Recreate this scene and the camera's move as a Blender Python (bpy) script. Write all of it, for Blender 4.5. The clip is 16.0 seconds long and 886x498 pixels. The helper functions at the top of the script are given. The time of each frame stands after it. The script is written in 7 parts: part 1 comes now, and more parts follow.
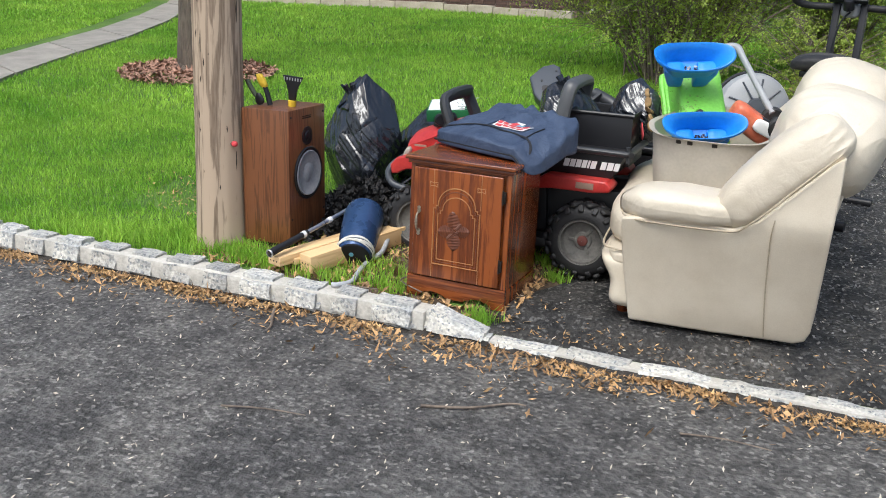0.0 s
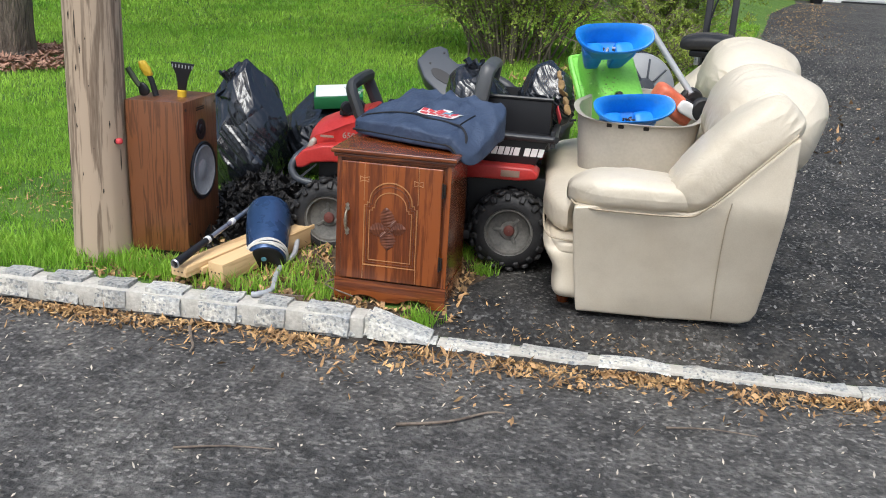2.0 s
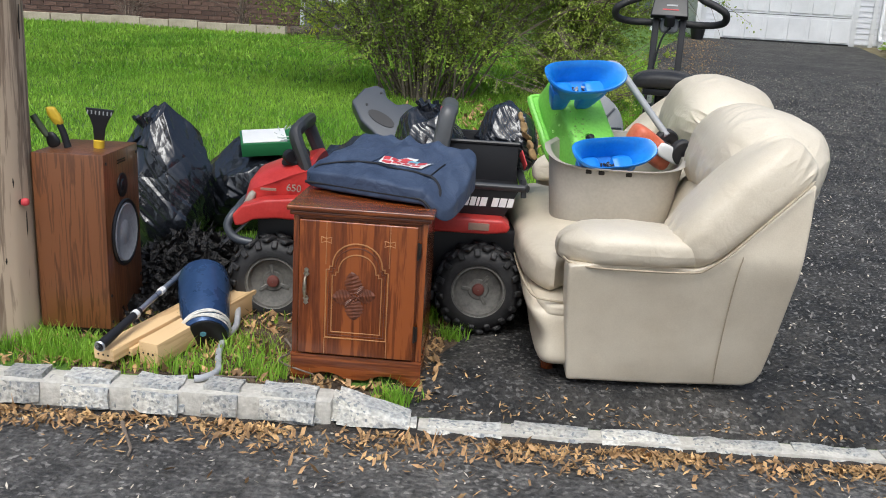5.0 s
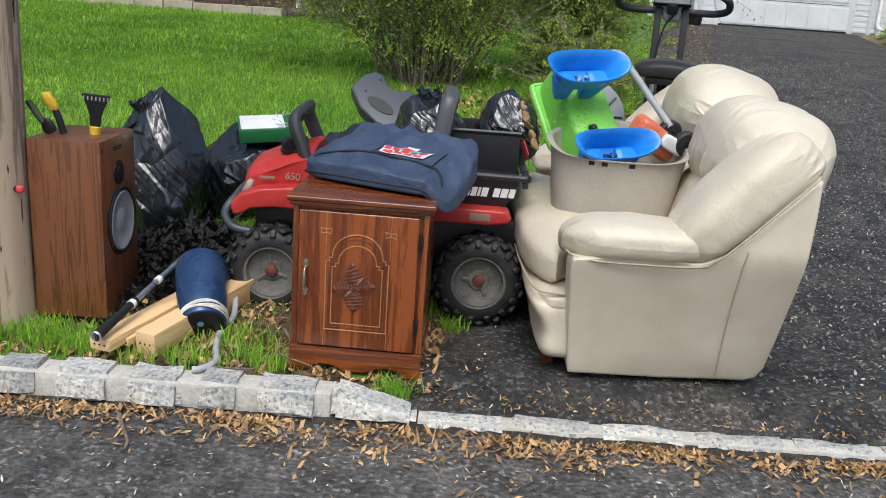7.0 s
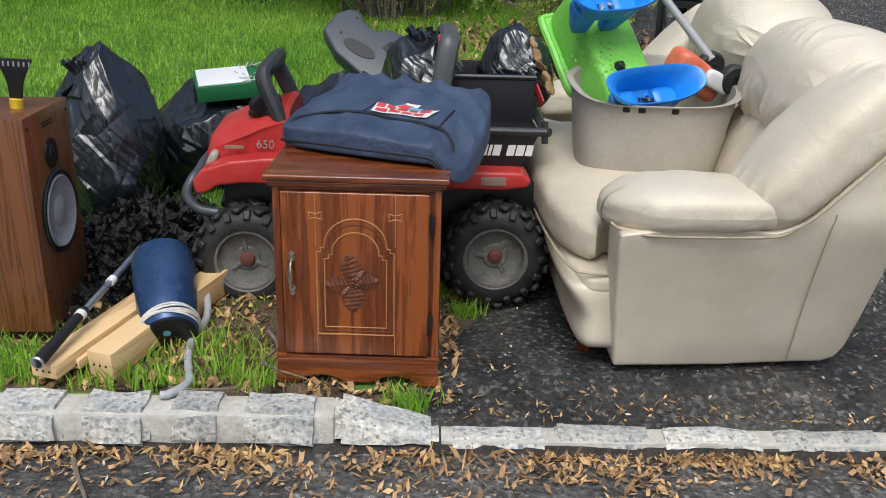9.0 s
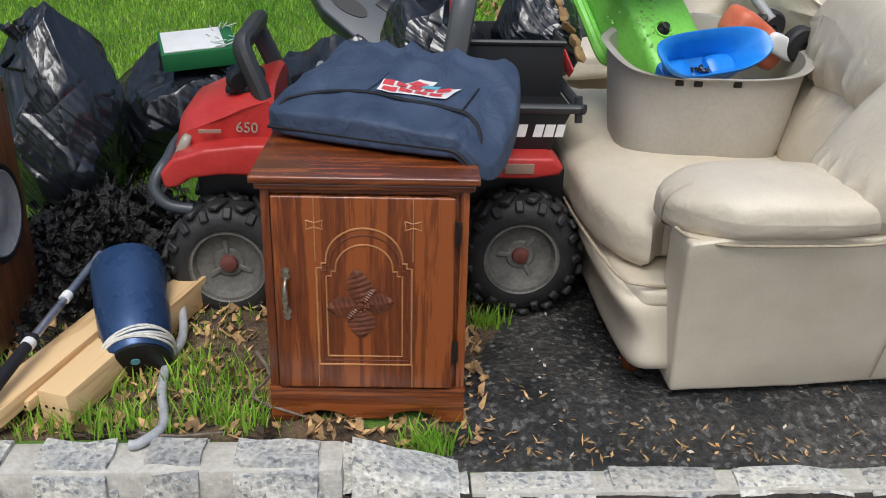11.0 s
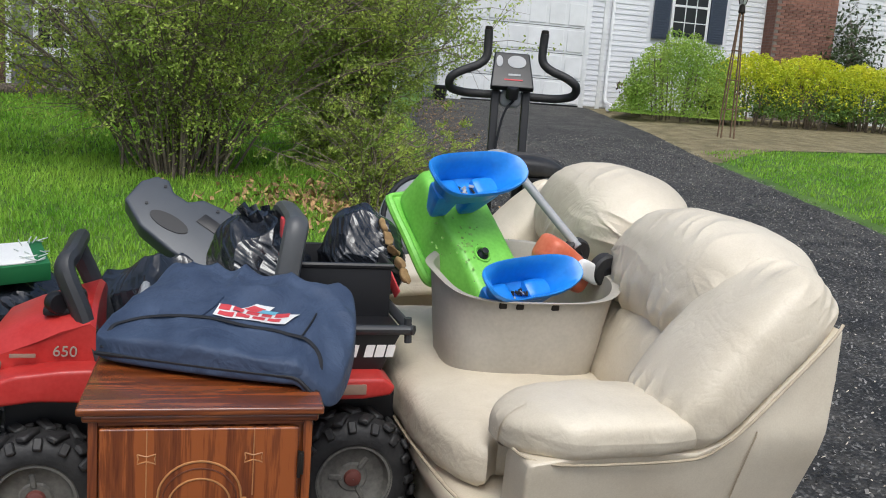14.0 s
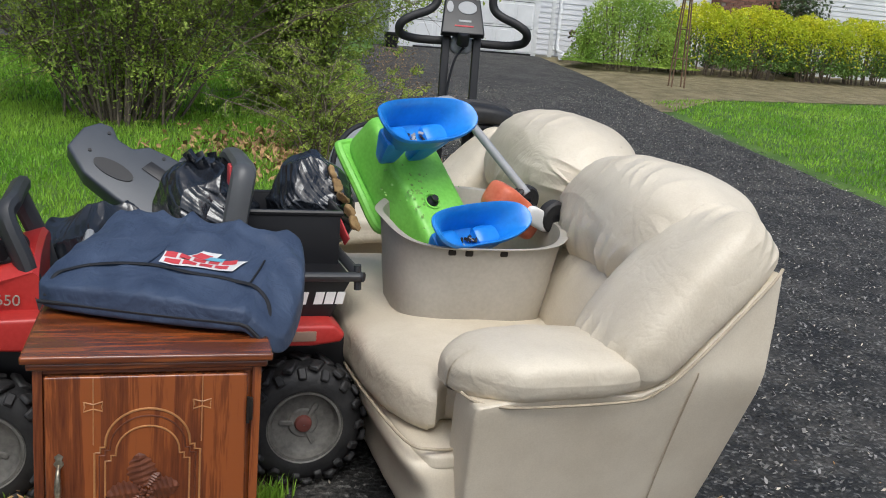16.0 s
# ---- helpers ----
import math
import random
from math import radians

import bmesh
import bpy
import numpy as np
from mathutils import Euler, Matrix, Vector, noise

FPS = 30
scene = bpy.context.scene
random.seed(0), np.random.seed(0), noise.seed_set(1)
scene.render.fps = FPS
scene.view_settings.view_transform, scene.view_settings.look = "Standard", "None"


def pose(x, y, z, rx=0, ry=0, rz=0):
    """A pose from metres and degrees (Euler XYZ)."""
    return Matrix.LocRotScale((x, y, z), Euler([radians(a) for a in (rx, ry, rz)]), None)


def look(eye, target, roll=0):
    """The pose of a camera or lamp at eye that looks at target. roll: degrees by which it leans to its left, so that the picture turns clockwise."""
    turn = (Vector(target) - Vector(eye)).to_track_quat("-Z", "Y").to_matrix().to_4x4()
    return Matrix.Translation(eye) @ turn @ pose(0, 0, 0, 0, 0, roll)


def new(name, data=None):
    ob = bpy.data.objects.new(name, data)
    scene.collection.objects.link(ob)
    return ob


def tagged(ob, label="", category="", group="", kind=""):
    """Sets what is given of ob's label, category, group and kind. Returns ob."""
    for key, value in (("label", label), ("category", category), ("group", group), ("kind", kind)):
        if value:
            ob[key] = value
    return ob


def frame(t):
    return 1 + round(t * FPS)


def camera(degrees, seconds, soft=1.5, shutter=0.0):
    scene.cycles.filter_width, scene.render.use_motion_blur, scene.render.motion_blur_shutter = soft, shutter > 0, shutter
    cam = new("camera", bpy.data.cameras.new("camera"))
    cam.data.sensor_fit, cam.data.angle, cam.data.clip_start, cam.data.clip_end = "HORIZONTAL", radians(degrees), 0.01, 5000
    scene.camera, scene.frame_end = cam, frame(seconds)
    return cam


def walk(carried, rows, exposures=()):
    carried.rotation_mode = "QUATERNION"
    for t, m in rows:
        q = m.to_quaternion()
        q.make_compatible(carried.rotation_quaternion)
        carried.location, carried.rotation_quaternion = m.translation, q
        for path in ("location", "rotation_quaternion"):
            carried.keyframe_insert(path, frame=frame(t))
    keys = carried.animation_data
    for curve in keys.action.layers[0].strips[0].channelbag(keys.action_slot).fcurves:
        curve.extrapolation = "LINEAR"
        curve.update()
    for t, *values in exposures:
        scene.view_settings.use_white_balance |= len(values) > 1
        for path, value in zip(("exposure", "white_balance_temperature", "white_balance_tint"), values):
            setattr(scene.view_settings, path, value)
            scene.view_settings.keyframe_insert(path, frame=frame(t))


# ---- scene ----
cam = camera(51.2, 16.0, 1.0)
PATH = [
    (0, (0.453, -0.438, 1.406), (0.271, 1.468, 0.829), 2.6),
    (0.5, (0.29, -0.314, 1.403), (0.187, 1.596, 0.819), 2.1),
    (1, (0.165, -0.23, 1.391), (0.188, 1.678, 0.793), 3.2),
    (1.5, (-0.003, -0.192, 1.386), (0.148, 1.711, 0.789), 3.0),
    (2, (-0.131, -0.157, 1.37), (0.125, 1.735, 0.773), 3.3),
    (2.5, (-0.176, -0.093, 1.356), (0.126, 1.792, 0.759), 3.4),
    (3, (-0.216, 0.035, 1.351), (0.135, 1.916, 0.768), 3.1),
    (3.5, (-0.208, 0.142, 1.368), (0.166, 2.021, 0.793), 3.6),
    (4, (-0.297, 0.218, 1.346), (0.144, 2.085, 0.781), 4.3),
    (4.5, (-0.352, 0.327, 1.365), (0.114, 2.192, 0.814), 3.3),
    (4.7, (-0.401, 0.344, 1.33), (0.094, 2.213, 0.818), 3.2),
    (6.8, (-0.399, 0.401, 1.344), (0.134, 2.252, 0.806), 4.1),
    (7, (-0.417, 0.41, 1.347), (0.105, 2.262, 0.802), 4.1),
    (7.5, (-0.412, 0.48, 1.336), (0.121, 2.324, 0.775), 3.6),
    (8, (-0.395, 0.669, 1.306), (0.136, 2.495, 0.686), 1.7),
    (8.5, (-0.386, 0.843, 1.299), (0.178, 2.653, 0.662), 1.5),
    (8.7, (-0.385, 0.924, 1.312), (0.184, 2.726, 0.657), 1.5),
    (10.8, (-0.349, 1.541, 1.295), (0.289, 3.266, 0.509), 1.4),
    (11, (-0.349, 1.562, 1.292), (0.271, 3.291, 0.501), 1.3),
    (11.5, (-0.354, 1.575, 1.29), (0.264, 3.299, 0.487), 1.5),
    (12, (-0.365, 1.578, 1.291), (0.264, 3.293, 0.477), 1.6),
    (12.5, (-0.371, 1.579, 1.299), (0.295, 3.309, 0.549), 1.8),
    (13, (-0.387, 1.583, 1.323), (0.458, 3.297, 0.733), 2.8),
    (13.5, (-0.44, 1.598, 1.346), (0.568, 3.270, 0.913), 4.3),
    (14, (-0.456, 1.598, 1.354), (0.595, 3.261, 0.994), 4.4),
    (14.5, (-0.451, 1.595, 1.355), (0.650, 3.225, 0.993), 4.5),
    (15, (-0.45, 1.592, 1.352), (0.667, 3.198, 0.936), 4.5),
    (15.5, (-0.452, 1.579, 1.354), (0.670, 3.174, 0.910), 4.6),
    (16, (-0.449, 1.588, 1.347), (0.682, 3.173, 0.889), 4.9),
]
EXPOSURES = [(0.0, 0.34, 5900, 6), (2.0, 0.25, 5900, 6), (4.7, 0.10, 5900, 6), (8.0, 0.04, 5900, 6), (11.0, -0.14, 5900, 6), (13.5, -0.02, 5900, 6), (16.0, -0.12, 5900, 6)]
walk(cam, [(t, look(eye, target, roll)) for t, eye, target, roll in PATH], EXPOSURES)

# ---- world and light: bright overcast day ----
world = bpy.data.worlds.new("sky")
scene.world = world
world.use_nodes = True
wn = world.node_tree.nodes
sky = wn.new("ShaderNodeTexSky")
sky.sky_type = 'NISHITA'
sky.sun_disc = False
sky.sun_elevation = radians(59)
sky.sun_rotation = radians(204)
sky.air_density, sky.dust_density, sky.ozone_density = 1.0, 6.0, 0.6
wn["Background"].inputs["Strength"].default_value = 0.15
world.node_tree.links.new(sky.outputs[0], wn["Background"].inputs["Color"])
sun = new("sun", bpy.data.lights.new("sun", 'SUN'))
sun.data.energy, sun.data.angle, sun.data.color = 1.4, radians(30), (1.0, 0.975, 0.935)
sun.matrix_world = look((-2.5, -5.5, 10.0), (0, 0, 0))


# ---- materials ----
def nodes_of(name):
    m = bpy.data.materials.new(name)
    m.use_nodes = True
    return m, m.node_tree.nodes, m.node_tree.links, m.node_tree.nodes["Principled BSDF"]


def ramp(n, stops):
    r = n.new("ShaderNodeValToRGB")
    e = r.color_ramp.elements
    while len(e) < len(stops):
        e.new(0.5)
    for el, (p, c) in zip(e, stops):
        el.position, el.color = p, (*c, 1)
    return r


def mat(name, c1, c2, scale=8.0, rough=0.6, bump=0.1, fine=80.0, metal=0.0, stretch=(1, 1, 1), rvar=0.15, coat=0.0, per_piece=0.0, stops=(0.3, 0.7), dist=0.004, island=False, sheen=0.0):
    """Two-scale noise colour, rough variation and relief."""
    m, n, l, b = nodes_of(name)
    tc = n.new("ShaderNodeTexCoord")
    mp = n.new("ShaderNodeMapping")
    mp.inputs["Scale"].default_value = stretch
    l.new(tc.outputs["Object"], mp.inputs["Vector"])
    a = n.new("ShaderNodeTexNoise")
    a.inputs["Scale"].default_value, a.inputs["Detail"].default_value, a.inputs["Roughness"].default_value = scale, 5, 0.6
    f = n.new("ShaderNodeTexNoise")
    f.inputs["Scale"].default_value, f.inputs["Detail"].default_value = fine, 3
    l.new(mp.outputs[0], a.inputs["Vector"]); l.new(mp.outputs[0], f.inputs["Vector"])
    mix = n.new("ShaderNodeMath"); mix.operation = 'MULTIPLY_ADD'
    l.new(f.outputs["Fac"], mix.inputs[0]); mix.inputs[1].default_value = 0.35
    l.new(a.outputs["Fac"], mix.inputs[2])
    sub = n.new("ShaderNodeMath"); sub.operation = 'SUBTRACT'
    l.new(mix.outputs[0], sub.inputs[0]); sub.inputs[1].default_value = 0.175
    r = ramp(n, [(stops[0], c1), (stops[1], c2)])
    l.new(sub.outputs[0], r.inputs[0])
    col = r.outputs[0]
    if per_piece or island:
        hs = n.new("ShaderNodeHueSaturation")
        src = n.new("ShaderNodeNewGeometry").outputs["Random Per Island"] if island else n.new("ShaderNodeObjectInfo").outputs["Random"]
        mr = n.new("ShaderNodeMapRange")
        amt = per_piece or 0.3
        mr.inputs["To Min"].default_value, mr.inputs["To Max"].default_value = 1 - amt, 1 + amt
        l.new(src, mr.inputs["Value"]); l.new(mr.outputs[0], hs.inputs["Value"]); l.new(col, hs.inputs["Color"])
        col = hs.outputs[0]
    l.new(col, b.inputs["Base Color"])
    rr = n.new("ShaderNodeMapRange")
    rr.inputs["To Min"].default_value, rr.inputs["To Max"].default_value = max(0.03, rough - rvar), min(1, rough + rvar)
    l.new(a.outputs["Fac"], rr.inputs["Value"]); l.new(rr.outputs[0], b.inputs["Roughness"])
    if bump:
        bp = n.new("ShaderNodeBump")
        bp.inputs["Strength"].default_value, bp.inputs["Distance"].default_value = bump, dist
        l.new(f.outputs["Fac"], bp.inputs["Height"]); l.new(bp.outputs[0], b.inputs["Normal"])
    b.inputs["Metallic"].default_value = metal
    b.inputs["Coat Weight"].default_value = coat
    b.inputs["Sheen Weight"].default_value = sheen
    return m


def wood(name, dark, light, axis=2, scale=1.0, rough=0.35, coat=0.2, rings=9.0, per_piece=0.0):
    """Long grain along one axis, with darker streaks and knots of the noise."""
    m, n, l, b = nodes_of(name)
    tc = n.new("ShaderNodeTexCoord")
    mp = n.new("ShaderNodeMapping")
    s = [14 * scale] * 3
    s[axis] = 0.9 * scale
    mp.inputs["Scale"].default_value = s
    l.new(tc.outputs["Object"], mp.inputs["Vector"])
    a = n.new("ShaderNodeTexNoise")
    a.inputs["Scale"].default_value, a.inputs["Detail"].default_value, a.inputs["Distortion"].default_value = 1.2, 6, 0.7
    l.new(mp.outputs[0], a.inputs["Vector"])
    w = n.new("ShaderNodeMath"); w.operation = 'MULTIPLY'
    l.new(a.outputs["Fac"], w.inputs[0]); w.inputs[1].default_value = rings
    fr = n.new("ShaderNodeMath"); fr.operation = 'PINGPONG'
    l.new(w.outputs[0], fr.inputs[0]); fr.inputs[1].default_value = 1.0
    g = n.new("ShaderNodeTexNoise")
    g.inputs["Scale"].default_value, g.inputs["Detail"].default_value = 9.0, 4
    l.new(mp.outputs[0], g.inputs["Vector"])
    ad = n.new("ShaderNodeMath"); ad.operation = 'MULTIPLY_ADD'
    l.new(g.outputs["Fac"], ad.inputs[0]); ad.inputs[1].default_value = 0.8
    l.new(fr.outputs[0], ad.inputs[2])
    mid = tuple((x + y) / 2 for x, y in zip(dark, light))
    r = ramp(n, [(0.25, dark), (0.75, mid), (1.25 / 1.4, light)])
    l.new(ad.outputs[0], r.inputs[0])
    col = r.outputs[0]
    if per_piece:
        hs = n.new("ShaderNodeHueSaturation")
        mr = n.new("ShaderNodeMapRange")
        mr.inputs["To Min"].default_value, mr.inputs["To Max"].default_value = 1 - per_piece, 1 + per_piece
        l.new(n.new("ShaderNodeObjectInfo").outputs["Random"], mr.inputs["Value"])
        l.new(mr.outputs[0], hs.inputs["Value"]); l.new(col, hs.inputs["Color"])
        col = hs.outputs[0]
    l.new(col, b.inputs["Base Color"])
    b.inputs["Roughness"].default_value, b.inputs["Coat Weight"].default_value = rough, coat
    b.inputs["Coat Roughness"].default_value = 0.18
    bp = n.new("ShaderNodeBump")
    bp.inputs["Strength"].default_value, bp.inputs["Distance"].default_value = 0.15, 0.002
    l.new(ad.outputs[0], bp.inputs["Height"]); l.new(bp.outputs[0], b.inputs["Normal"])
    return m


def speckled(name, base, dots, dot_scale, amount, rough=0.85, c2=None, bump=0.5, dist=0.006, big=0.6, wet=0.0, per_piece=0.0, mottle=0.7, patch=0.0):
    """A dark ground with pale stone specks: asphalt, granite."""
    m, n, l, b = nodes_of(name)
    tc = n.new("ShaderNodeTexCoord")
    a = n.new("ShaderNodeTexNoise"); a.inputs["Scale"].default_value = big; a.inputs["Detail"].default_value = 6
    v = n.new("ShaderNodeTexVoronoi"); v.inputs["Scale"].default_value = dot_scale
    f = n.new("ShaderNodeTexNoise"); f.inputs["Scale"].default_value = dot_scale * 0.7; f.inputs["Detail"].default_value = 4
    for x in (a, v, f):
        l.new(tc.outputs["Object"], x.inputs["Vector"])
    r1 = ramp(n, [(0.35, base), (0.65, c2 or tuple(x * 1.7 for x in base))])
    l.new(a.outputs["Fac"], r1.inputs[0])
    r2 = ramp(n, [(1 - amount, (0, 0, 0)), (min(1, 1 - amount + 0.15), (1, 1, 1))])
    sep = n.new("ShaderNodeSeparateColor")
    l.new(v.outputs["Color"], sep.inputs[0])
    l.new(sep.outputs[0], r2.inputs[0])
    mx = n.new("ShaderNodeMix"); mx.data_type = 'RGBA'
    l.new(r2.outputs[0], mx.inputs["Factor"]); l.new(r1.outputs[0], mx.inputs["A"]); mx.inputs["B"].default_value = (*dots, 1)
    mm = n.new("ShaderNodeMix"); mm.data_type = 'RGBA'; mm.blend_type = 'MULTIPLY'
    mm.inputs["Factor"].default_value = mottle
    r3 = ramp(n, [(0.34, (0.25, 0.25, 0.25)), (0.66, (1.5, 1.5, 1.5))])
    l.new(f.outputs["Fac"], r3.inputs[0])
    l.new(mx.outputs["Result"], mm.inputs["A"]); l.new(r3.outputs[0], mm.inputs["B"])
    col = mm.outputs["Result"]
    if patch:  # broad worn and stained areas
        pn = n.new("ShaderNodeTexNoise"); pn.inputs["Scale"].default_value = patch; pn.inputs["Detail"].default_value = 5; pn.inputs["Distortion"].default_value = 0.6
        l.new(tc.outputs["Object"], pn.inputs["Vector"])
        pr = ramp(n, [(0.38, (0.72, 0.72, 0.73)), (0.62, (1.22, 1.21, 1.19))])
        l.new(pn.outputs["Fac"], pr.inputs[0])
        pm = n.new("ShaderNodeMix"); pm.data_type = 'RGBA'; pm.blend_type = 'MULTIPLY'
        pm.inputs["Factor"].default_value = 1.0
        l.new(col, pm.inputs["A"]); l.new(pr.outputs[0], pm.inputs["B"])
        col = pm.outputs["Result"]
    if per_piece:
        hs = n.new("ShaderNodeHueSaturation")
        mr = n.new("ShaderNodeMapRange")
        mr.inputs["To Min"].default_value, mr.inputs["To Max"].default_value = 1 - per_piece, 1 + per_piece
        l.new(n.new("ShaderNodeObjectInfo").outputs["Random"], mr.inputs["Value"])
        l.new(mr.outputs[0], hs.inputs["Value"]); l.new(col, hs.inputs["Color"])
        col = hs.outputs[0]
    l.new(col, b.inputs["Base Color"])
    rr = n.new("ShaderNodeMapRange")
    rr.inputs["From Min"].default_value, rr.inputs["From Max"].default_value = 0.35, 0.6
    rr.inputs["To Min"].default_value, rr.inputs["To Max"].default_value = rough - wet, rough
    l.new(a.outputs["Fac"], rr.inputs["Value"]); l.new(rr.outputs[0], b.inputs["Roughness"])
    bp = n.new("ShaderNodeBump"); bp.inputs["Strength"].default_value, bp.inputs["Distance"].default_value = bump, dist
    l.new(f.outputs["Fac"], bp.inputs["Height"]); l.new(bp.outputs[0], b.inputs["Normal"])
    return m


def plastic(name, c, rough=0.4, var=0.85, metal=0.0, bump=0.05, scale=6.0):
    return mat(name, tuple(x * var for x in c), c, scale=scale, rough=rough, bump=bump, fine=160, metal=metal, rvar=0.1)


M = {}
M["road"] = speckled("road_asphalt", (0.056, 0.054, 0.050), (0.215, 0.206, 0.19), 70, 0.20, 0.8, c2=(0.122, 0.117, 0.109), bump=1.0, dist=0.02, big=9, patch=1.7)
M["drive"] = speckled("drive_asphalt", (0.014, 0.014, 0.014), (0.15, 0.146, 0.137), 75, 0.22, 0.82, c2=(0.068, 0.064, 0.058), bump=1.0, dist=0.03, big=6, wet=0.1, patch=1.5)
M["granite"] = speckled("grey_granite", (0.355, 0.365, 0.365), (0.24, 0.255, 0.265), 95, 0.22, 0.85, c2=(0.56, 0.54, 0.48), bump=0.7, dist=0.015, big=7, per_piece=0.22, mottle=0.40)
M["mortar"] = mat("mortar", (0.42, 0.40, 0.35), (0.60, 0.575, 0.515), scale=20, rough=0.95, bump=0.6, dist=0.006)
M["soil"] = mat("lawn_soil", (0.05, 0.11, 0.012), (0.115, 0.21, 0.025), scale=2.2, rough=0.95, bump=0.8, fine=60, dist=0.02)
M["dirt"] = mat("leafy_dirt", (0.05, 0.035, 0.022), (0.16, 0.11, 0.065), scale=9, rough=0.95, bump=0.9, fine=60, dist=0.02)
M["grass"] = mat("grass_blades", (0.175, 0.385, 0.028), (0.40, 0.61, 0.075), scale=1.1, rough=0.55, bump=0, fine=9, island=True, per_piece=0.35)
M["litter"] = mat("dry_leaf_bits", (0.27, 0.155, 0.06), (0.58, 0.38, 0.17), scale=30, rough=0.8, bump=0, island=True, per_piece=0.5)
M["brownleaf"] = mat("brown_dead_leaves", (0.19, 0.105, 0.045), (0.48, 0.30, 0.14), scale=25, rough=0.8, bump=0, island=True, per_piece=0.5)
M["petal"] = mat("pale_petals", (0.42, 0.37, 0.28), (0.66, 0.6, 0.5), scale=30, rough=0.8, bump=0, island=True, per_piece=0.25)
def leather(name, crease, deep):
    """Cream hide: fine grain, soft mottling and thin gathered creases."""
    m = mat(name, (0.58, 0.508, 0.390), (0.72, 0.648, 0.520), scale=3.0, rough=0.47, bump=0.12, fine=220, rvar=0.08, dist=0.002, coat=0.03)
    n, l = m.node_tree.nodes, m.node_tree.links
    src, prev = n["Texture Coordinate"].outputs["Object"], n["Bump"].outputs[0]
    for scale, warp, strength, dist, thin in ((6.5, 1.8, crease, 0.016, 0.10), (15.0, 2.4, crease * 0.7, 0.007, 0.14), (3.2, 1.0, deep, 0.03, 0.5)):
        t = n.new("ShaderNodeTexNoise")
        t.inputs["Scale"].default_value, t.inputs["Detail"].default_value, t.inputs["Distortion"].default_value = scale, 2.0, warp
        l.new(src, t.inputs["Vector"])
        off = n.new("ShaderNodeMath"); off.operation = 'SUBTRACT'; off.inputs[1].default_value = 0.5
        l.new(t.outputs["Fac"], off.inputs[0])
        ab = n.new("ShaderNodeMath"); ab.operation = 'ABSOLUTE'
        l.new(off.outputs[0], ab.inputs[0])
        mr = n.new("ShaderNodeMapRange"); mr.interpolation_type = 'SMOOTHSTEP'
        mr.inputs["From Max"].default_value = thin
        l.new(ab.outputs[0], mr.inputs["Value"])
        bp = n.new("ShaderNodeBump")
        bp.inputs["Strength"].default_value, bp.inputs["Distance"].default_value = strength, dist
        l.new(mr.outputs[0], bp.inputs["Height"]); l.new(prev, bp.inputs["Normal"])
        prev = bp.outputs[0]
    l.new(prev, n["Principled BSDF"].inputs["Normal"])
    return m


M["leather"] = leather("cream_leather", 0.015, 0.06)
M["soft_leather"] = leather("creased_cream_leather", 0.085, 0.10)
M["welt"] = mat("seam_welt", (0.40, 0.33, 0.23), (0.5, 0.425, 0.31), scale=20, rough=0.5, bump=0.1)
M["pine"] = wood("stained_pine", (0.085, 0.019, 0.006), (0.265, 0.072, 0.016), 2, 1.9, 0.24, 0.6, 3.4)
M["pine_h"] = wood("stained_pine_across", (0.080, 0.018, 0.006), (0.25, 0.068, 0.016), 0, 1.9, 0.24, 0.6, 3.4)
M["pine_dark"] = mat("dark_carved_pine", (0.075, 0.020, 0.008), (0.17, 0.05, 0.018), scale=30, rough=0.45, bump=0.3)
M["pine_line"] = mat("pine_groove_edge", (0.34, 0.15, 0.05), (0.47, 0.22, 0.075), scale=20, rough=0.35, bump=0.1)
M["walnut"] = wood("walnut_veneer", (0.085, 0.030, 0.011), (0.18, 0.069, 0.026), 2, 1.8, 0.36, 0.35)
M["lumber"] = wood("raw_lumber", (0.50, 0.30, 0.13), (0.72, 0.50, 0.26), 1, 0.8, 0.6, 0.0, 6, 0.12)
M["polewood"] = wood("weathered_pole", (0.15, 0.105, 0.07), (0.45, 0.35, 0.25), 2, 1.5, 0.85, 0.0, 5)
M["bark"] = mat("tree_bark", (0.07, 0.055, 0.042), (0.2, 0.16, 0.125), scale=8, rough=0.95, bump=1, fine=30, stretch=(2, 2, 0.4), dist=0.04)
M["twig"] = mat("shrub_twigs", (0.09, 0.07, 0.055), (0.26, 0.21, 0.16), scale=12, rough=0.9, bump=0.2)
M["leaf"] = mat("shrub_leaves", (0.20, 0.31, 0.05), (0.52, 0.61, 0.11), scale=1.3, rough=0.55, bump=0, fine=5, island=True, per_piece=0.22)
M["hedge"] = mat("yellow_hedge_leaves", (0.38, 0.50, 0.02), (0.84, 0.80, 0.04), scale=1.5, rough=0.5, bump=0, fine=6, island=True, per_piece=0.15)
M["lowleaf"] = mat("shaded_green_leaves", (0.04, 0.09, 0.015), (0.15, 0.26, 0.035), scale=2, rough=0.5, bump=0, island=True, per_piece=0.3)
M["lace"] = mat("soft_green_leaves", (0.22, 0.38, 0.05), (0.46, 0.60, 0.11), scale=1.2, rough=0.6, bump=0, fine=6, island=True, per_piece=0.15)
M["russet"] = mat("russet_leaves", (0.09, 0.08, 0.04), (0.22, 0.13, 0.08), scale=2, rough=0.6, bump=0, island=True, per_piece=0.3)
M["holly"] = mat("dark_leaves", (0.02, 0.045, 0.012), (0.07, 0.11, 0.03), scale=2, rough=0.4, bump=0, island=True, per_piece=0.3)
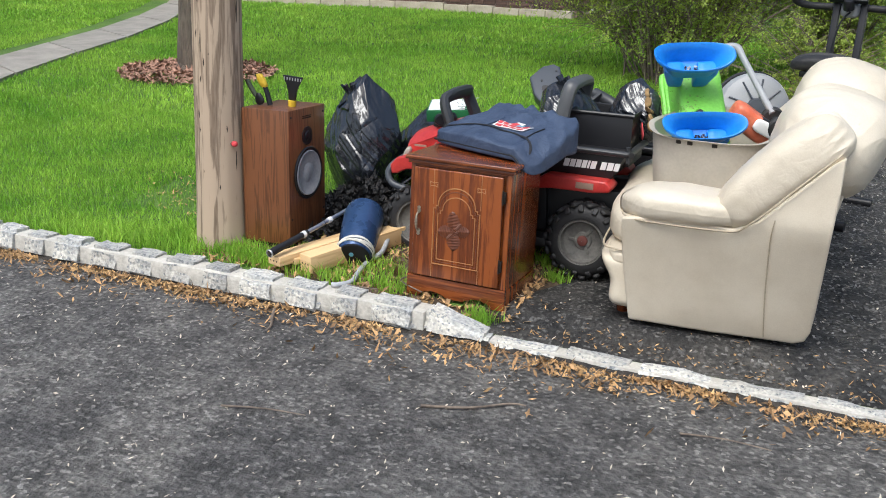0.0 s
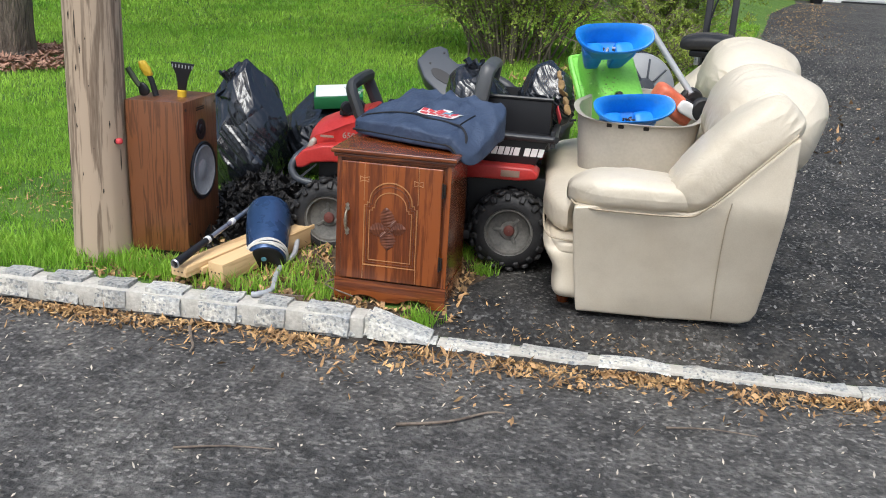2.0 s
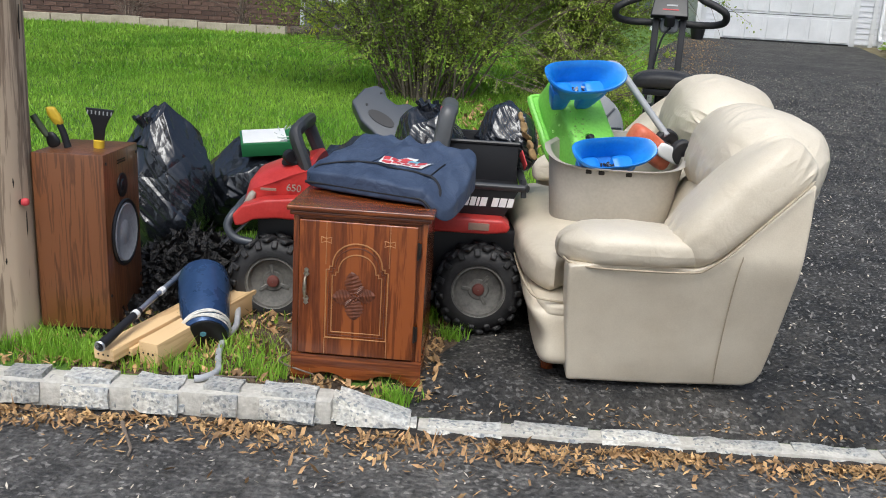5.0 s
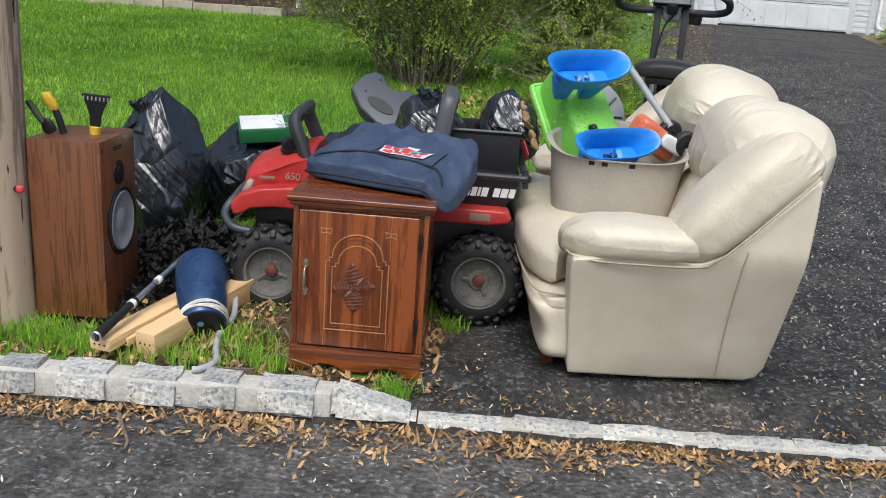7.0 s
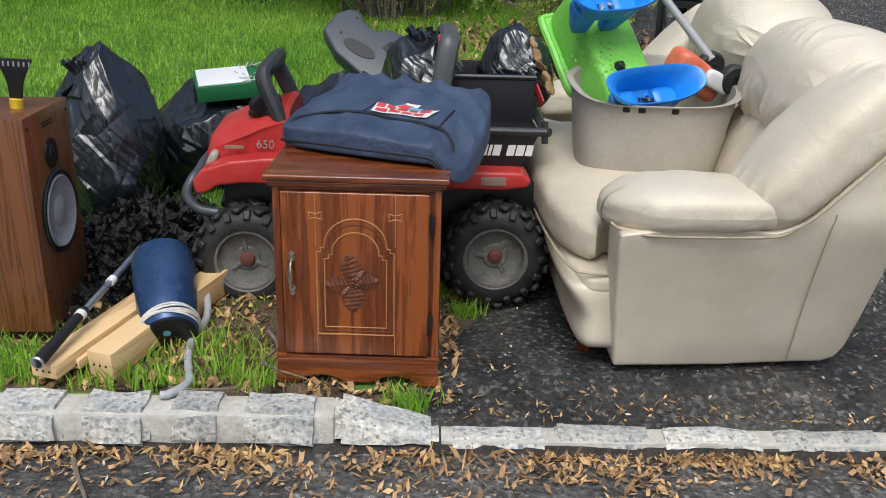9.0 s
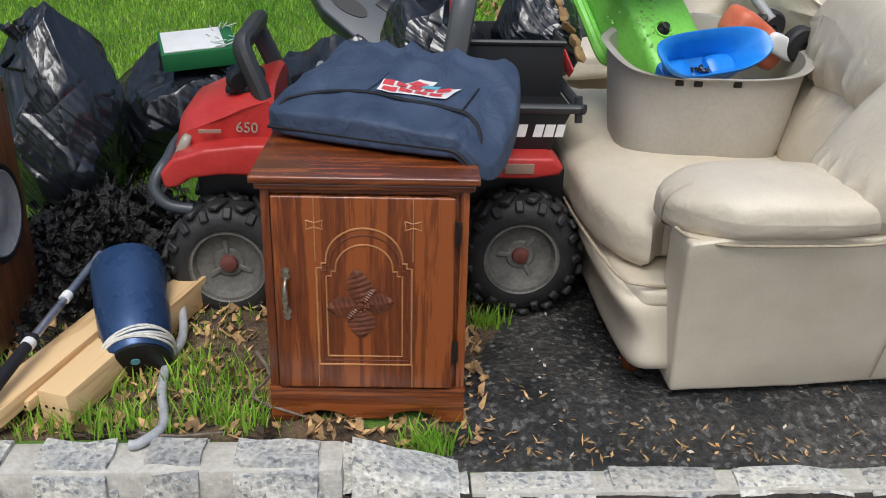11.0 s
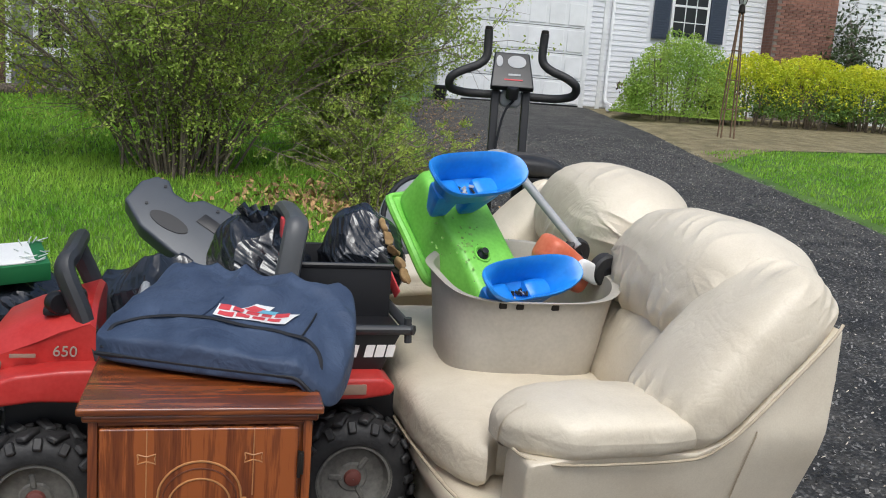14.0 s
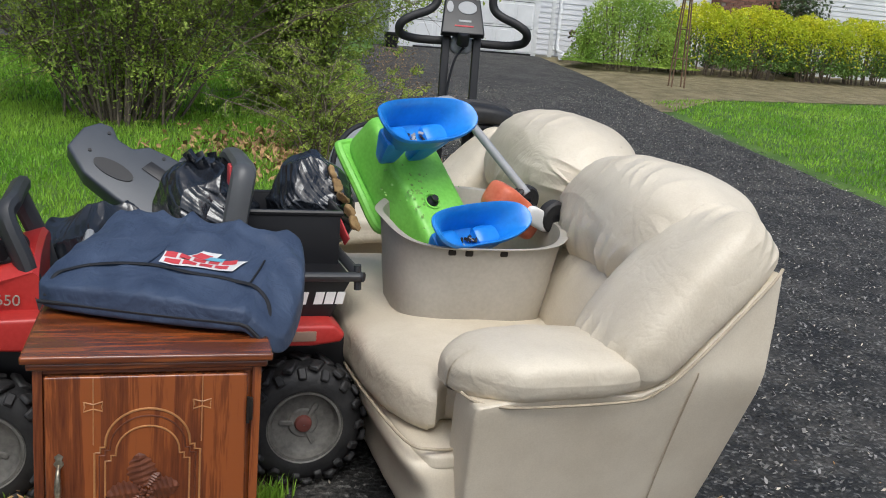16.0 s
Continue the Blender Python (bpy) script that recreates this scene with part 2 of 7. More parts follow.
M["wood_leaf"] = mat("far_tree_leaves", (0.10, 0.18, 0.025), (0.32, 0.40, 0.05), scale=0.8, rough=0.6, bump=0, island=True, per_piece=0.4)
M["mulch"] = mat("red_mulch", (0.19, 0.095, 0.06), (0.45, 0.27, 0.19), scale=14, rough=0.95, bump=0.8, island=True, per_piece=0.4)
M["bag"] = mat("black_bin_bag", (0.009, 0.011, 0.015), (0.018, 0.021, 0.027), scale=4, rough=0.20, bump=0.45, fine=16, rvar=0.06, dist=0.015, stretch=(1, 1, 0.5))
M["navy"] = mat("navy_canvas", (0.025, 0.041, 0.082), (0.052, 0.077, 0.134), scale=9, rough=0.66, bump=0.6, fine=16, rvar=0.1, dist=0.018, sheen=0.0, stretch=(1, 0.55, 1))
M["tape"] = plastic("black_binding", (0.008, 0.009, 0.013), 0.7)
M["red"] = mat("faded_red_plastic", (0.37, 0.016, 0.014), (0.52, 0.048, 0.04), scale=4, rough=0.36, bump=0.05, rvar=0.12)
M["black"] = plastic("black_plastic", (0.009, 0.009, 0.011), 0.42)
M["tyre"] = mat("tyre_plastic", (0.010, 0.010, 0.011), (0.032, 0.031, 0.031), scale=14, rough=0.6, bump=0.3)
M["rim"] = mat("dusty_grey_rim", (0.085, 0.082, 0.075), (0.185, 0.178, 0.16), scale=10, rough=0.5, bump=0.15)
M["hubred"] = plastic("hub_red", (0.15, 0.045, 0.035), 0.6)
M["darkgrey"] = plastic("dark_grey_plastic", (0.038, 0.040, 0.044), 0.45)
M["grey"] = plastic("grey_plastic", (0.062, 0.070, 0.084), 0.38)
M["palegrey"] = plastic("pale_grey_plastic", (0.34, 0.35, 0.36), 0.45)
M["white"] = plastic("white_plastic", (0.78, 0.78, 0.76), 0.45, 0.92)
M["whitepaint"] = mat("white_house_paint", (0.66, 0.67, 0.68), (0.8, 0.81, 0.82), scale=2.0, rough=0.6, bump=0.1)
M["siding"] = mat("pale_vinyl_siding", (0.62, 0.63, 0.66), (0.74, 0.75, 0.78), scale=1.0, rough=0.55, bump=0.05)
M["foundation"] = mat("grey_foundation", (0.085, 0.085, 0.08), (0.14, 0.138, 0.13), scale=3, rough=0.9, bump=0.3)
M["greysiding"] = mat("grey_house_wall", (0.21, 0.215, 0.20), (0.29, 0.295, 0.275), scale=1.5, rough=0.8, bump=0.2)
M["shutter"] = plastic("navy_shutter", (0.05, 0.065, 0.10), 0.5)
M["brick"] = mat("red_brick", (0.145, 0.068, 0.05), (0.28, 0.145, 0.11), scale=10, rough=0.9, bump=0.5, per_piece=0.28)
M["brownbrick"] = mat("brown_brick", (0.075, 0.045, 0.035), (0.15, 0.095, 0.07), scale=10, rough=0.9, bump=0.5, per_piece=0.25)
M["brickjoint"] = mat("brick_joint", (0.15, 0.13, 0.115), (0.24, 0.21, 0.185), scale=20, rough=0.95, bump=0.3)
M["pane"] = plastic("dark_window_glass", (0.02, 0.024, 0.028), 0.08, bump=0)
M["shingle"] = mat("roof_shingle", (0.09, 0.085, 0.08), (0.17, 0.16, 0.15), scale=12, rough=0.9, bump=0.5)
M["concrete"] = mat("pale_concrete", (0.20, 0.185, 0.16), (0.33, 0.305, 0.265), scale=4, rough=0.9, bump=0.4)
M["edging"] = mat("stone_edging", (0.34, 0.29, 0.22), (0.52, 0.46, 0.36), scale=6, rough=0.9, bump=0.5)
M["taupe"] = mat("taupe_plastic_tub", (0.37, 0.34, 0.285), (0.46, 0.425, 0.36), scale=5, rough=0.5, bump=0.05)
M["lime"] = mat("lime_green_plastic", (0.16, 0.48, 0.05), (0.26, 0.66, 0.10), scale=5, rough=0.38, bump=0.05)
M["grime"] = mat("grimy_green", (0.10, 0.2, 0.04), (0.24, 0.5, 0.09), scale=22, rough=0.6, bump=0.2)
M["blue"] = mat("bright_blue_plastic", (0.015, 0.17, 0.60), (0.035, 0.28, 0.80), scale=4, rough=0.33, bump=0.03)
M["orange"] = mat("orange_plastic", (0.55, 0.10, 0.04), (0.70, 0.22, 0.12), scale=8, rough=0.42, bump=0.05)
M["bluetin"] = mat("blue_enamel", (0.018, 0.045, 0.12), (0.05, 0.10, 0.22), scale=4, rough=0.28, bump=0.03, metal=0.35)
M["cone"] = mat("grey_speaker_cone", (0.24, 0.245, 0.25), (0.38, 0.385, 0.39), scale=10, rough=0.35, bump=0.1)
M["steel"] = mat("dull_steel", (0.42, 0.43, 0.45), (0.6, 0.61, 0.63), scale=20, rough=0.32, bump=0.05, metal=0.9)
M["brass"] = mat("aged_brass", (0.20, 0.17, 0.12), (0.62, 0.56, 0.44), scale=60, rough=0.38, bump=0.2, metal=0.9)
M["iron"] = plastic("blackened_iron", (0.03, 0.025, 0.02), 0.5, metal=0.6)
M["rust"] = mat("rusty_iron", (0.10, 0.06, 0.035), (0.24, 0.15, 0.09), scale=30, rough=0.8, bump=0.3)
M["conduit"] = mat("grey_conduit", (0.30, 0.31, 0.33), (0.44, 0.45, 0.47), scale=20, rough=0.4, bump=0.1)
M["rope"] = mat("white_cord", (0.6, 0.58, 0.52), (0.78, 0.76, 0.7), scale=60, rough=0.8, bump=0.5)
M["yellow"] = plastic("yellow_rubber", (0.72, 0.48, 0.03), 0.5)
M["olive"] = plastic("olive_grip", (0.07, 0.085, 0.05), 0.6)
M["green"] = plastic("green_carton", (0.02, 0.16, 0.05), 0.55)
M["print"] = plastic("white_print", (0.8, 0.8, 0.78), 0.6)
M["redprint"] = plastic("red_print", (0.62, 0.06, 0.07), 0.6)
M["blueprint"] = plastic("pale_blue_print", (0.16, 0.42, 0.55), 0.6)
M["film"] = plastic("clear_film", (0.5, 0.55, 0.5), 0.2)
M["lens"] = plastic("lamp_lens", (0.33, 0.31, 0.26), 0.2)
M["amber"] = plastic("reflector", (0.30, 0.20, 0.15), 0.3)
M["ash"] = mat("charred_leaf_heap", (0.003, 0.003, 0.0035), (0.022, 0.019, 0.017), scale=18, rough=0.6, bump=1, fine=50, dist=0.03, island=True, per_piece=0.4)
M["grit"] = mat("damp_grit", (0.016, 0.014, 0.012), (0.06, 0.05, 0.04), scale=25, rough=0.85, bump=1, fine=90, dist=0.012)
M["bedsoil"] = mat("mossy_bed_soil", (0.12, 0.10, 0.045), (0.30, 0.25, 0.14), scale=3.5, rough=0.95, bump=1, fine=40, dist=0.03)
M["gravel"] = mat("pale_grit", (0.10, 0.097, 0.09), (0.29, 0.28, 0.265), scale=30, rough=0.9, bump=0, island=True, per_piece=0.45)
M["midgrey"] = plastic("grey_moulded_plastic", (0.085, 0.088, 0.092), 0.42)
M["strap"] = plastic("black_strap", (0.012, 0.012, 0.013), 0.65)
M["glass"] = plastic("frosted_lantern_glass", (0.5, 0.52, 0.52), 0.15)

# ---- the plan's own axes: u along the kerb, v away from the road ----
K = pose(0.3, 3.245, 0, 0, 0, -16.6)


def thing(name, label, category, u=0, v=0, z=0, rz=0, rx=0, ry=0, group="", kind=""):
    ob = new(name)
    ob.empty_display_size = 0.1
    ob.matrix_world = K @ pose(u, v, z, rx, ry, rz)
    return tagged(ob, label, category, group, kind)


def mesh_of(bm, name, material, smooth=True):
    me = bpy.data.meshes.new(name)
    bm.to_mesh(me)
    bm.free()
    me.materials.append(material)
    if smooth:
        me.polygons.foreach_set("use_smooth", [True] * len(me.polygons))
        me.set_sharp_from_angle(angle=radians(38))
    return me


def part(name, bm, material, parent, label="", smooth=True, kind=""):
    ob = new(name, mesh_of(bm, name, material, smooth))
    ob.parent = parent
    return tagged(ob, label, "", "", kind)


def piece(name, me, parent, m):
    ob = new(name, me)
    ob.parent = parent
    ob.matrix_basis = m
    return ob


def solo(name, bm, material, label, category, m=None, kind="", group="", smooth=True):
    ob = new(name, mesh_of(bm, name, material, smooth))
    ob.matrix_world = K if m is None else K @ m
    return tagged(ob, label, category, group, kind)


def raw(name, verts, faces, material, smooth=False):
    me = bpy.data.meshes.new(name)
    me.from_pydata(verts, [], faces)
    me.materials.append(material)
    if smooth:
        me.polygons.foreach_set("use_smooth", [True] * len(me.polygons))
    return me


# ---- shapes ----
def box(x0, x1, y0, y1, z0, z1, bev=0.004, seg=2, bm=None, m=None):
    bm = bm or bmesh.new()
    g = bmesh.ops.create_cube(bm, size=1.0)
    vs = g["verts"]
    bmesh.ops.transform(bm, matrix=Matrix.LocRotScale(((x0 + x1) / 2, (y0 + y1) / 2, (z0 + z1) / 2), None, (x1 - x0, y1 - y0, z1 - z0)), verts=vs)
    if bev:
        es = list({e for v in vs for e in v.link_edges})
        r = bmesh.ops.bevel(bm, geom=es, offset=bev, segments=seg, affect='EDGES', profile=0.6)
        vs = list({v for f in r["faces"] for v in f.verts} | {v for v in vs if v.is_valid})
    if m is not None:
        bmesh.ops.transform(bm, matrix=m, verts=vs)
    return bm


def spline(pts, n=6):
    """Points of a smooth line through pts."""
    P = [Vector(p) for p in pts]
    out = []
    for i in range(len(P) - 1):
        a, b, c, d = P[max(i - 1, 0)], P[i], P[i + 1], P[min(i + 2, len(P) - 1)]
        for k in range(n):
            t = k / n
            out.append(0.5 * ((2 * b) + (c - a) * t + (2 * a - 5 * b + 4 * c - d) * t * t + (3 * b - a - 3 * c + d) * t ** 3))
    return out + [P[-1]]


def tube(pts, r=0.01, sides=8, smooth_n=0, bm=None, flat=1.0, caps=True):
    """A round bar along pts; r a number or one for each given point."""
    bm = bm or bmesh.new()
    rs = list(r) if hasattr(r, "__len__") else [r] * len(pts)
    P = [Vector(p) for p in pts]
    if smooth_n:
        k = len(P)
        Q = spline(P, smooth_n)
        rs = [rs[min(int(i / smooth_n), k - 1)] + (rs[min(int(i / smooth_n) + 1, k - 1)] - rs[min(int(i / smooth_n), k - 1)]) * ((i % smooth_n) / smooth_n) for i in range(len(Q))]
        P = Q
    rings = []
    up = Vector((0.13, 0.27, 0.95)).normalized()
    for i, p in enumerate(P):
        d = (P[min(i + 1, len(P) - 1)] - P[max(i - 1, 0)])
        d = d.normalized() if d.length > 1e-9 else Vector((0, 0, 1))
        s = d.cross(up)
        if s.length < 0.05:
            s = d.cross(Vector((1, 0, 0)))
        s.normalize()
        w = s.cross(d)
        up = w if w.length > 0 else up
        rings.append([bm.verts.new(p + (s * math.cos(2 * math.pi * j / sides) + w * flat * math.sin(2 * math.pi * j / sides)) * rs[i]) for j in range(sides)])
    for a, b in zip(rings, rings[1:]):
        for j in range(sides):
            bm.faces.new((a[j], a[(j + 1) % sides], b[(j + 1) % sides], b[j]))
    if caps:
        bm.faces.new(rings[0][::-1])
        bm.faces.new(rings[-1])
    return bm


def lathe(prof, sides=32, m=None, bm=None, closed=True):
    """Turns (radius, height) pairs round z."""
    bm = bm or bmesh.new()
    rings = []
    for r, z in prof:
        rings.append([bm.verts.new(Vector((r * math.cos(2 * math.pi * j / sides), r * math.sin(2 * math.pi * j / sides), z))) for j in range(sides)])
    for a, b in zip(rings, rings[1:]):
        for j in range(sides):
            bm.faces.new((a[j], a[(j + 1) % sides], b[(j + 1) % sides], b[j]))
    if closed:
        bm.faces.new(rings[0][::-1])
        bm.faces.new(rings[-1])
    if m is not None:
        bmesh.ops.transform(bm, matrix=m, verts=[v for q in rings for v in q])
    return bm


def cushion(size, e=4.0, n=16, fn=None, wrinkle=0.0, wscale=6.0, seed=0, m=None, bm=None, wstretch=(1, 1, 1)):
    """A soft rounded body; fn bends each point, wrinkle puckers it."""
    bm = bm or bmesh.new()
    h = Vector(size) / 2
    made = {}
    out = []

    def vert(p):
        key = (round(p[0], 4), round(p[1], 4), round(p[2], 4))
        if key not in made:
            s = sum(abs(c) ** e for c in p) ** (1 / e)
            q = Vector((p[0] / s * h.x, p[1] / s * h.y, p[2] / s * h.z))
            if wrinkle:
                w = Vector((q.x * wstretch[0], q.y * wstretch[1], q.z * wstretch[2])) * wscale + Vector((seed * 7.1, seed * 3.3, seed))
                d = (1 - abs(noise.noise(w) * 1.6)) ** 2 - 0.5 + 0.5 * noise.noise(w * 2.3)
                nr = Vector((q.x / h.x ** 2, q.y / h.y ** 2, q.z / h.z ** 2))
                q = q + nr.normalized() * wrinkle * d
            if fn:
                q = Vector(fn(q))
            made[key] = bm.verts.new(q)
            out.append(made[key])
        return made[key]

    t = [math.tan((i / n * 2 - 1) * math.pi / 4) for i in range(n + 1)]
    for ax in range(3):
        for sgn in (-1, 1):
            for i in range(n):
                for j in range(n):
                    q = []
                    for a, b in ((i, j), (i + 1, j), (i + 1, j + 1), (i, j + 1)):
                        p = [0, 0, 0]
                        p[ax], p[(ax + 1) % 3], p[(ax + 2) % 3] = sgn, t[a], t[b]
                        q.append(vert(p))
                    bm.faces.new(q if sgn > 0 else q[::-1])
    if m is not None:
        bmesh.ops.transform(bm, matrix=m, verts=out)
    return bm


def slab(outline, z0, z1, bev=0.004, m=None, bm=None, seg=2):
    """A flat outline of (x, y) raised from z0 to z1."""
    bm = bm or bmesh.new()
    vs = [bm.verts.new((x, y, z0)) for x, y in outline]
    f = bm.faces.new(vs)
    r = bmesh.ops.extrude_face_region(bm, geom=[f])
    top = [v for v in r["geom"] if isinstance(v, bmesh.types.BMVert)]
    bmesh.ops.translate(bm, vec=(0, 0, z1 - z0), verts=top)
    allv = vs + top
    es = list({e for v in allv for e in v.link_edges})
    bmesh.ops.recalc_face_normals(bm, faces=list({f for v in allv for f in v.link_faces}))
    if bev:
        r = bmesh.ops.bevel(bm, geom=es, offset=bev, segments=seg, affect='EDGES', profile=0.6)
        allv = list({v for f in r["faces"] for v in f.verts} | {v for v in allv if v.is_valid})
    if m is not None:
        bmesh.ops.transform(bm, matrix=m, verts=allv)
    return bm


def smooth01(a, b, x):
    t = np.clip((x - a) / (b - a), 0, 1)
    return t * t * (3 - 2 * t)



def thin_leaf(m, amount):
    """Lets light through thin leaves and blades."""
    n, l = m.node_tree.nodes, m.node_tree.links
    b, out = n["Principled BSDF"], n["Material Output"]
    tr = n.new("ShaderNodeBsdfTranslucent")
    l.new(b.inputs["Base Color"].links[0].from_socket, tr.inputs["Color"])
    mx = n.new("ShaderNodeMixShader")
    mx.inputs[0].default_value = amount
    l.new(b.outputs[0], mx.inputs[1]); l.new(tr.outputs[0], mx.inputs[2])
    l.new(mx.outputs[0], out.inputs["Surface"])


for key in ("grass", "leaf", "lace", "hedge", "wood_leaf"):
    thin_leaf(M[key], 0.4)

# slack canvas: long soft creases
nt = M["navy"].node_tree
slack = nt.nodes.new("ShaderNodeTexNoise")
slack.inputs["Scale"].default_value, slack.inputs["Detail"].default_value, slack.inputs["Distortion"].default_value = 5.5, 4, 2.2
nt.links.new(nt.nodes["Texture Coordinate"].outputs["Object"], slack.inputs["Vector"])
slackb = nt.nodes.new("ShaderNodeBump")
slackb.inputs["Strength"].default_value, slackb.inputs["Distance"].default_value = 0.45, 0.03
nt.links.new(slack.outputs["Fac"], slackb.inputs["Height"])
nt.links.new(nt.nodes["Bump"].outputs[0], slackb.inputs["Normal"])
nt.links.new(slackb.outputs[0], nt.nodes["Principled BSDF"].inputs["Normal"])

# crumpled film: creased cells over the folds
bt = M["bag"].node_tree
cell = bt.nodes.new("ShaderNodeTexVoronoi")
cell.inputs["Scale"].default_value = 7.0
warp = bt.nodes.new("ShaderNodeMapping")
warp.inputs["Scale"].default_value = (1.0, 1.0, 0.45)
warp.inputs["Rotation"].default_value = (0.5, 0.3, 0.2)
bt.links.new(bt.nodes["Texture Coordinate"].outputs["Object"], warp.inputs["Vector"])
bt.links.new(warp.outputs[0], cell.inputs["Vector"])
cellb = bt.nodes.new("ShaderNodeBump")
cellb.inputs["Strength"].default_value, cellb.inputs["Distance"].default_value = 0.14, 0.04
bt.links.new(cell.outputs["Distance"], cellb.inputs["Height"])
bt.links.new(bt.nodes["Bump"].outputs[0], cellb.inputs["Normal"])
ridge = bt.nodes.new("ShaderNodeTexNoise")
ridge.inputs["Scale"].default_value, ridge.inputs["Detail"].default_value, ridge.inputs["Distortion"].default_value = 3.2, 2, 1.0
bt.links.new(warp.outputs[0], ridge.inputs["Vector"])
fold_abs = bt.nodes.new("ShaderNodeMath"); fold_abs.operation = 'PINGPONG'; fold_abs.inputs[1].default_value = 0.13
bt.links.new(ridge.outputs["Fac"], fold_abs.inputs[0])
foldb = bt.nodes.new("ShaderNodeBump")
foldb.inputs["Strength"].default_value, foldb.inputs["Distance"].default_value = 0.5, 0.10
bt.links.new(fold_abs.outputs[0], foldb.inputs["Height"])
bt.links.new(bt.nodes["Bump"].outputs[0], foldb.inputs["Normal"])
bt.links.new(foldb.outputs[0], cellb.inputs["Normal"])
bt.nodes["Principled BSDF"].inputs["Specular IOR Level"].default_value = 0.8
bt.links.new(cellb.outputs[0], bt.nodes["Principled BSDF"].inputs["Normal"])

# ---- ground heights ----
LEFT = ([-1, 0.15, 0.4, 0.8, 2.0, 3.5, 5.0, 8.4, 14.4, 17.0, 19.5, 60], [-0.12, -0.10, -0.02, 0.16, 0.62, 1.05, 1.5, 2.3, 3.4, 4.3, 4.6, 4.6])
RIGHT = ([-1, 1.0, 4.7, 6.5, 9.2, 10.3, 13.1, 18.0, 20.2, 60], [6.1, 5.7, 5.87, 6.2, 6.68, 6.9, 7.6, 8.43, 8.6, 8.6])


def left_edge(v):
    return np.interp(v, *LEFT)


def right_edge(v):
    return np.interp(v, *RIGHT)


def rise(v):
    v = np.asarray(v, float)
    base = -0.07 * (1 - smooth01(0.02, 0.24, v)) + 0.056 * np.clip(v - 0.6, 0, None)
    return np.where(v > 24, 0.056 * 23.4 + 0.02 * (v - 24), base)


def ground(u, v):
    u, v = np.asarray(u, float), np.asarray(v, float)
    lawn = -0.012 * (1 - smooth01(0.05, 0.3, v)) + 0.045 * smooth01(0.22, 0.8, v) + 0.056 * np.clip(v - 0.6, 0, None) + 0.08 * np.clip((v - 0.6) / 3.2, 0, 1)
    lawn = np.where(v > 24, 0.056 * 23.4 + 0.125 + 0.02 * (v - 24), lawn)
    lawn = lawn - 0.10 * np.clip((u + 0.30) / 0.35, 0, 1) * (1 - smooth01(0.06, 0.30, v))
    dip = smooth01(-0.64, -0.50, u) * (1 - smooth01(0.42, 0.62, v))
    lawn = lawn - dip * np.clip(lawn + 0.026, 0, 1)
    away = smooth01(-0.02, 0.18 + 0.5 * np.clip(v - 0.5, 0, 1), left_edge(v) - u)
    right = 0.05 * smooth01(0.0, 1.0, u - right_edge(v))
    drive = rise(v) - 0.006 + right
    return drive + (lawn - drive) * away


def sheet(us, vs, lift=0.0, cut=None):
    U, V = np.meshgrid(us, vs)
    Z = ground(U, V) + lift
    verts = np.stack([U, V, Z], -1).reshape(-1, 3)
    nu = len(us)
    faces = [(j * nu + i, j * nu + i + 1, (j + 1) * nu + i + 1, (j + 1) * nu + i) for j in range(len(vs) - 1) for i in range(nu - 1)]
    return verts.tolist(), faces


def placed(name, me, label, category, kind="structure", m=None):
    ob = new(name, me)
    ob.matrix_world = K if m is None else K @ m
    return tagged(ob, label, category, "", kind)


def line(a, b, n):
    return np.linspace(a, b, n)


us = np.concatenate([[-900, -300, -120, -60, -35, -25], line(-20, -4, 30), line(-3.8, 2.2, 90), line(2.4, 12, 50), line(13, 30, 20), [45, 80, 200, 900]])
vs_ = np.concatenate([line(0.02, 1.2, 32), line(1.3, 8, 50), line(8.5, 24, 32), [30, 40, 60, 120, 300, 900]])
vv, ff = sheet(us, vs_)
placed("ground", raw("ground", vv, ff, M["soil"], True), "grassy yard soil rising gently away from the road", "ground")
us = np.concatenate([[-900, -200, -40, -12], line(-8, 8, 60), [14, 40, 200, 900]])
vs_ = np.concatenate([[-900, -200, -40, -14, -8], line(-6, 0.06, 40)])
vv, ff = sheet(us, vs_)
vv = [(x, y, -0.10 + 0.006 * min(3, max(0, -y)) - (0.015 if y > 0 else 0)) for x, y, z in vv]
placed("road", raw("road", vv, ff, M["road"], True), "worn dark grey asphalt road with leaf litter", "road")
# driveway: strips between its two edges
dv = np.concatenate([[0.018], line(0.022, 1.2, 28), line(1.35, 17.7, 70)])
verts, faces = [], []
nu = 40
for v in dv:
    a, b = float(left_edge(v)), float(right_edge(v))
    for i in range(nu):
        wob = 0.05 * noise.noise(Vector((0, v * 3, 1.0))) * (i == 0) + 0.06 * noise.noise(Vector((4, v * 2, 1.0))) * (i == nu - 1)
        u = a + (b - a) * i / (nu - 1) + wob
        edge = -0.012 if i in (0, nu - 1) else 0.006
        verts.append((u, v, float(rise(v)) + (edge if v > 0.02 else -0.06)))
for j in range(len(dv) - 1):
    for i in range(nu - 1):
        faces.append((j * nu + i, j * nu + i + 1, (j + 1) * nu + i + 1, (j + 1) * nu + i))
placed("driveway", raw("driveway", verts, faces, M["drive"], True), "coarse dark asphalt driveway strewn with pale petals", "driveway")


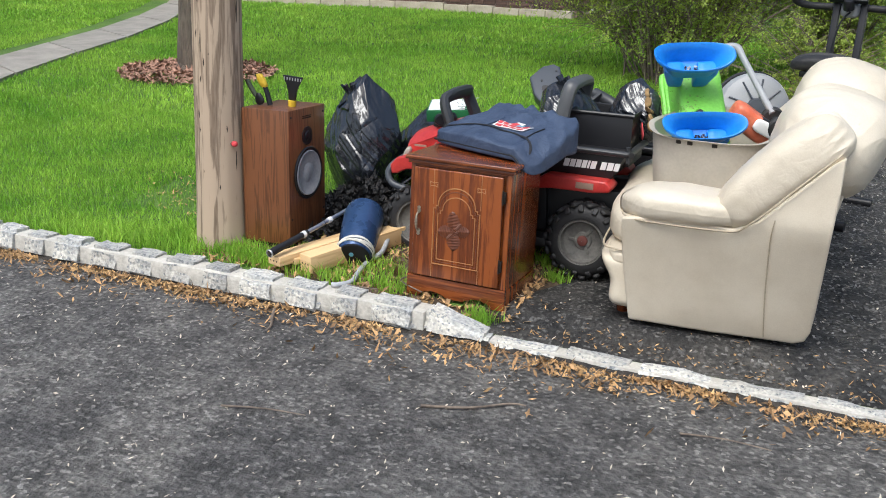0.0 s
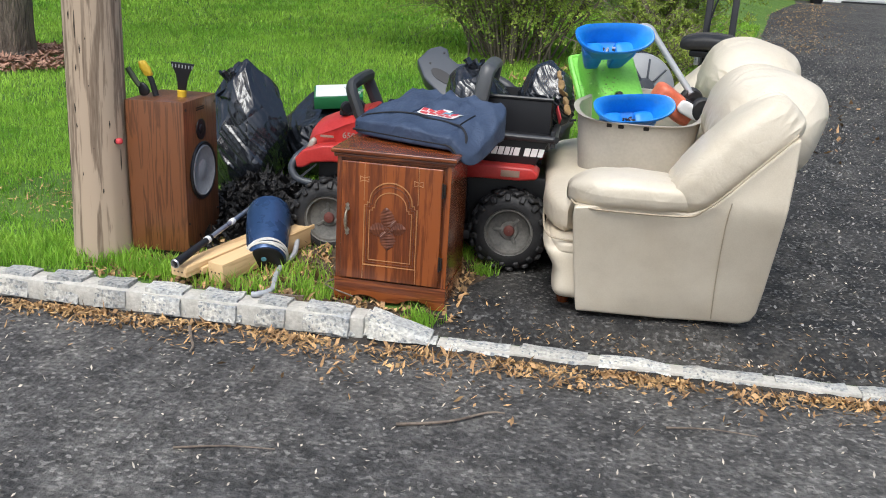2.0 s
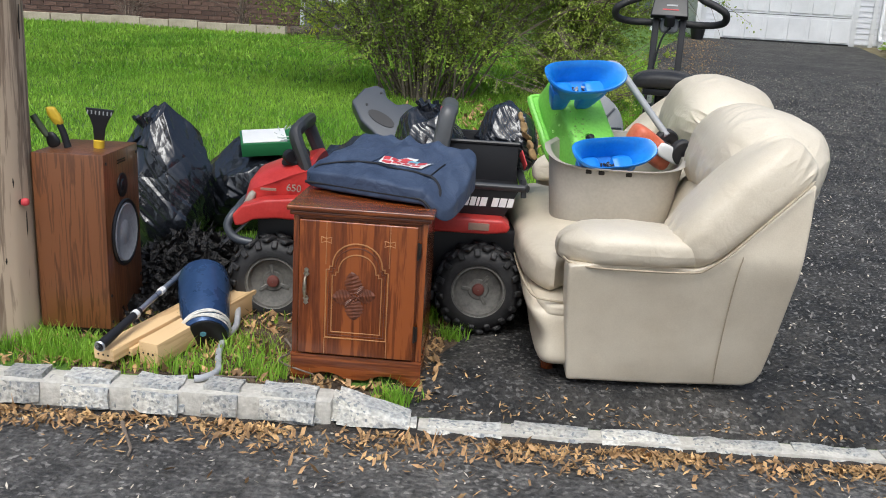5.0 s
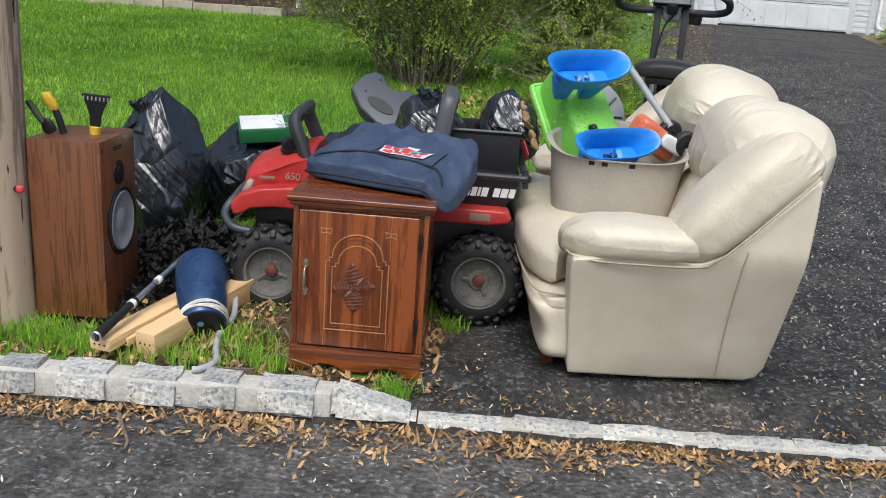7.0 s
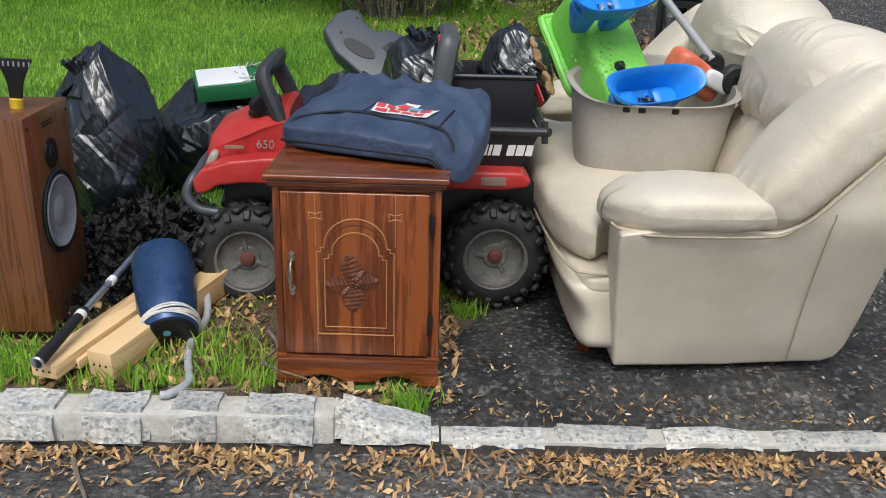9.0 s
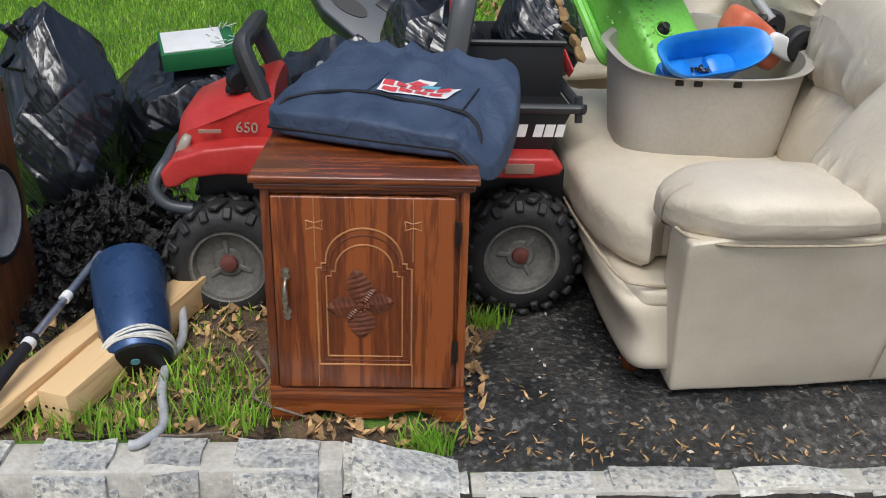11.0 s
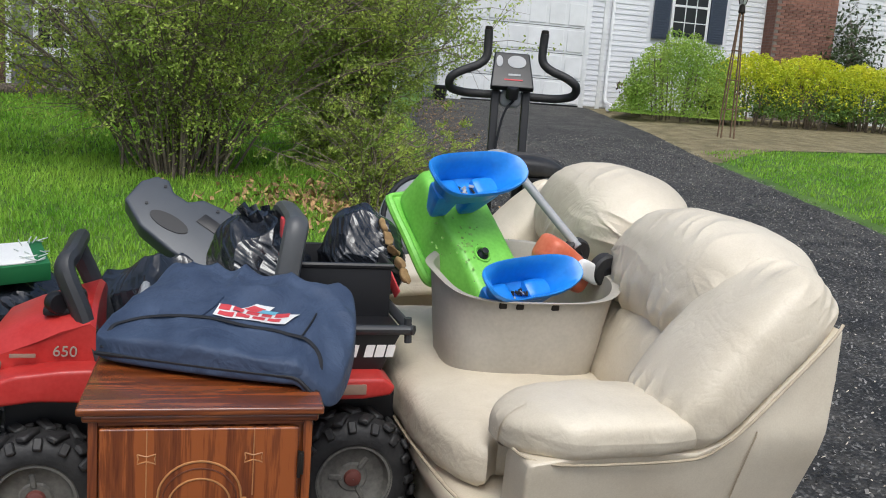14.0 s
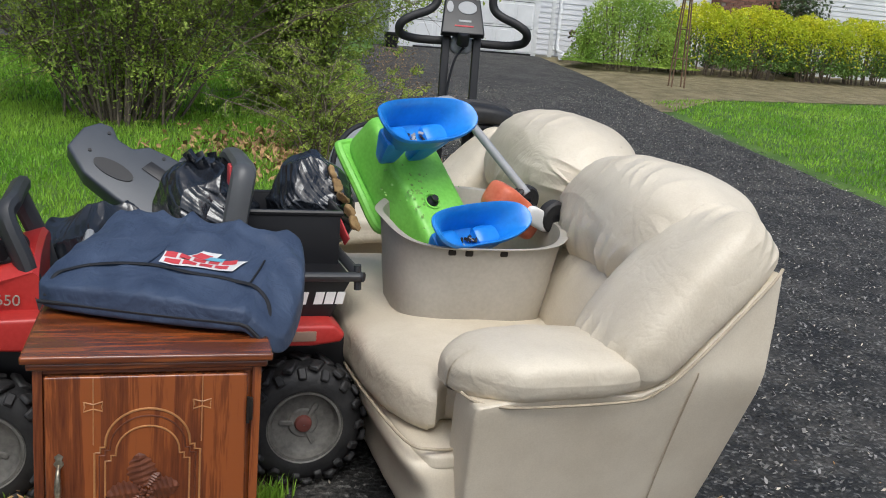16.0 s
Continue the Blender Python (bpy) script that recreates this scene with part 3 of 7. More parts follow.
# ---- utility pole ----
def utility_pole():
    t = thing("utility_pole", "weathered grey-brown wooden utility pole standing in grass", "utility pole", -1.588, 0.345, 0.0)
    bm = bmesh.new()
    sides, rings = 40, 60
    rows = []
    for k in range(rings + 1):
        z = -0.15 + 7.2 * (k / rings) ** 1.6
        r = 0.124 - 0.0035 * z + (0.010 * math.exp(-max(z, 0) * 5))
        row = []
        for j in range(sides):
            a = 2 * math.pi * j / sides
            p = Vector((math.cos(a) * 3.2, math.sin(a) * 3.2, z * 0.35))
            groove = -0.006 * max(0, abs(noise.noise(p * 2.1)) * 2.6 - 0.75)
            rr = r + groove + 0.004 * noise.noise(p)
            row.append(bm.verts.new((rr * math.cos(a), rr * math.sin(a), z)))
        rows.append(row)
    for a, b in zip(rows, rows[1:]):
        for j in range(sides):
            bm.faces.new((a[j], a[(j + 1) % sides], b[(j + 1) % sides], b[j]))
    bm.faces.new(rows[-1])
    part("post", bm, M["polewood"], t)
    rng = random.Random(4)
    for k in range(46):  # weathering splits and old nail holes
        a, z = rng.uniform(math.pi * 0.95, math.pi * 2.05), rng.uniform(0.25, 1.9)
        r = 0.123 - 0.0035 * z
        h = rng.choice([0.008, 0.012, 0.02, 0.06])
        p = Vector((r * math.cos(a), r * math.sin(a), z))
        part("split", tube([p - Vector((0, 0, h)), p, p + Vector((rng.uniform(-.003, .003), 0, h))], [0.001, 0.0035, 0.001], 6), M["iron"], t)


utility_pole()


# ---- loudspeaker ----
def loudspeaker():
    t = thing("loudspeaker", "tall walnut-veneer floor loudspeaker with bare woofer beside the pole", "loudspeaker", -1.315, 0.52, 0.045, 0, 0, -0.8)
    w, d, h = 0.135, 0.175, 0.675
    part("cabinet", box(-w, w, -d, d, 0, h, 0.006), M["walnut"], t)
    x = w
    yc = -0.045

    def face(prof, y, z, mtl, name, par, label=""):
        m = Matrix.Translation((x, y, z)) @ Euler((0, radians(90), 0)).to_matrix().to_4x4()
        return part(name, lathe(prof, 36, m), mtl, par, label)
    face([(0.132, 0.0), (0.134, 0.006), (0.130, 0.011), (0.122, 0.011), (0.117, 0.0005)], 0.0, 0.345, M["black"], "woofer_frame", t)
    wf = face([(0.116, 0.001), (0.116, 0.009), (0.111, 0.012), (0.106, 0.008), (0.055, 0.0025), (0.004, 0.0025)], 0.0, 0.345, M["cone"], "woofer_cone", t, "grey paper woofer cone")
    face([(0.050, 0.002), (0.044, 0.005), (0.028, 0.009), (0.002, 0.011)], 0.0, 0.345, M["cone"], "dust_cap", wf)
    face([(0.047, 0.0), (0.047, 0.005), (0.043, 0.006), (0.024, 0.004), (0.020, 0.008), (0.002, 0.010)], -0.005, 0.535, M["black"], "tweeter", t)
    part("badge", box(x - 0.001, x + 0.002, -0.045, 0.035, 0.622, 0.628, 0, bm=box(x - 0.001, x + 0.002, -0.045, 0.035, 0.632, 0.637, 0)), M["iron"], t)
    for y in (-0.155, 0.155):
        for z in (0.025, 0.13, 0.64):
            face([(0.006, 0.0), (0.006, 0.003), (0.002, 0.003)], y, z, M["black"], "grille_peg", t)
    # round-edged plinth shadow gap
    part("plinth", box(-w + 0.01, w - 0.01, -d + 0.01, d - 0.01, -0.03, 0.001, 0.002), M["iron"], t)


loudspeaker()


# ---- bedside cabinet ----
def bedside_cabinet():
    t = thing("bedside_cabinet", "reddish stained pine bedside cabinet with carved arched door", "cabinet", -0.212, 0.160, -0.018, -2.0)
    w, d, h = 0.236, 0.39, 0.640
    # plinth with scalloped feet, across the front
    out = [(-w - 0.002, 0.0), (-w + 0.055, 0.0)]
    for s in (-1, 1):
        seq = [(-0.175, 0.004), (-0.155, 0.022), (-0.12, 0.031), (-0.085, 0.028), (-0.055, 0.018), (-0.04, 0.008)]
        out += [(x, z) for x, z in seq] if s < 0 else [(-x, z) for x, z in seq[::-1]]
    out += [(w - 0.055, 0.0), (w + 0.002, 0.0), (w + 0.002, 0.088), (-w - 0.002, 0.088)]
    m = Euler((radians(90), 0, 0)).to_matrix().to_4x4()
    part("plinth_front", slab(out, -0.016, 0.006, 0.003, m), M["pine_h"], t)
    part("plinth_moulding", box(-w - 0.004, w + 0.004, -0.009, 0.012, 0.088, 0.097, 0.003), M["pine_h"], t)
    body = part("body", box(-w + 0.004, w - 0.004, 0.014, d, 0.088, h - 0.03, 0.003), M["pine"], t)
    for s in (-1, 1):
        x0, x1 = sorted((s * (w - 0.001), s * (w - 0.018)))
        part("side_plinth", box(x0, x1, 0.017, d, 0.0, 0.0875, 0.002), M["pine"], body)
        x0, x1 = sorted((s * w, s * (w - 0.020)))
        part("face_stile", box(x0, x1, -0.001, 0.0135, 0.0975, h - 0.0305, 0.002), M["pine"], body)
    part("face_rail", box(-w + 0.0205, w - 0.0205, -0.001, 0.0135, h - 0.040, h - 0.0305, 0.001), M["pine_h"], body)
    top = part("top", box(-w - 0.022, w + 0.022, -0.024, d + 0.004, h - 0.012, h + 0.006, 0.006, 3), M["pine_h"], t)
    part("top_moulding", box(-w - 0.012, w + 0.012, -0.013, d, h - 0.030, h - 0.012, 0.007, 3), M["pine_h"], top)
    # door with bevelled edge
    zx0, zx1, z0, z1 = -w + 0.024, w - 0.030, 0.104, h - 0.042
    door = part("door", box(zx0, zx1, -0.017, -0.0015, z0, z1, 0.005, 3), M["pine"], t, "carved pine door with raised arch")
    yf = -0.0172
    cx = (zx0 + zx1) / 2

    def groove(pts, r=0.0022, mtl="pine_line"):
        part("groove", tube([(x, yf, z) for x, z in pts], r, 6), M[mtl], door)

    for k, (hw, zb, zt, notch) in enumerate(((0.110, 0.170, 0.442, 0.0), (0.100, 0.181, 0.435, 0.0), (0.088, 0.193, 0.422, 0.0))):
        arc = [(cx - (hw - 0.022) * math.cos(a), zt + (hw - 0.022) * 0.92 * math.sin(a)) for a in np.linspace(0, math.pi, 17)]
        pts = [(cx - hw, zb), (cx - hw, zt - 0.018), (cx - hw + 0.012, zt - 0.018), (cx - hw + 0.012, zt - 0.006), (cx - hw + 0.022, zt - 0.006)] + arc + [(cx + hw - 0.022, zt - 0.006), (cx + hw - 0.012, zt - 0.006), (cx + hw - 0.012, zt - 0.018), (cx + hw, zt - 0.018), (cx + hw, zb), (cx - hw, zb)]
        groove(pts, (0.0026, 0.0018, 0.0022)[k], ("pine_line", "pine_dark", "pine_line")[k])
    for s in (-1, 1):
        groove([(cx + s * 0.112, z0 + 0.004), (cx + s * 0.112, 0.170)], 0.0014)
        groove([(cx + s * 0.112, 0.442), (cx + s * 0.112, z1 - 0.004)], 0.0014)
        bx, bz = cx + s * 0.112, 0.530
        groove([(bx - 0.019, bz + 0.011), (bx, bz + 0.005), (bx + 0.019, bz + 0.011), (bx + 0.017, bz), (bx + 0.019, bz - 0.011), (bx, bz - 0.005), (bx - 0.019, bz - 0.011), (bx - 0.017, bz), (bx - 0.019, bz + 0.011)], 0.0016)
    # carved sprig: four pointed leaves and a cone
    ccx, ccz = cx - 0.006, 0.330
    for ang, ln, wd in ((98, 0.080, 0.027), (8, 0.062, 0.024), (186, 0.070, 0.026), (268, 0.076, 0.029), (52, 0.040, 0.015), (228, 0.040, 0.015)):
        bm = bmesh.new()
        a = radians(ang)
        dx, dz = math.cos(a), math.sin(a)
        n = 12
        up, dn, mid = [], [], []
        for i in range(n + 1):
            s = i / n
            q = (0.012 + ln * s)
            ww = wd * math.sin(math.pi * min(1, 0.12 + 0.88 * s)) ** 0.7 * (1 + 0.22 * (i % 2))
            px, pz = ccx + dx * q, ccz + dz * q
            mid.append(bm.verts.new((px, yf - 0.0075 + 0.002 * (i % 2), pz)))
            up.append(bm.verts.new((px - dz * ww, yf - 0.0015, pz + dx * ww)))
            dn.append(bm.verts.new((px + dz * ww, yf - 0.0015, pz - dx * ww)))
        for i in range(n):
            bm.faces.new((up[i], up[i + 1], mid[i + 1], mid[i]))
            bm.faces.new((mid[i], mid[i + 1], dn[i + 1], dn[i]))
        part("carved_leaf", bm, M["pine_dark"], door, "dark carved leaf", False)
    bm = bmesh.new()
    rng = random.Random(2)
    for k in range(16):
        a, r = rng.uniform(0, 6.3), rng.uniform(0, 0.017)
        lathe([(0.0055, 0), (0.0045, 0.004), (0.001, 0.006)], 8, Matrix.Translation((ccx + r * math.cos(a), yf - 0.003, ccz + r * math.sin(a))) @ Euler((radians(90), 0, 0)).to_matrix().to_4x4(), bm)
    part("carved_cone", bm, M["pine_dark"], door)
    # handle and hinges
    hx = zx0 + 0.028
    hd = part("handle", tube([(hx, yf - 0.002, 0.398), (hx, yf - 0.020, 0.388), (hx, yf - 0.026, 0.356), (hx, yf - 0.020, 0.326), (hx, yf - 0.002, 0.316)], [0.004, 0.005, 0.0075, 0.005, 0.004], 10, 4), M["brass"], door, "aged brass drop handle")
    for z, s in ((0.402, 1), (0.312, -1)):
        part("handle_plate", slab([(-0.011, 0), (-0.006, 0.008 * s), (-0.009, 0.017 * s), (0, 0.024 * s), (0.009, 0.017 * s), (0.006, 0.008 * s), (0.011, 0), (0.004, -0.01 * s), (-0.004, -0.01 * s)], 0, 0.003, 0.0008, Matrix.Translation((hx, yf, z)) @ Euler((radians(90), 0, 0)).to_matrix().to_4x4()), M["brass"], hd)
    for z in (0.205, 0.512):
        hg = part("hinge", box(zx1 + 0.0035, zx1 + 0.0125, -0.0195, -0.002, z - 0.025, z + 0.025, 0.002), M["iron"], door, "blackened iron hinge")
        part("hinge_knuckle", tube([(zx1 + 0.002, -0.0185, z - 0.031), (zx1 + 0.002, -0.0185, z + 0.031)], 0.004, 8), M["iron"], hg)


bedside_cabinet()


# ---- two-seat sofa: x front to back, y across, z up ----
def loveseat():
    t = thing("loveseat", "cream leather two-seat sofa with puffy cushions on the driveway", "sofa", 0.0, 0.206, 0.0, 0.0)
    W = 1.60
    flip = Matrix.Translation((0, W, 0)) @ Matrix.Diagonal((1, -1, 1, 1))

    def both(name, make, mtl, label=""):
        obs = []
        for k in (0, 1):
            bm = make()
            if k:
                bmesh.ops.transform(bm, matrix=flip, verts=bm.verts)
                bmesh.ops.reverse_faces(bm, faces=bm.faces)
            obs.append(part(name, bm, M[mtl], t, label))
        return obs

    def pleat(a, b, seed):
        return (1 - abs(noise.noise(Vector((a, b, seed))) * 1.7)) ** 2 - 0.55

    def flare(q):
        """The arms lean outwards from a narrower foot."""
        x, y, z = q
        y -= 0.30 * (min(max(z, 0.03), 0.56) - 0.03)
        y += 0.09 * (x - 0.56) * max(0.0, 1 - z / 0.5)
        return Vector((x, y, z))

    def flared(bm):
        for v in bm.verts:
            v.co = flare(v.co)
        return bm

    side = [(0.558, 0.03), (0.53, 0.25), (0.512, 0.46), (0.515, 0.50), (0.70, 0.53), (0.94, 0.515), (1.02, 0.555), (1.12, 0.665), (1.25, 0.80), (1.292, 0.83), (1.292, 0.70), (1.285, 0.5), (1.278, 0.2), (1.272, 0.09), (1.255, 0.045), (1.215, 0.028), (0.9, 0.026)]
    mx = Euler((radians(90), 0, 0)).to_matrix().to_4x4()

    def panel():
        bm = slab(side, -0.15, 0.0, 0.012, mx, seg=3)
        bmesh.ops.subdivide_edges(bm, edges=[e for e in bm.edges if e.calc_length() > 0.12], cuts=5, use_grid_fill=True)
        bmesh.ops.triangulate(bm, faces=[f for f in bm.faces if len(f.verts) > 4])
        bmesh.ops.subdivide_edges(bm, edges=[e for e in bm.edges if e.calc_length() > 0.07], cuts=2, use_grid_fill=True)
        bmesh.ops.triangulate(bm, faces=bm.faces)
        for v in bm.verts:
            x, y, z = v.co
            if y < 0.05:  # slack vertical drapes low on the panel
                v.co.y += 0.004 * noise.noise(Vector((x * 5, z * 2.0, 3))) - 0.007 * pleat(x * 9 + z * 2.0, z * 1.1, 13) * smooth01(0.5, 0.2, z) * smooth01(0.60, 0.68, x) * smooth01(1.04, 0.9, x)
        return flared(bm)
    both("arm_panel", panel, "leather")

    def pad():
        def bend(q):
            x, y, z = q
            s = x / 0.255
            drop = -0.014 * max(0, -s - 0.4) ** 2 * 4
            if y < 0:
                y += 0.075 * smooth01(-0.35, -1.0, s)
            rim = smooth01(0.86, 1.0, abs(s))
            z += 0.010 * pleat(y * 22, s * 1.2, 70) * rim * (z > 0)
            return (x, y, z * (1 - 0.10 * max(0, s)) + drop + 0.010 * (1 - s * s))
        bm = cushion((0.50, 0.32, 0.128), 3.8, 60, bend, 0.003, 8, 1, Matrix.Translation((0.728, 0.140, 0.552)) @ Euler((0, radians(-1.5), 0)).to_matrix().to_4x4(), wstretch=(1.4, 0.5, 0.8))
        return flared(bm)
    both("arm_pad", pad, "soft_leather")

    def wing():
        def bend(q):
            x, y, z = q
            s = x / 0.285
            z = z * (1 + 0.10 * s) + 0.018 * (1 - s * s)
            if z > 0:
                z += 0.020 * pleat(y * 15, s * 1.1, 4) * (smooth01(0.5, 0.95, s) + smooth01(0.55, 0.95, -s))
            if y < 0:
                y -= 0.014 * pleat(z * 26, s * 1.3, 5) * smooth01(0.55, 0.95, s)
            return (x, y * (1.0 - 0.05 * s), z)
        bm = cushion((0.575, 0.34, 0.205), 3.4, 72, bend, 0.0014, 6, 2, Matrix.Translation((1.082, 0.150, 0.722)) @ Euler((0, radians(-46), 0)).to_matrix().to_4x4(), wstretch=(1.8, 0.6, 0.6))
        return flared(bm)
    both("arm_wing", wing, "soft_leather")

    # welts along the pads, seams on the panel
    both("welt", lambda: flared(tube([(0.500, 0.085, 0.508), (0.515, 0.050, 0.502), (0.545, 0.018, 0.500), (0.61, -0.008, 0.500), (0.78, -0.016, 0.502), (0.92, -0.014, 0.506), (0.965, -0.006, 0.514)], 0.0042, 8, 5)), "welt")
    both("welt", lambda: flared(tube([(0.965, -0.010, 0.516), (1.05, -0.020, 0.600), (1.15, -0.026, 0.712), (1.240, -0.024, 0.808), (1.275, -0.012, 0.845)], 0.0042, 8, 5)), "welt")
    both("seam", lambda: flared(tube([(1.085, -0.003, 0.575), (1.078, -0.004, 0.48), (1.085, -0.005, 0.25), (1.10, -0.004, 0.045)], 0.0022, 6, 4)), "welt")
    # frame under the seat and the outside back
    part("base", box(0.47, 1.2, 0.14, W - 0.14, 0.045, 0.30, 0.03, 3), M["leather"], t)

    def apron(q):
        x, y, z = q
        return (x + 0.035 * (-z / 0.13) + 0.012 * math.cos(z * 30), y, z)
    part("front_apron", cushion((0.24, W - 0.03, 0.27), 7, 24, apron, 0.002, 6, 5, Matrix.Translation((0.545, W / 2, 0.180))), M["leather"], t)

    def roll(q):
        x, y, z = q
        return (x, y, z)
    part("front_roll", cushion((0.24, W - 0.03, 0.10), 4, 28, roll, 0.002, 8, 6, Matrix.Translation((0.520, W / 2, 0.285))), M["leather"], t)

    def seat(q):
        x, y, z = q
        s = x / 0.36
        z += 0.028 * (1 - (y / 0.66) ** 2) - 0.05 * max(0, -s - 0.35) ** 1.5 - 0.03 * max(0, s) if z > 0 else (0.03 * max(0, -s - 0.5) * 0)
        x -= 0.02 * (1 - (y / 0.67) ** 4) if x < 0 else 0
        x -= 0.06 * smooth01(-0.25, 0.35, y) * smooth01(0.0, 0.3, -x)
        y *= 1 + 0.165 * min(1, max(0, (-x - 0.20) / 0.05))
        return (x, y, z)
    part("seat_cushion", cushion((0.70, W - 0.275, 0.20), 4.2, 40, seat, 0.0045, 7.5, 7, Matrix.Translation((0.735, W / 2, 0.398)), wstretch=(0.5, 1.5, 0.6)), M["soft_leather"], t, "puffy cream leather seat cushion")
    part("welt", tube([(0.53, 0.03, 0.315), (0.47, 0.022, 0.322), (0.41, 0.07, 0.328), (0.376, 0.4, 0.33), (0.366, 0.8, 0.33), (0.376, 1.2, 0.33), (0.41, 1.53, 0.328), (0.47, 1.578, 0.322), (0.53, 1.57, 0.315)], 0.0045, 8, 5), M["welt"], t)
    back = [(1.08, 0.30), (1.18, 0.62), (1.24, 0.80), (1.30, 0.88), (1.35, 0.88), (1.335, 0.76), (1.285, 0.5), (1.270, 0.2), (1.258, 0.075), (1.235, 0.038), (1.10, 0.036)]
    part("outside_back", slab(back, -(W - 0.10), -0.10, 0.02, mx, seg=3), M["leather"], t)
    for k, (y, wdt, dz) in enumerate(((0.375, 0.80, -0.016), (1.15, 0.80, 0.045))):
        def lum(q):
            x, y_, z = q
            s = z / 0.18
            x -= 0.016 * pleat(y_ * 16, s * 1.0, 30 + y) * (smooth01(0.2, 0.9, s) + smooth01(0.3, 0.9, -s)) * (x < 0)
            return (x - 0.03 * math.cos(z * 5), y_, z)
        tilt = Euler((0, radians(17), 0)).to_matrix().to_4x4()
        part("lumbar_cushion", cushion((0.25, wdt - 0.04, 0.36), 3.2, 54, lum, 0.003, 7, 10 + k, Matrix.Translation((1.128, y, 0.555)) @ tilt, wstretch=(0.6, 0.7, 1.6)), M["soft_leather"], t)

        def head(q):
            x, y_, z = q
            s = z / 0.22
            x -= (0.032 * pleat(y_ * 13 + s * 1.5, s * 0.8, 40 + y) * smooth01(0.05, 0.85, -s) + 0.020 * pleat(y_ * 17 - s * 2, s * 1.1, 50 + y) * smooth01(0.3, 0.9, s)) * (x < 0.03)
            edge = smooth01(0.55, 0.95, abs(y_) / (wdt / 2))
            x -= 0.020 * edge * pleat(z * 15, y_ * 2, 60 + y) * (x < 0.03)
            x += 0.045 * s * s * (1 if s > 0 else 0.3)
            z -= 0.05 * abs(y_ / (wdt / 2)) ** 3 * (s > 0)
            return (x, y_, z)
        part("back_cushion", cushion((0.43, wdt, 0.42), 2.6, 90, head, 0.003, 6.0, 20 + k, Matrix.Translation((1.235 + dz * 0.5, y, 0.838 + dz)) @ tilt, wstretch=(1.6, 0.45, 1.7)), M["soft_leather"], t, "puffy cream leather back cushion")
    for x in (0.50, 1.16):
        for y in (0.17, W - 0.17):
            part("foot", lathe([(0.022, -0.004), (0.028, 0.02), (0.032, 0.05)], 16, Matrix.Translation((x, y, 0))), M["pine_dark"] if x > 1 else M["pine"], t, "turned wooden foot")


loveseat()


# ---- toy off-road buggy: x backwards from the front hub, y inwards ----
def tyre_mesh():
    prof = [(0.105, 0.004), (0.115, 0.0), (0.150, 0.004), (0.168, 0.018), (0.176, 0.04), (0.178, 0.07), (0.176, 0.10), (0.168, 0.122), (0.150, 0.136), (0.105, 0.138)]
    return lathe(prof, 40, closed=False)


LUG = mesh_of(box(-0.010, 0.007, -0.016, 0.016, -0.034, 0.034, 0.005, 1), "tread_lug", M["tyre"])
SIDE_LUG = mesh_of(box(-0.010, 0.006, -0.012, 0.012, -0.018, 0.018, 0.004, 1), "tread_lug", M["tyre"])


def wheel(parent, x, y, z, turn=0):
    base = Matrix.Translation((x, y, z)) @ Euler((radians(-90), 0, 0)).to_matrix().to_4x4() @ Euler((0, 0, turn)).to_matrix().to_4x4()

    def put(bm, nm, mtl, par, label=""):
        bmesh.ops.transform(bm, matrix=base, verts=bm.verts)
        return part(nm, bm, M[mtl], par, label)
    w = put(tyre_mesh(), "wheel", "tyre", parent, "chunky black plastic tyre")
    for k in range(15):
        for s in (-1, 1):
            a = 2 * math.pi * (k + (0.5 if s > 0 else 0)) / 15
            spin = Euler((0, 0, a)).to_matrix().to_4x4()
            piece("tread_lug", LUG, w, base @ spin @ Matrix.Translation((0.180, 0, 0.07 + s * 0.034)) @ Euler((radians(28 * s), 0, 0)).to_matrix().to_4x4())
            piece("tread_lug", SIDE_LUG, w, base @ spin @ pose(0, 0, 0, 0, 0, 9) @ Matrix.Translation((0.163, 0, 0.07 + s * 0.063)) @ Euler((0, radians(-50 * s), 0)).to_matrix().to_4x4())
    put(lathe([(0.112, -0.002), (0.108, 0.003), (0.100, 0.003), (0.096, 0.018), (0.088, 0.030), (0.045, 0.036), (0.040, 0.030), (0.002, 0.030)], 40, closed=False), "rim", "rim", w, "dusty grey wheel rim")
    put(lathe([(0.094, 0.0245), (0.086, 0.0285), (0.050, 0.0340)], 40, closed=False), "rim_dish", "rim", w)
    put(lathe([(0.026, 0.030), (0.023, 0.019), (0.014, 0.015), (0.002, 0.015)], 20, closed=False), "hub_cap", "hubred", w)
    for k in range(3):
        a = 2 * math.pi * k / 3 + 0.4
        put(box(0.03, 0.072, -0.008, 0.008, 0.027, 0.036, 0.003, 1, None, Euler((0, 0, a)).to_matrix().to_4x4()), "spoke", "rim", w)
    put(lathe([(0.002, 0.05), (0.104, 0.05), (0.104, 0.006)], 30, closed=False), "rim_back", "black", w)


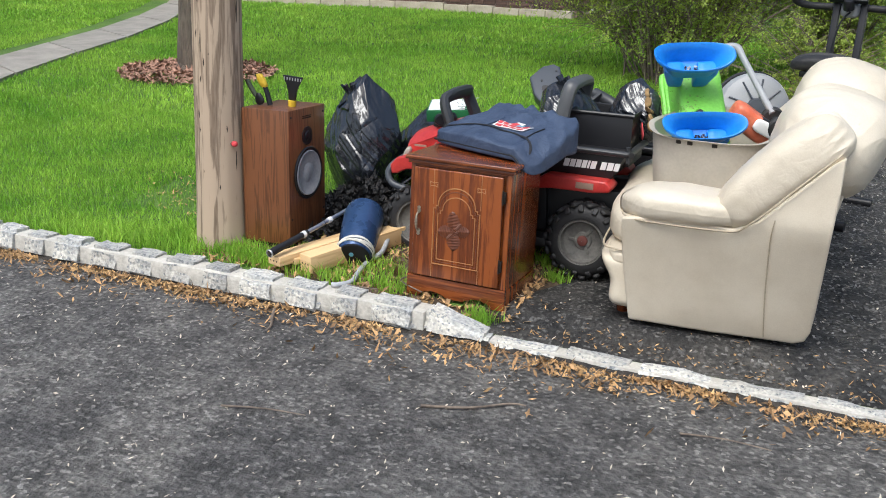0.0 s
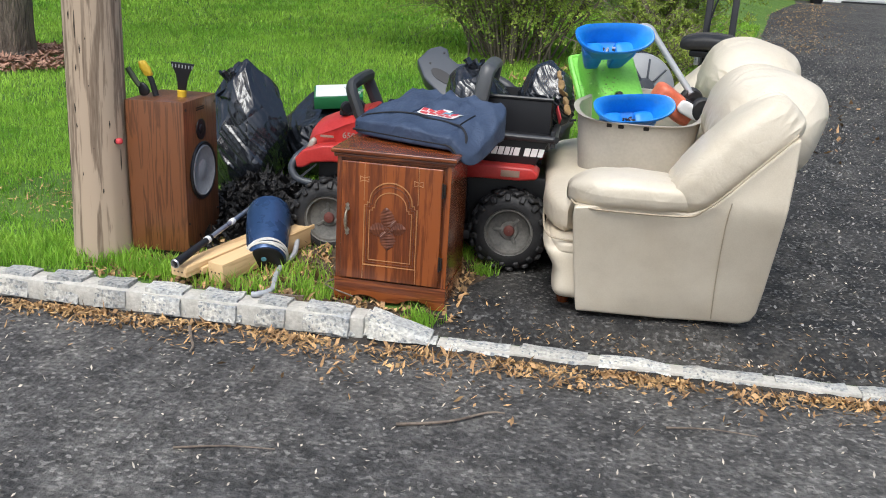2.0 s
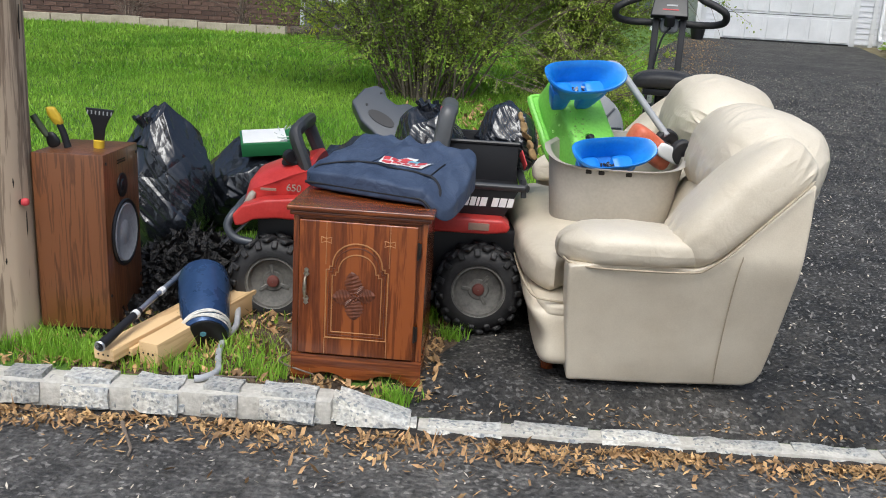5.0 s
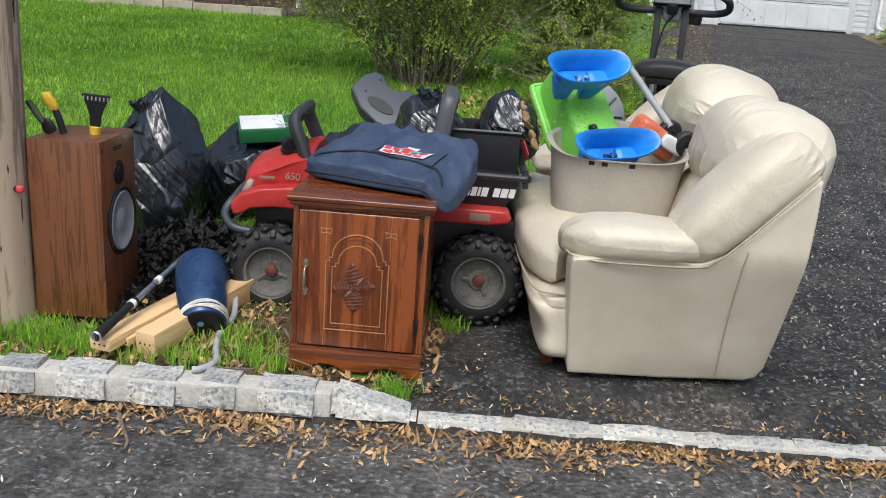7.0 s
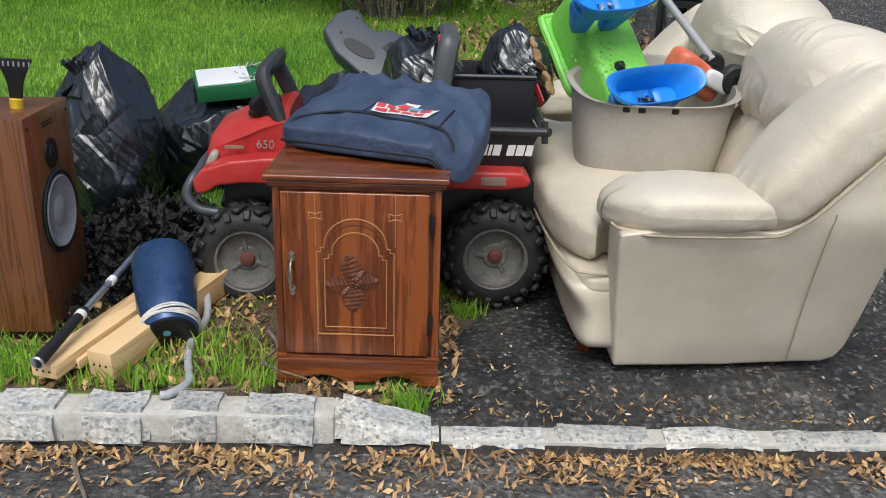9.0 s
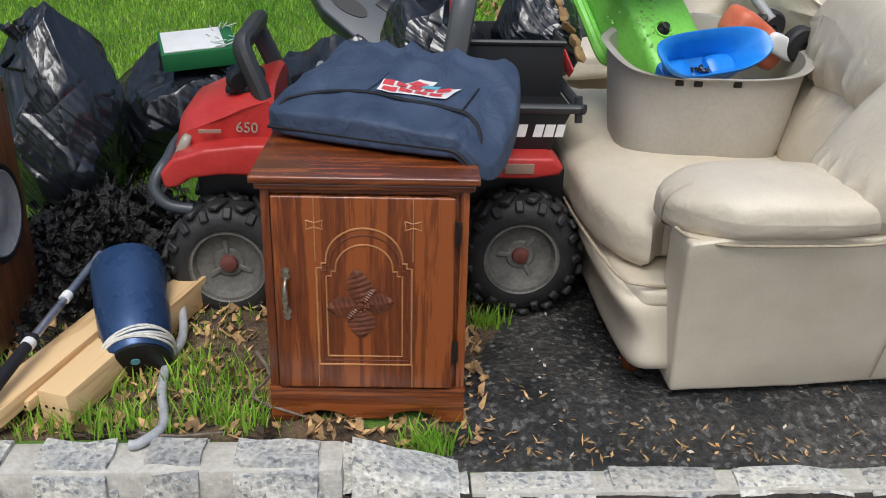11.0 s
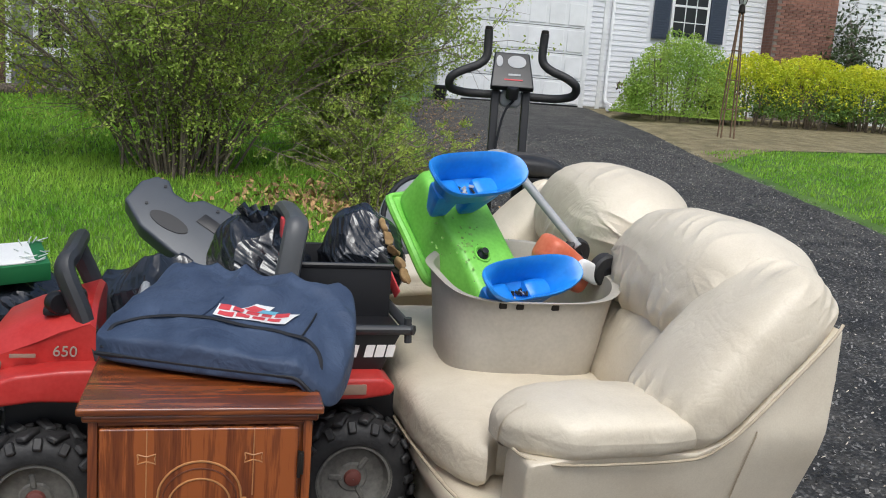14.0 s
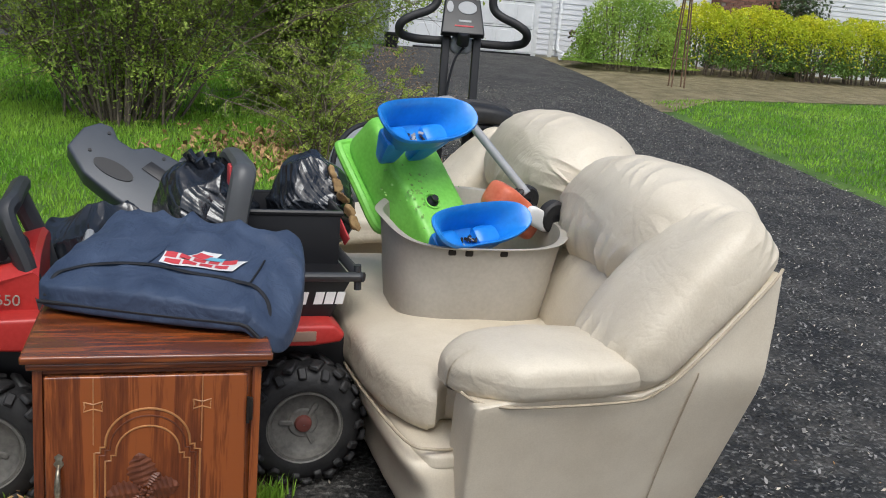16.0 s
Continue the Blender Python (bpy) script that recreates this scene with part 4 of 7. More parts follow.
def toy_buggy():
    t = thing("toy_buggy", "faded red and black children's ride-on buggy loaded with rubbish", "toy car", -0.625, 0.64, 0.0, 0.8)
    wheel(t, 0.0, 0.0, 0.183)
    wheel(t, 0.848, 0.0, 0.203, 0.7)
    wheel(t, 0.0, 0.52, 0.20, 0.4)
    wheel(t, 0.858, 0.52, 0.205, 0.9)
    mx = Matrix.Translation((0, 0.7, 0)) @ Euler((radians(90), 0, 0)).to_matrix().to_4x4()
    # hood: a red shell, narrower at the nose
    bm = bmesh.new()
    prof = [(-0.150, 0.425), (-0.165, 0.48), (-0.145, 0.545), (-0.115, 0.585), (-0.04, 0.617), (0.05, 0.645), (0.125, 0.668), (0.14, 0.655), (0.14, 0.46)]
    rows = []
    n = 14
    for i in range(n + 1):
        s = i / n * 2 - 1
        crown = 0.020 * (1 - s * s)
        row = []
        for x, z in prof:
            wd = 0.225 - 0.03 * max(0, -x / 0.16)
            edge = abs(s) ** 6
            row.append(bm.verts.new((x + 0.035 * edge * (x < 0), 0.345 + s * wd, z + crown * (z > 0.5) - 0.03 * edge * (z > 0.55))))
        rows.append(row)
    for a, b in zip(rows, rows[1:]):
        for k in range(len(prof) - 1):
            bm.faces.new((a[k], b[k], b[k + 1], a[k + 1]))
    bm.faces.new(rows[0])
    bm.faces.new(rows[-1][::-1])
    bmesh.ops.recalc_face_normals(bm, faces=bm.faces)
    hood = part("hood", bm, M["red"], t, "faded red plastic hood")
    # front fenders: flared red arches
    for y0, y1 in ((0.04, 0.19), (0.50, 0.65)):
        out = [(-0.165, 0.405), (-0.175, 0.45), (-0.14, 0.492), (-0.05, 0.52), (0.06, 0.532), (0.14, 0.535), (0.225, 0.47), (0.235, 0.42), (0.21, 0.405), (0.16, 0.43), (0.10, 0.442), (0.0, 0.446), (-0.09, 0.435), (-0.13, 0.41)]
        part("front_fender", slab(out, 0.7 - y1, 0.7 - y0, 0.012, mx, seg=3), M["red"], t)
        out = [(0.58, 0.425), (0.60, 0.475), (0.64, 0.500), (0.93, 0.497), (0.962, 0.47), (0.950, 0.445), (0.87, 0.435), (0.68, 0.435)]
        part("rear_fender", slab(out, 0.7 - y1, 0.7 - y0, 0.012, mx, seg=3), M["red"], t)
    part("chassis", box(-0.10, 1.0, 0.17, 0.50, 0.13, 0.43, 0.02), M["black"], t)
    part("side_step", box(0.19, 0.67, 0.03, 0.15, 0.14, 0.19, 0.015), M["black"], t)
    part("door_panel", slab([(0.14, 0.20), (0.64, 0.20), (0.62, 0.52), (0.50, 0.50), (0.32, 0.36), (0.2, 0.50), (0.14, 0.6)], 0.50, 0.57, 0.008, mx), M["black"], t)
    part("seat", box(0.33, 0.60, 0.18, 0.52, 0.36, 0.585, 0.04, 3), M["darkgrey"], t)
    for y in (0.105, 0.585):
        part("headlight", cushion((0.035, 0.06, 0.085), 3, 8, None, 0, 1, 0, Matrix.Translation((-0.125, y + (0.045 if y < 0.3 else -0.045), 0.495)) @ Euler((0, radians(25), 0)).to_matrix().to_4x4()), M["lens"], hood, "clouded headlight lens")
    # grab-shaped vent on the hood and number marks
    bm = box(0.0, 0.10, 0.17, 0.23, 0.645, 0.668, 0.008)
    part("mirror_mount", bm, M["black"], hood)
    part("mirror_mount", lathe([(0.026, -0.02), (0.030, -0.012), (0.030, 0.012), (0.026, 0.02)], 16, Matrix.Translation((0.035, 0.18, 0.682)) @ Euler((radians(90), 0, radians(30))).to_matrix().to_4x4()), M["black"], hood)
    part("mirror_mount", lathe([(0.022, -0.02), (0.028, -0.012), (0.028, 0.012), (0.022, 0.02)], 16, Matrix.Translation((0.08, 0.22, 0.690)) @ Euler((radians(90), 0, radians(-20))).to_matrix().to_4x4()), M["black"], hood)
    part("side_mark", box(-0.075, -0.01, 0.1155, 0.1225, 0.545, 0.556, 0.002), M["amber"], hood)
    # bumper: a bent dull tube
    part("bumper", tube([(-0.10, 0.08, 0.33), (-0.17, 0.08, 0.345), (-0.205, 0.09, 0.39), (-0.190, 0.11, 0.435), (-0.175, 0.16, 0.455), (-0.180, 0.3, 0.46), (-0.175, 0.52, 0.455), (-0.190, 0.56, 0.435), (-0.205, 0.58, 0.39), (-0.17, 0.59, 0.345), (-0.10, 0.59, 0.33)], 0.018, 12, 4), M["grey"], t, "bent grey bumper tube")
    # roll bars
    def arch(x0, z0, x1, z1, y0, y1, r=0.028, mtl="darkgrey"):
        return part("roll_bar", tube([(x0, y0, z0), ((x0 + x1) / 2, y0 + 0.01, (z0 + z1) / 2), (x1, y0 + 0.03, z1 - 0.03), (x1 + 0.01, y0 + 0.075, z1), (x1 + 0.01, (y0 + y1) / 2, z1 + 0.004), (x1 + 0.01, y1 - 0.075, z1), (x1, y1 - 0.03, z1 - 0.03), ((x0 + x1) / 2, y1 - 0.01, (z0 + z1) / 2), (x0, y1, z0)], r, 10, 5, flat=0.72), M[mtl], t, "dark grey plastic roll bar")
    arch(0.150, 0.50, 0.055, 0.800, 0.15, 0.55, 0.037)
    rb = arch(0.62, 0.50, 0.675, 0.905, 0.20, 0.62, 0.036, "midgrey")
    for y, x, z in ((0.245, 0.634, 0.79), (0.325, 0.644, 0.885)):
        part("warning_label", box(x, x + 0.02, y - 0.03, y + 0.03, z - 0.035, z + 0.025, 0.004), M["redprint"], rb, "red warning label")
    part("steering_wheel", tube([(0.24 + 0.02 * math.cos(a), 0.345 + 0.09 * math.sin(a), 0.62 + 0.07 * math.cos(a)) for a in np.linspace(0, 2 * math.pi, 25)], 0.013, 8), M["palegrey"], t)
    # cargo bed
    out = [(0.56, 0.49), (0.53, 0.62), (0.995, 0.615), (0.935, 0.49)]
    bed = part("cargo_bed", slab(out, 0.07, 0.57, 0.008, mx), M["black"], t, "black cargo bed with printed side")
    part("bed_rail", tube([(0.53, 0.12, 0.625), (0.98, 0.12, 0.62), (1.01, 0.135, 0.62), (1.012, 0.35, 0.62), (1.01, 0.62, 0.62), (0.98, 0.635, 0.62), (0.53, 0.635, 0.625)], 0.017, 10, 5, flat=0.9), M["darkgrey"], bed)
    part("bed_rail_post", tube([(1.005, 0.125, 0.655), (1.01, 0.125, 0.58)], 0.012, 8), M["darkgrey"], bed)
    part("reflector", box(0.79, 0.875, 0.034, 0.0405, 0.452, 0.482, 0.003), M["amber"], t)
    # maker's name as plain pale blocks, slanted
    rng = random.Random(7)
    x = 0.70
    for wd in (0.026, 0.024, 0.024, 0.022, 0.010, 0.026, 0, 0.026, 0.028, 0.024):
        if wd:
            part("letter_block", slab([(x, 0.535), (x + wd, 0.535), (x + wd + 0.008, 0.572), (x + 0.008, 0.572)], 0.5725, 0.5745, 0, mx), M["print"], bed)
        x += wd + 0.005 + (0.012 if not wd else 0)
    return t, hood


buggy, buggy_hood = toy_buggy()


def lettering(text, size, m, material, parent, name="lettering", depth=0.0015):
    cu = bpy.data.curves.new(name, 'FONT')
    cu.body, cu.size, cu.extrude, cu.align_x = text, size, depth, 'CENTER'
    ob = bpy.data.objects.new(name, cu)
    me = bpy.data.meshes.new_from_object(ob)
    bpy.data.objects.remove(ob)
    me.materials.clear()
    me.materials.append(material)
    o = new(name, me)
    o.parent = parent
    o.matrix_basis = m
    return o


lettering("650", 0.042, Matrix.Translation((0.062, 0.1185, 0.548)) @ Euler((radians(90), radians(3), 0)).to_matrix().to_4x4(), M["lens"], buggy_hood, "number_badge")


# ---- kerb: tapered granite blocks, then flush ones across the drive ----
def granite_block(w, d, h0, h1, seed, bev=0.014):
    bm = bmesh.new()
    box(-w / 2, w / 2, 0, d, -0.10, 0.0, 0, 1, bm)
    for v in bm.verts:
        if v.co.z > -0.01:
            s = (v.co.x + w / 2) / w
            v.co.z = h0 + (h1 - h0) * s
            v.co.y += 0.022 if v.co.y < d / 2 else -0.006
    bmesh.ops.bevel(bm, geom=list(bm.edges), offset=bev, segments=2, affect='EDGES')
    bmesh.ops.subdivide_edges(bm, edges=[e for e in bm.edges if e.calc_length() > 0.05], cuts=4, use_grid_fill=True)
    for v in bm.verts:
        q = v.co * 17 + Vector((seed * 5, 0, 0))
        w = v.co * 6 + Vector((seed * 3, 4, 0))
        v.co += Vector((0.005 * noise.noise(q), 0.011 * noise.noise(q + Vector((9, 0, 0))) + 0.012 * noise.noise(w), 0.008 * noise.noise(q + Vector((0, 9, 0))) + 0.008 * noise.noise(w + Vector((5, 0, 0)))))
    return mesh_of(bm, "kerb_stone", M["granite"])


def kerb():
    t = thing("kerb", "pale grey rough granite block kerb dropping to a flush strip", "kerb", 0, -0.07, 0, kind="structure")
    rng = random.Random(3)
    u = -0.282
    stones = [(-0.282, 0.045, 0.0, -0.080)]
    for w in (0.267, 0.204, 0.240, 0.243):
        stones.append((u - w, u, 0.0, 0.0))
        u -= w
    while u > -5.2:
        w = rng.uniform(0.20, 0.25)
        stones.append((u - w, u, 0.0, 0.0))
        u -= w
    for k, (a, b, h0, h1) in enumerate(stones):
        gap = 0.034
        dz = rng.uniform(-0.004, 0.006)
        piece("kerb_stone", granite_block(b - a - gap, 0.160, h0 + 0.010 + dz, h1 + 0.010 + dz * (h1 == h0), k, 0.022), t, Matrix.Translation(((a + b) / 2, -0.014 + rng.uniform(-0.006, 0.006), 0.0)))
    # mortar between, set back
    bm = box(-5.2, -0.262, 0.008, 0.130, -0.14, -0.003, 0.018)
    part("mortar", bm, M["mortar"], t)
    u = 0.045
    k = 50
    first = [0.302, 0.300, 0.318, 0.341]
    while u < 6.0:
        w = first.pop(0) if first else rng.uniform(0.29, 0.34)
        dz = rng.uniform(-0.004, 0.004)
        piece("kerb_stone", granite_block(w - 0.026, 0.105, -0.070 + dz, -0.070 + dz, k, 0.010), t, Matrix.Translation((u + w / 2, rng.uniform(-0.004, 0.004), 0)))
        u += w
        k += 1
    part("mortar", box(0.035, 6.0, 0.012, 0.098, -0.16, -0.077, 0.003), M["mortar"], t)


kerb()


def kerb_dirt():
    """Dark damp grit gathered where the road meets the kerb."""
    verts, faces = [], []
    xs = line(-5.2, 6.0, 420)
    for i, u in enumerate(xs):
        w = 0.045 + 0.035 * noise.noise(Vector((u * 5, 0, 2))) + 0.018 * noise.noise(Vector((u * 21, 0, 5)))
        for s in (0.0, 0.45, 1.0):
            v = -0.050 - w * s
            verts.append((u, v, -0.0985 + 0.014 * (1 - s) ** 1.5 + 0.004 * noise.noise(Vector((u * 30, v * 30, 1))) * (s < 1)))
    for i in range(len(xs) - 1):
        for j in (0, 1):
            a = i * 3 + j
            faces.append((a, a + 1, a + 4, a + 3))
    placed("kerb_dirt", raw("kerb_dirt", verts, faces, M["grit"], True), "dark damp grit gathered along the kerb foot", "dirt", "stuff")


kerb_dirt()


# ---- far house with the garage ----
def lap_wall(u0, u1, z0, z1, y, step=0.115, holes=(), mtl="siding"):
    """Lapped boards, each leaning out at its foot."""
    verts, faces = [], []
    z = z0
    while z < z1:
        zt = min(z + step, z1)
        spans = [(u0, u1)]
        for a, b, c, d in holes:
            if zt > c and z < d:
                spans = [s for p, q in spans for s in ((p, min(q, a)), (max(p, b), q)) if s[1] - s[0] > 0.01]
        for p, q in spans:
            n = len(verts)
            verts += [(p, y - 0.016, z), (q, y - 0.016, z), (q, y - 0.002, zt), (p, y - 0.002, zt), (p, y, z), (q, y, z)]
            faces += [(n, n + 1, n + 2, n + 3), (n + 4, n + 5, n + 1, n)]
        z = zt
    return raw("siding", verts, faces, M[mtl])


def brick_wall(parent, u0, u1, z0, z1, y, mtl, bw=0.20, bh=0.066, seed=0):
    bm = box(-bw / 2 + 0.005, bw / 2 - 0.005, -0.012, 0.03, -bh / 2 + 0.005, bh / 2 - 0.005, 0.003, 1)
    me = mesh_of(bm, "brick", M[mtl], False)
    rng = random.Random(seed)
    row, z, count = 0, z0, 0
    left = bmesh.new()
    while z < z1:
        u = u0 + (bw / 2 if row % 2 else 0)
        while u + bw <= u1 + bw * 0.5:
            m = Matrix.Translation((min(u + bw / 2, u1 - bw / 2), y + rng.uniform(-0.003, 0.003), z + bh / 2))
            if count < 290:
                piece("brick", me, parent, m)
            else:
                box(-bw / 2 + 0.005, bw / 2 - 0.005, -0.012, 0.03, -bh / 2 + 0.005, bh / 2 - 0.005, 0, 1, left, m)
            count += 1
            u += bw
        z += bh
        row += 1
    if len(left.verts):
        part("upper_bricks", left, M[mtl], parent, "", False, "stuff")
    else:
        left.free()


def window(parent, u0, u1, z0, z1, y, cols=3, rows=2, shutters=True):
    w = part("window", box(u0 - 0.07, u1 + 0.07, y - 0.05, y - 0.02, z0 - 0.07, z1 + 0.07, 0.006), M["whitepaint"], parent, "white-framed sash window")
    mid = (z0 + z1) / 2
    for a, b in ((z0, mid), (mid, z1)):
        part("pane", box(u0, u1, y - 0.056, y - 0.052, a + 0.02, b - 0.02, 0), M["pane"], w, "dark window pane")
        for i in range(1, cols):
            x = u0 + (u1 - u0) * i / cols
            part("glazing_bar", box(x - 0.011, x + 0.011, y - 0.066, y - 0.0565, a + 0.02, b - 0.02, 0.002), M["whitepaint"], w)
        for i in range(1, rows):
            z = a + (b - a) * i / rows
            part("glazing_bar", box(u0, u1, y - 0.064, y - 0.0568, z - 0.011, z + 0.011, 0.002), M["whitepaint"], w)
    part("meeting_rail", box(u0, u1, y - 0.072, y - 0.0575, mid - 0.025, mid + 0.025, 0.003), M["whitepaint"], w)
    part("sill", box(u0 - 0.1, u1 + 0.1, y - 0.10, y - 0.02, z0 - 0.11, z0 - 0.071, 0.004), M["whitepaint"], w)
    if shutters:
        for a in (u0 - 0.50, u1 + 0.09):
            s = part("shutter", box(a, a + 0.40, y - 0.055, y - 0.02, z0 - 0.05, z1 + 0.05, 0.006), M["shutter"], parent, "dark navy louvred shutter")
            bm = bmesh.new()
            z = z0
            while z < z1:
                box(a + 0.04, a + 0.36, y - 0.068, y - 0.056, z, z + 0.035, 0, 1, bm)
                z += 0.055
            part("louvres", bm, M["shutter"], s, "", False)


def garage_house():
    Y = 17.75
    t = thing("garage_house", "white-sided house with a white garage door and brick chimney", "house", 0, 0, 0)
    g0, g1, gz, gt = 5.36, 8.11, 0.97, 3.25
    wall = part("wall", box(4.95, 40.0, Y, Y + 9, -0.2, 6.2, 0), M["siding"], t, "pale lapped vinyl siding")
    holes = [(g0 - 0.12, g1 + 0.12, 0, gt + 0.1), (9.6, 11.65, 2.55, 4.3), (12.55, 14.25, 0, 9)]
    ob = new("siding", lap_wall(4.95, 40.0, 0.9, 6.2, Y - 0.002, holes=holes))
    ob.parent = t
    part("corner_board", box(4.86, 5.0, Y - 0.035, Y + 0.1, 0.9, 6.2, 0.004), M["whitepaint"], t)
    part("corner_board", box(8.52, 8.62, Y - 0.035, Y - 0.018, 0.95, 6.2, 0.004), M["whitepaint"], t)
    for a, b in ((g0 - 0.12, g0), (g1, g1 + 0.12)):
        part("door_casing", box(a, b, Y - 0.03, Y + 0.0, gz - 0.02, gt + 0.12, 0.004), M["whitepaint"], t)
    d = part("garage_door", box(g0, g1, Y - 0.022, Y - 0.004, gz, gt, 0), M["whitepaint"], t, "white panelled garage door")
    rows, cols = 4, 6
    for r in range(rows):
        zz = gz + (gt - gz) * r / rows
        hh = (gt - gz) / rows
        for c in range(cols):
            a = g0 + (g1 - g0) * c / cols
            wv = (g1 - g0) / cols
            part("door_panel", box(a + 0.04, a + wv - 0.04, Y - 0.038, Y - 0.023, zz + 0.05, zz + hh - 0.055, 0.009, 1), M["whitepaint"], d)
        part("door_joint", box(g0 + 0.01, g1 - 0.01, Y - 0.0255, Y - 0.0222, zz - 0.006, zz + 0.006, 0), M["darkgrey"], d)
    part("door_seal", box(g0, g1, Y - 0.03, Y - 0.0225, gz - 0.03, gz + 0.03, 0.003), M["black"], d)
    window(t, 10.21, 11.03, 2.67, 4.1, Y - 0.018)
    ch = part("chimney", box(12.6, 14.2, Y - 0.42, Y - 0.005, 0.6, 9, 0), M["brickjoint"], t, "red brick chimney breast")
    brick_wall(ch, 12.6, 14.2, 1.2, 5.4, Y - 0.425, "brick")
    sidebm = bmesh.new()
    rng = random.Random(5)
    for r in range(64):
        for k in range(2):
            box(12.586, 12.6, Y - 0.41 + 0.205 * k + 0.005, Y - 0.41 + 0.205 * (k + 1) - 0.005, 1.2 + r * 0.066 + 0.005, 1.2 + r * 0.066 + 0.061, 0, 1, sidebm)
    part("side_bricks", sidebm, M["brick"], ch, "", False, "stuff")
    part("downspout", tube([(8.72, Y - 0.06, 6.0), (8.72, Y - 0.06, 1.25), (8.72, Y - 0.14, 1.12), (8.75, Y - 0.5, 1.06)], 0.04, 8), M["whitepaint"], t)
    part("foundation", box(8.2, 40, Y - 0.015, Y + 0.1, 0.5, 1.0, 0), M["concrete"], t)
    out = [(Y - 0.5, 6.1), (Y + 4.5, 9.2), (Y + 9.5, 6.1), (Y + 9.5, 6.25), (Y + 4.5, 9.4), (Y - 0.5, 6.25)]
    part("roof", slab([(a, b) for a, b in out], 4.6, 40.4, 0, Matrix(((0, 0, 1, 0), (1, 0, 0, 0), (0, 1, 0, 0), (0, 0, 0, 1)))), M["shingle"], t)
    part("drain_pipe_end", tube([(8.35, Y - 1.1, 1.0), (8.75, Y - 0.5, 1.05)], 0.055, 10), M["whitepaint"], t)


garage_house()


def brick_house():
    t = thing("brick_house", "brown brick house with a pale grey wing beyond the lawn", "house", 0, 0, 0)
    Y = 12.6
    base = part("wall", box(-26, -2.65, Y, Y + 8, 0, 5.5, 0), M["brickjoint"], t, "dark brown brick wall")
    brick_wall(base, -12.0, -2.65, 0.55, 2.6, Y - 0.005, "brownbrick", 0.22, 0.075, 3)
    part("grey_wing", box(-2.65, -1.42, Y - 0.35, Y + 7.9, 0.2, 5.5, 0.01), M["greysiding"], t, "plain pale grey wall")
    part("wing_foot", box(-2.65, -1.42, Y - 0.372, Y - 0.2, 0.2, 1.14, 0.005), M["foundation"], t)
    window(t, -2.30, -1.98, 1.36, 2.5, Y - 0.35, 2, 2, False)
    part("downspout", tube([(-2.73, Y - 0.07, 5.4), (-2.73, Y - 0.07, 0.92), (-2.70, Y - 0.2, 0.82), (-2.40, Y - 0.5, 0.76)], 0.045, 10, 3), M["whitepaint"], t)
    out = [(Y - 0.8, 5.4), (Y + 4, 8.2), (Y + 8.6, 5.4), (Y + 8.6, 5.55), (Y + 4, 8.4), (Y - 0.8, 5.55)]
    part("roof", slab(out, -26.4, -0.6, 0, Matrix(((0, 0, 1, 0), (1, 0, 0, 0), (0, 1, 0, 0), (0, 0, 0, 1)))), M["shingle"], t)


brick_house()


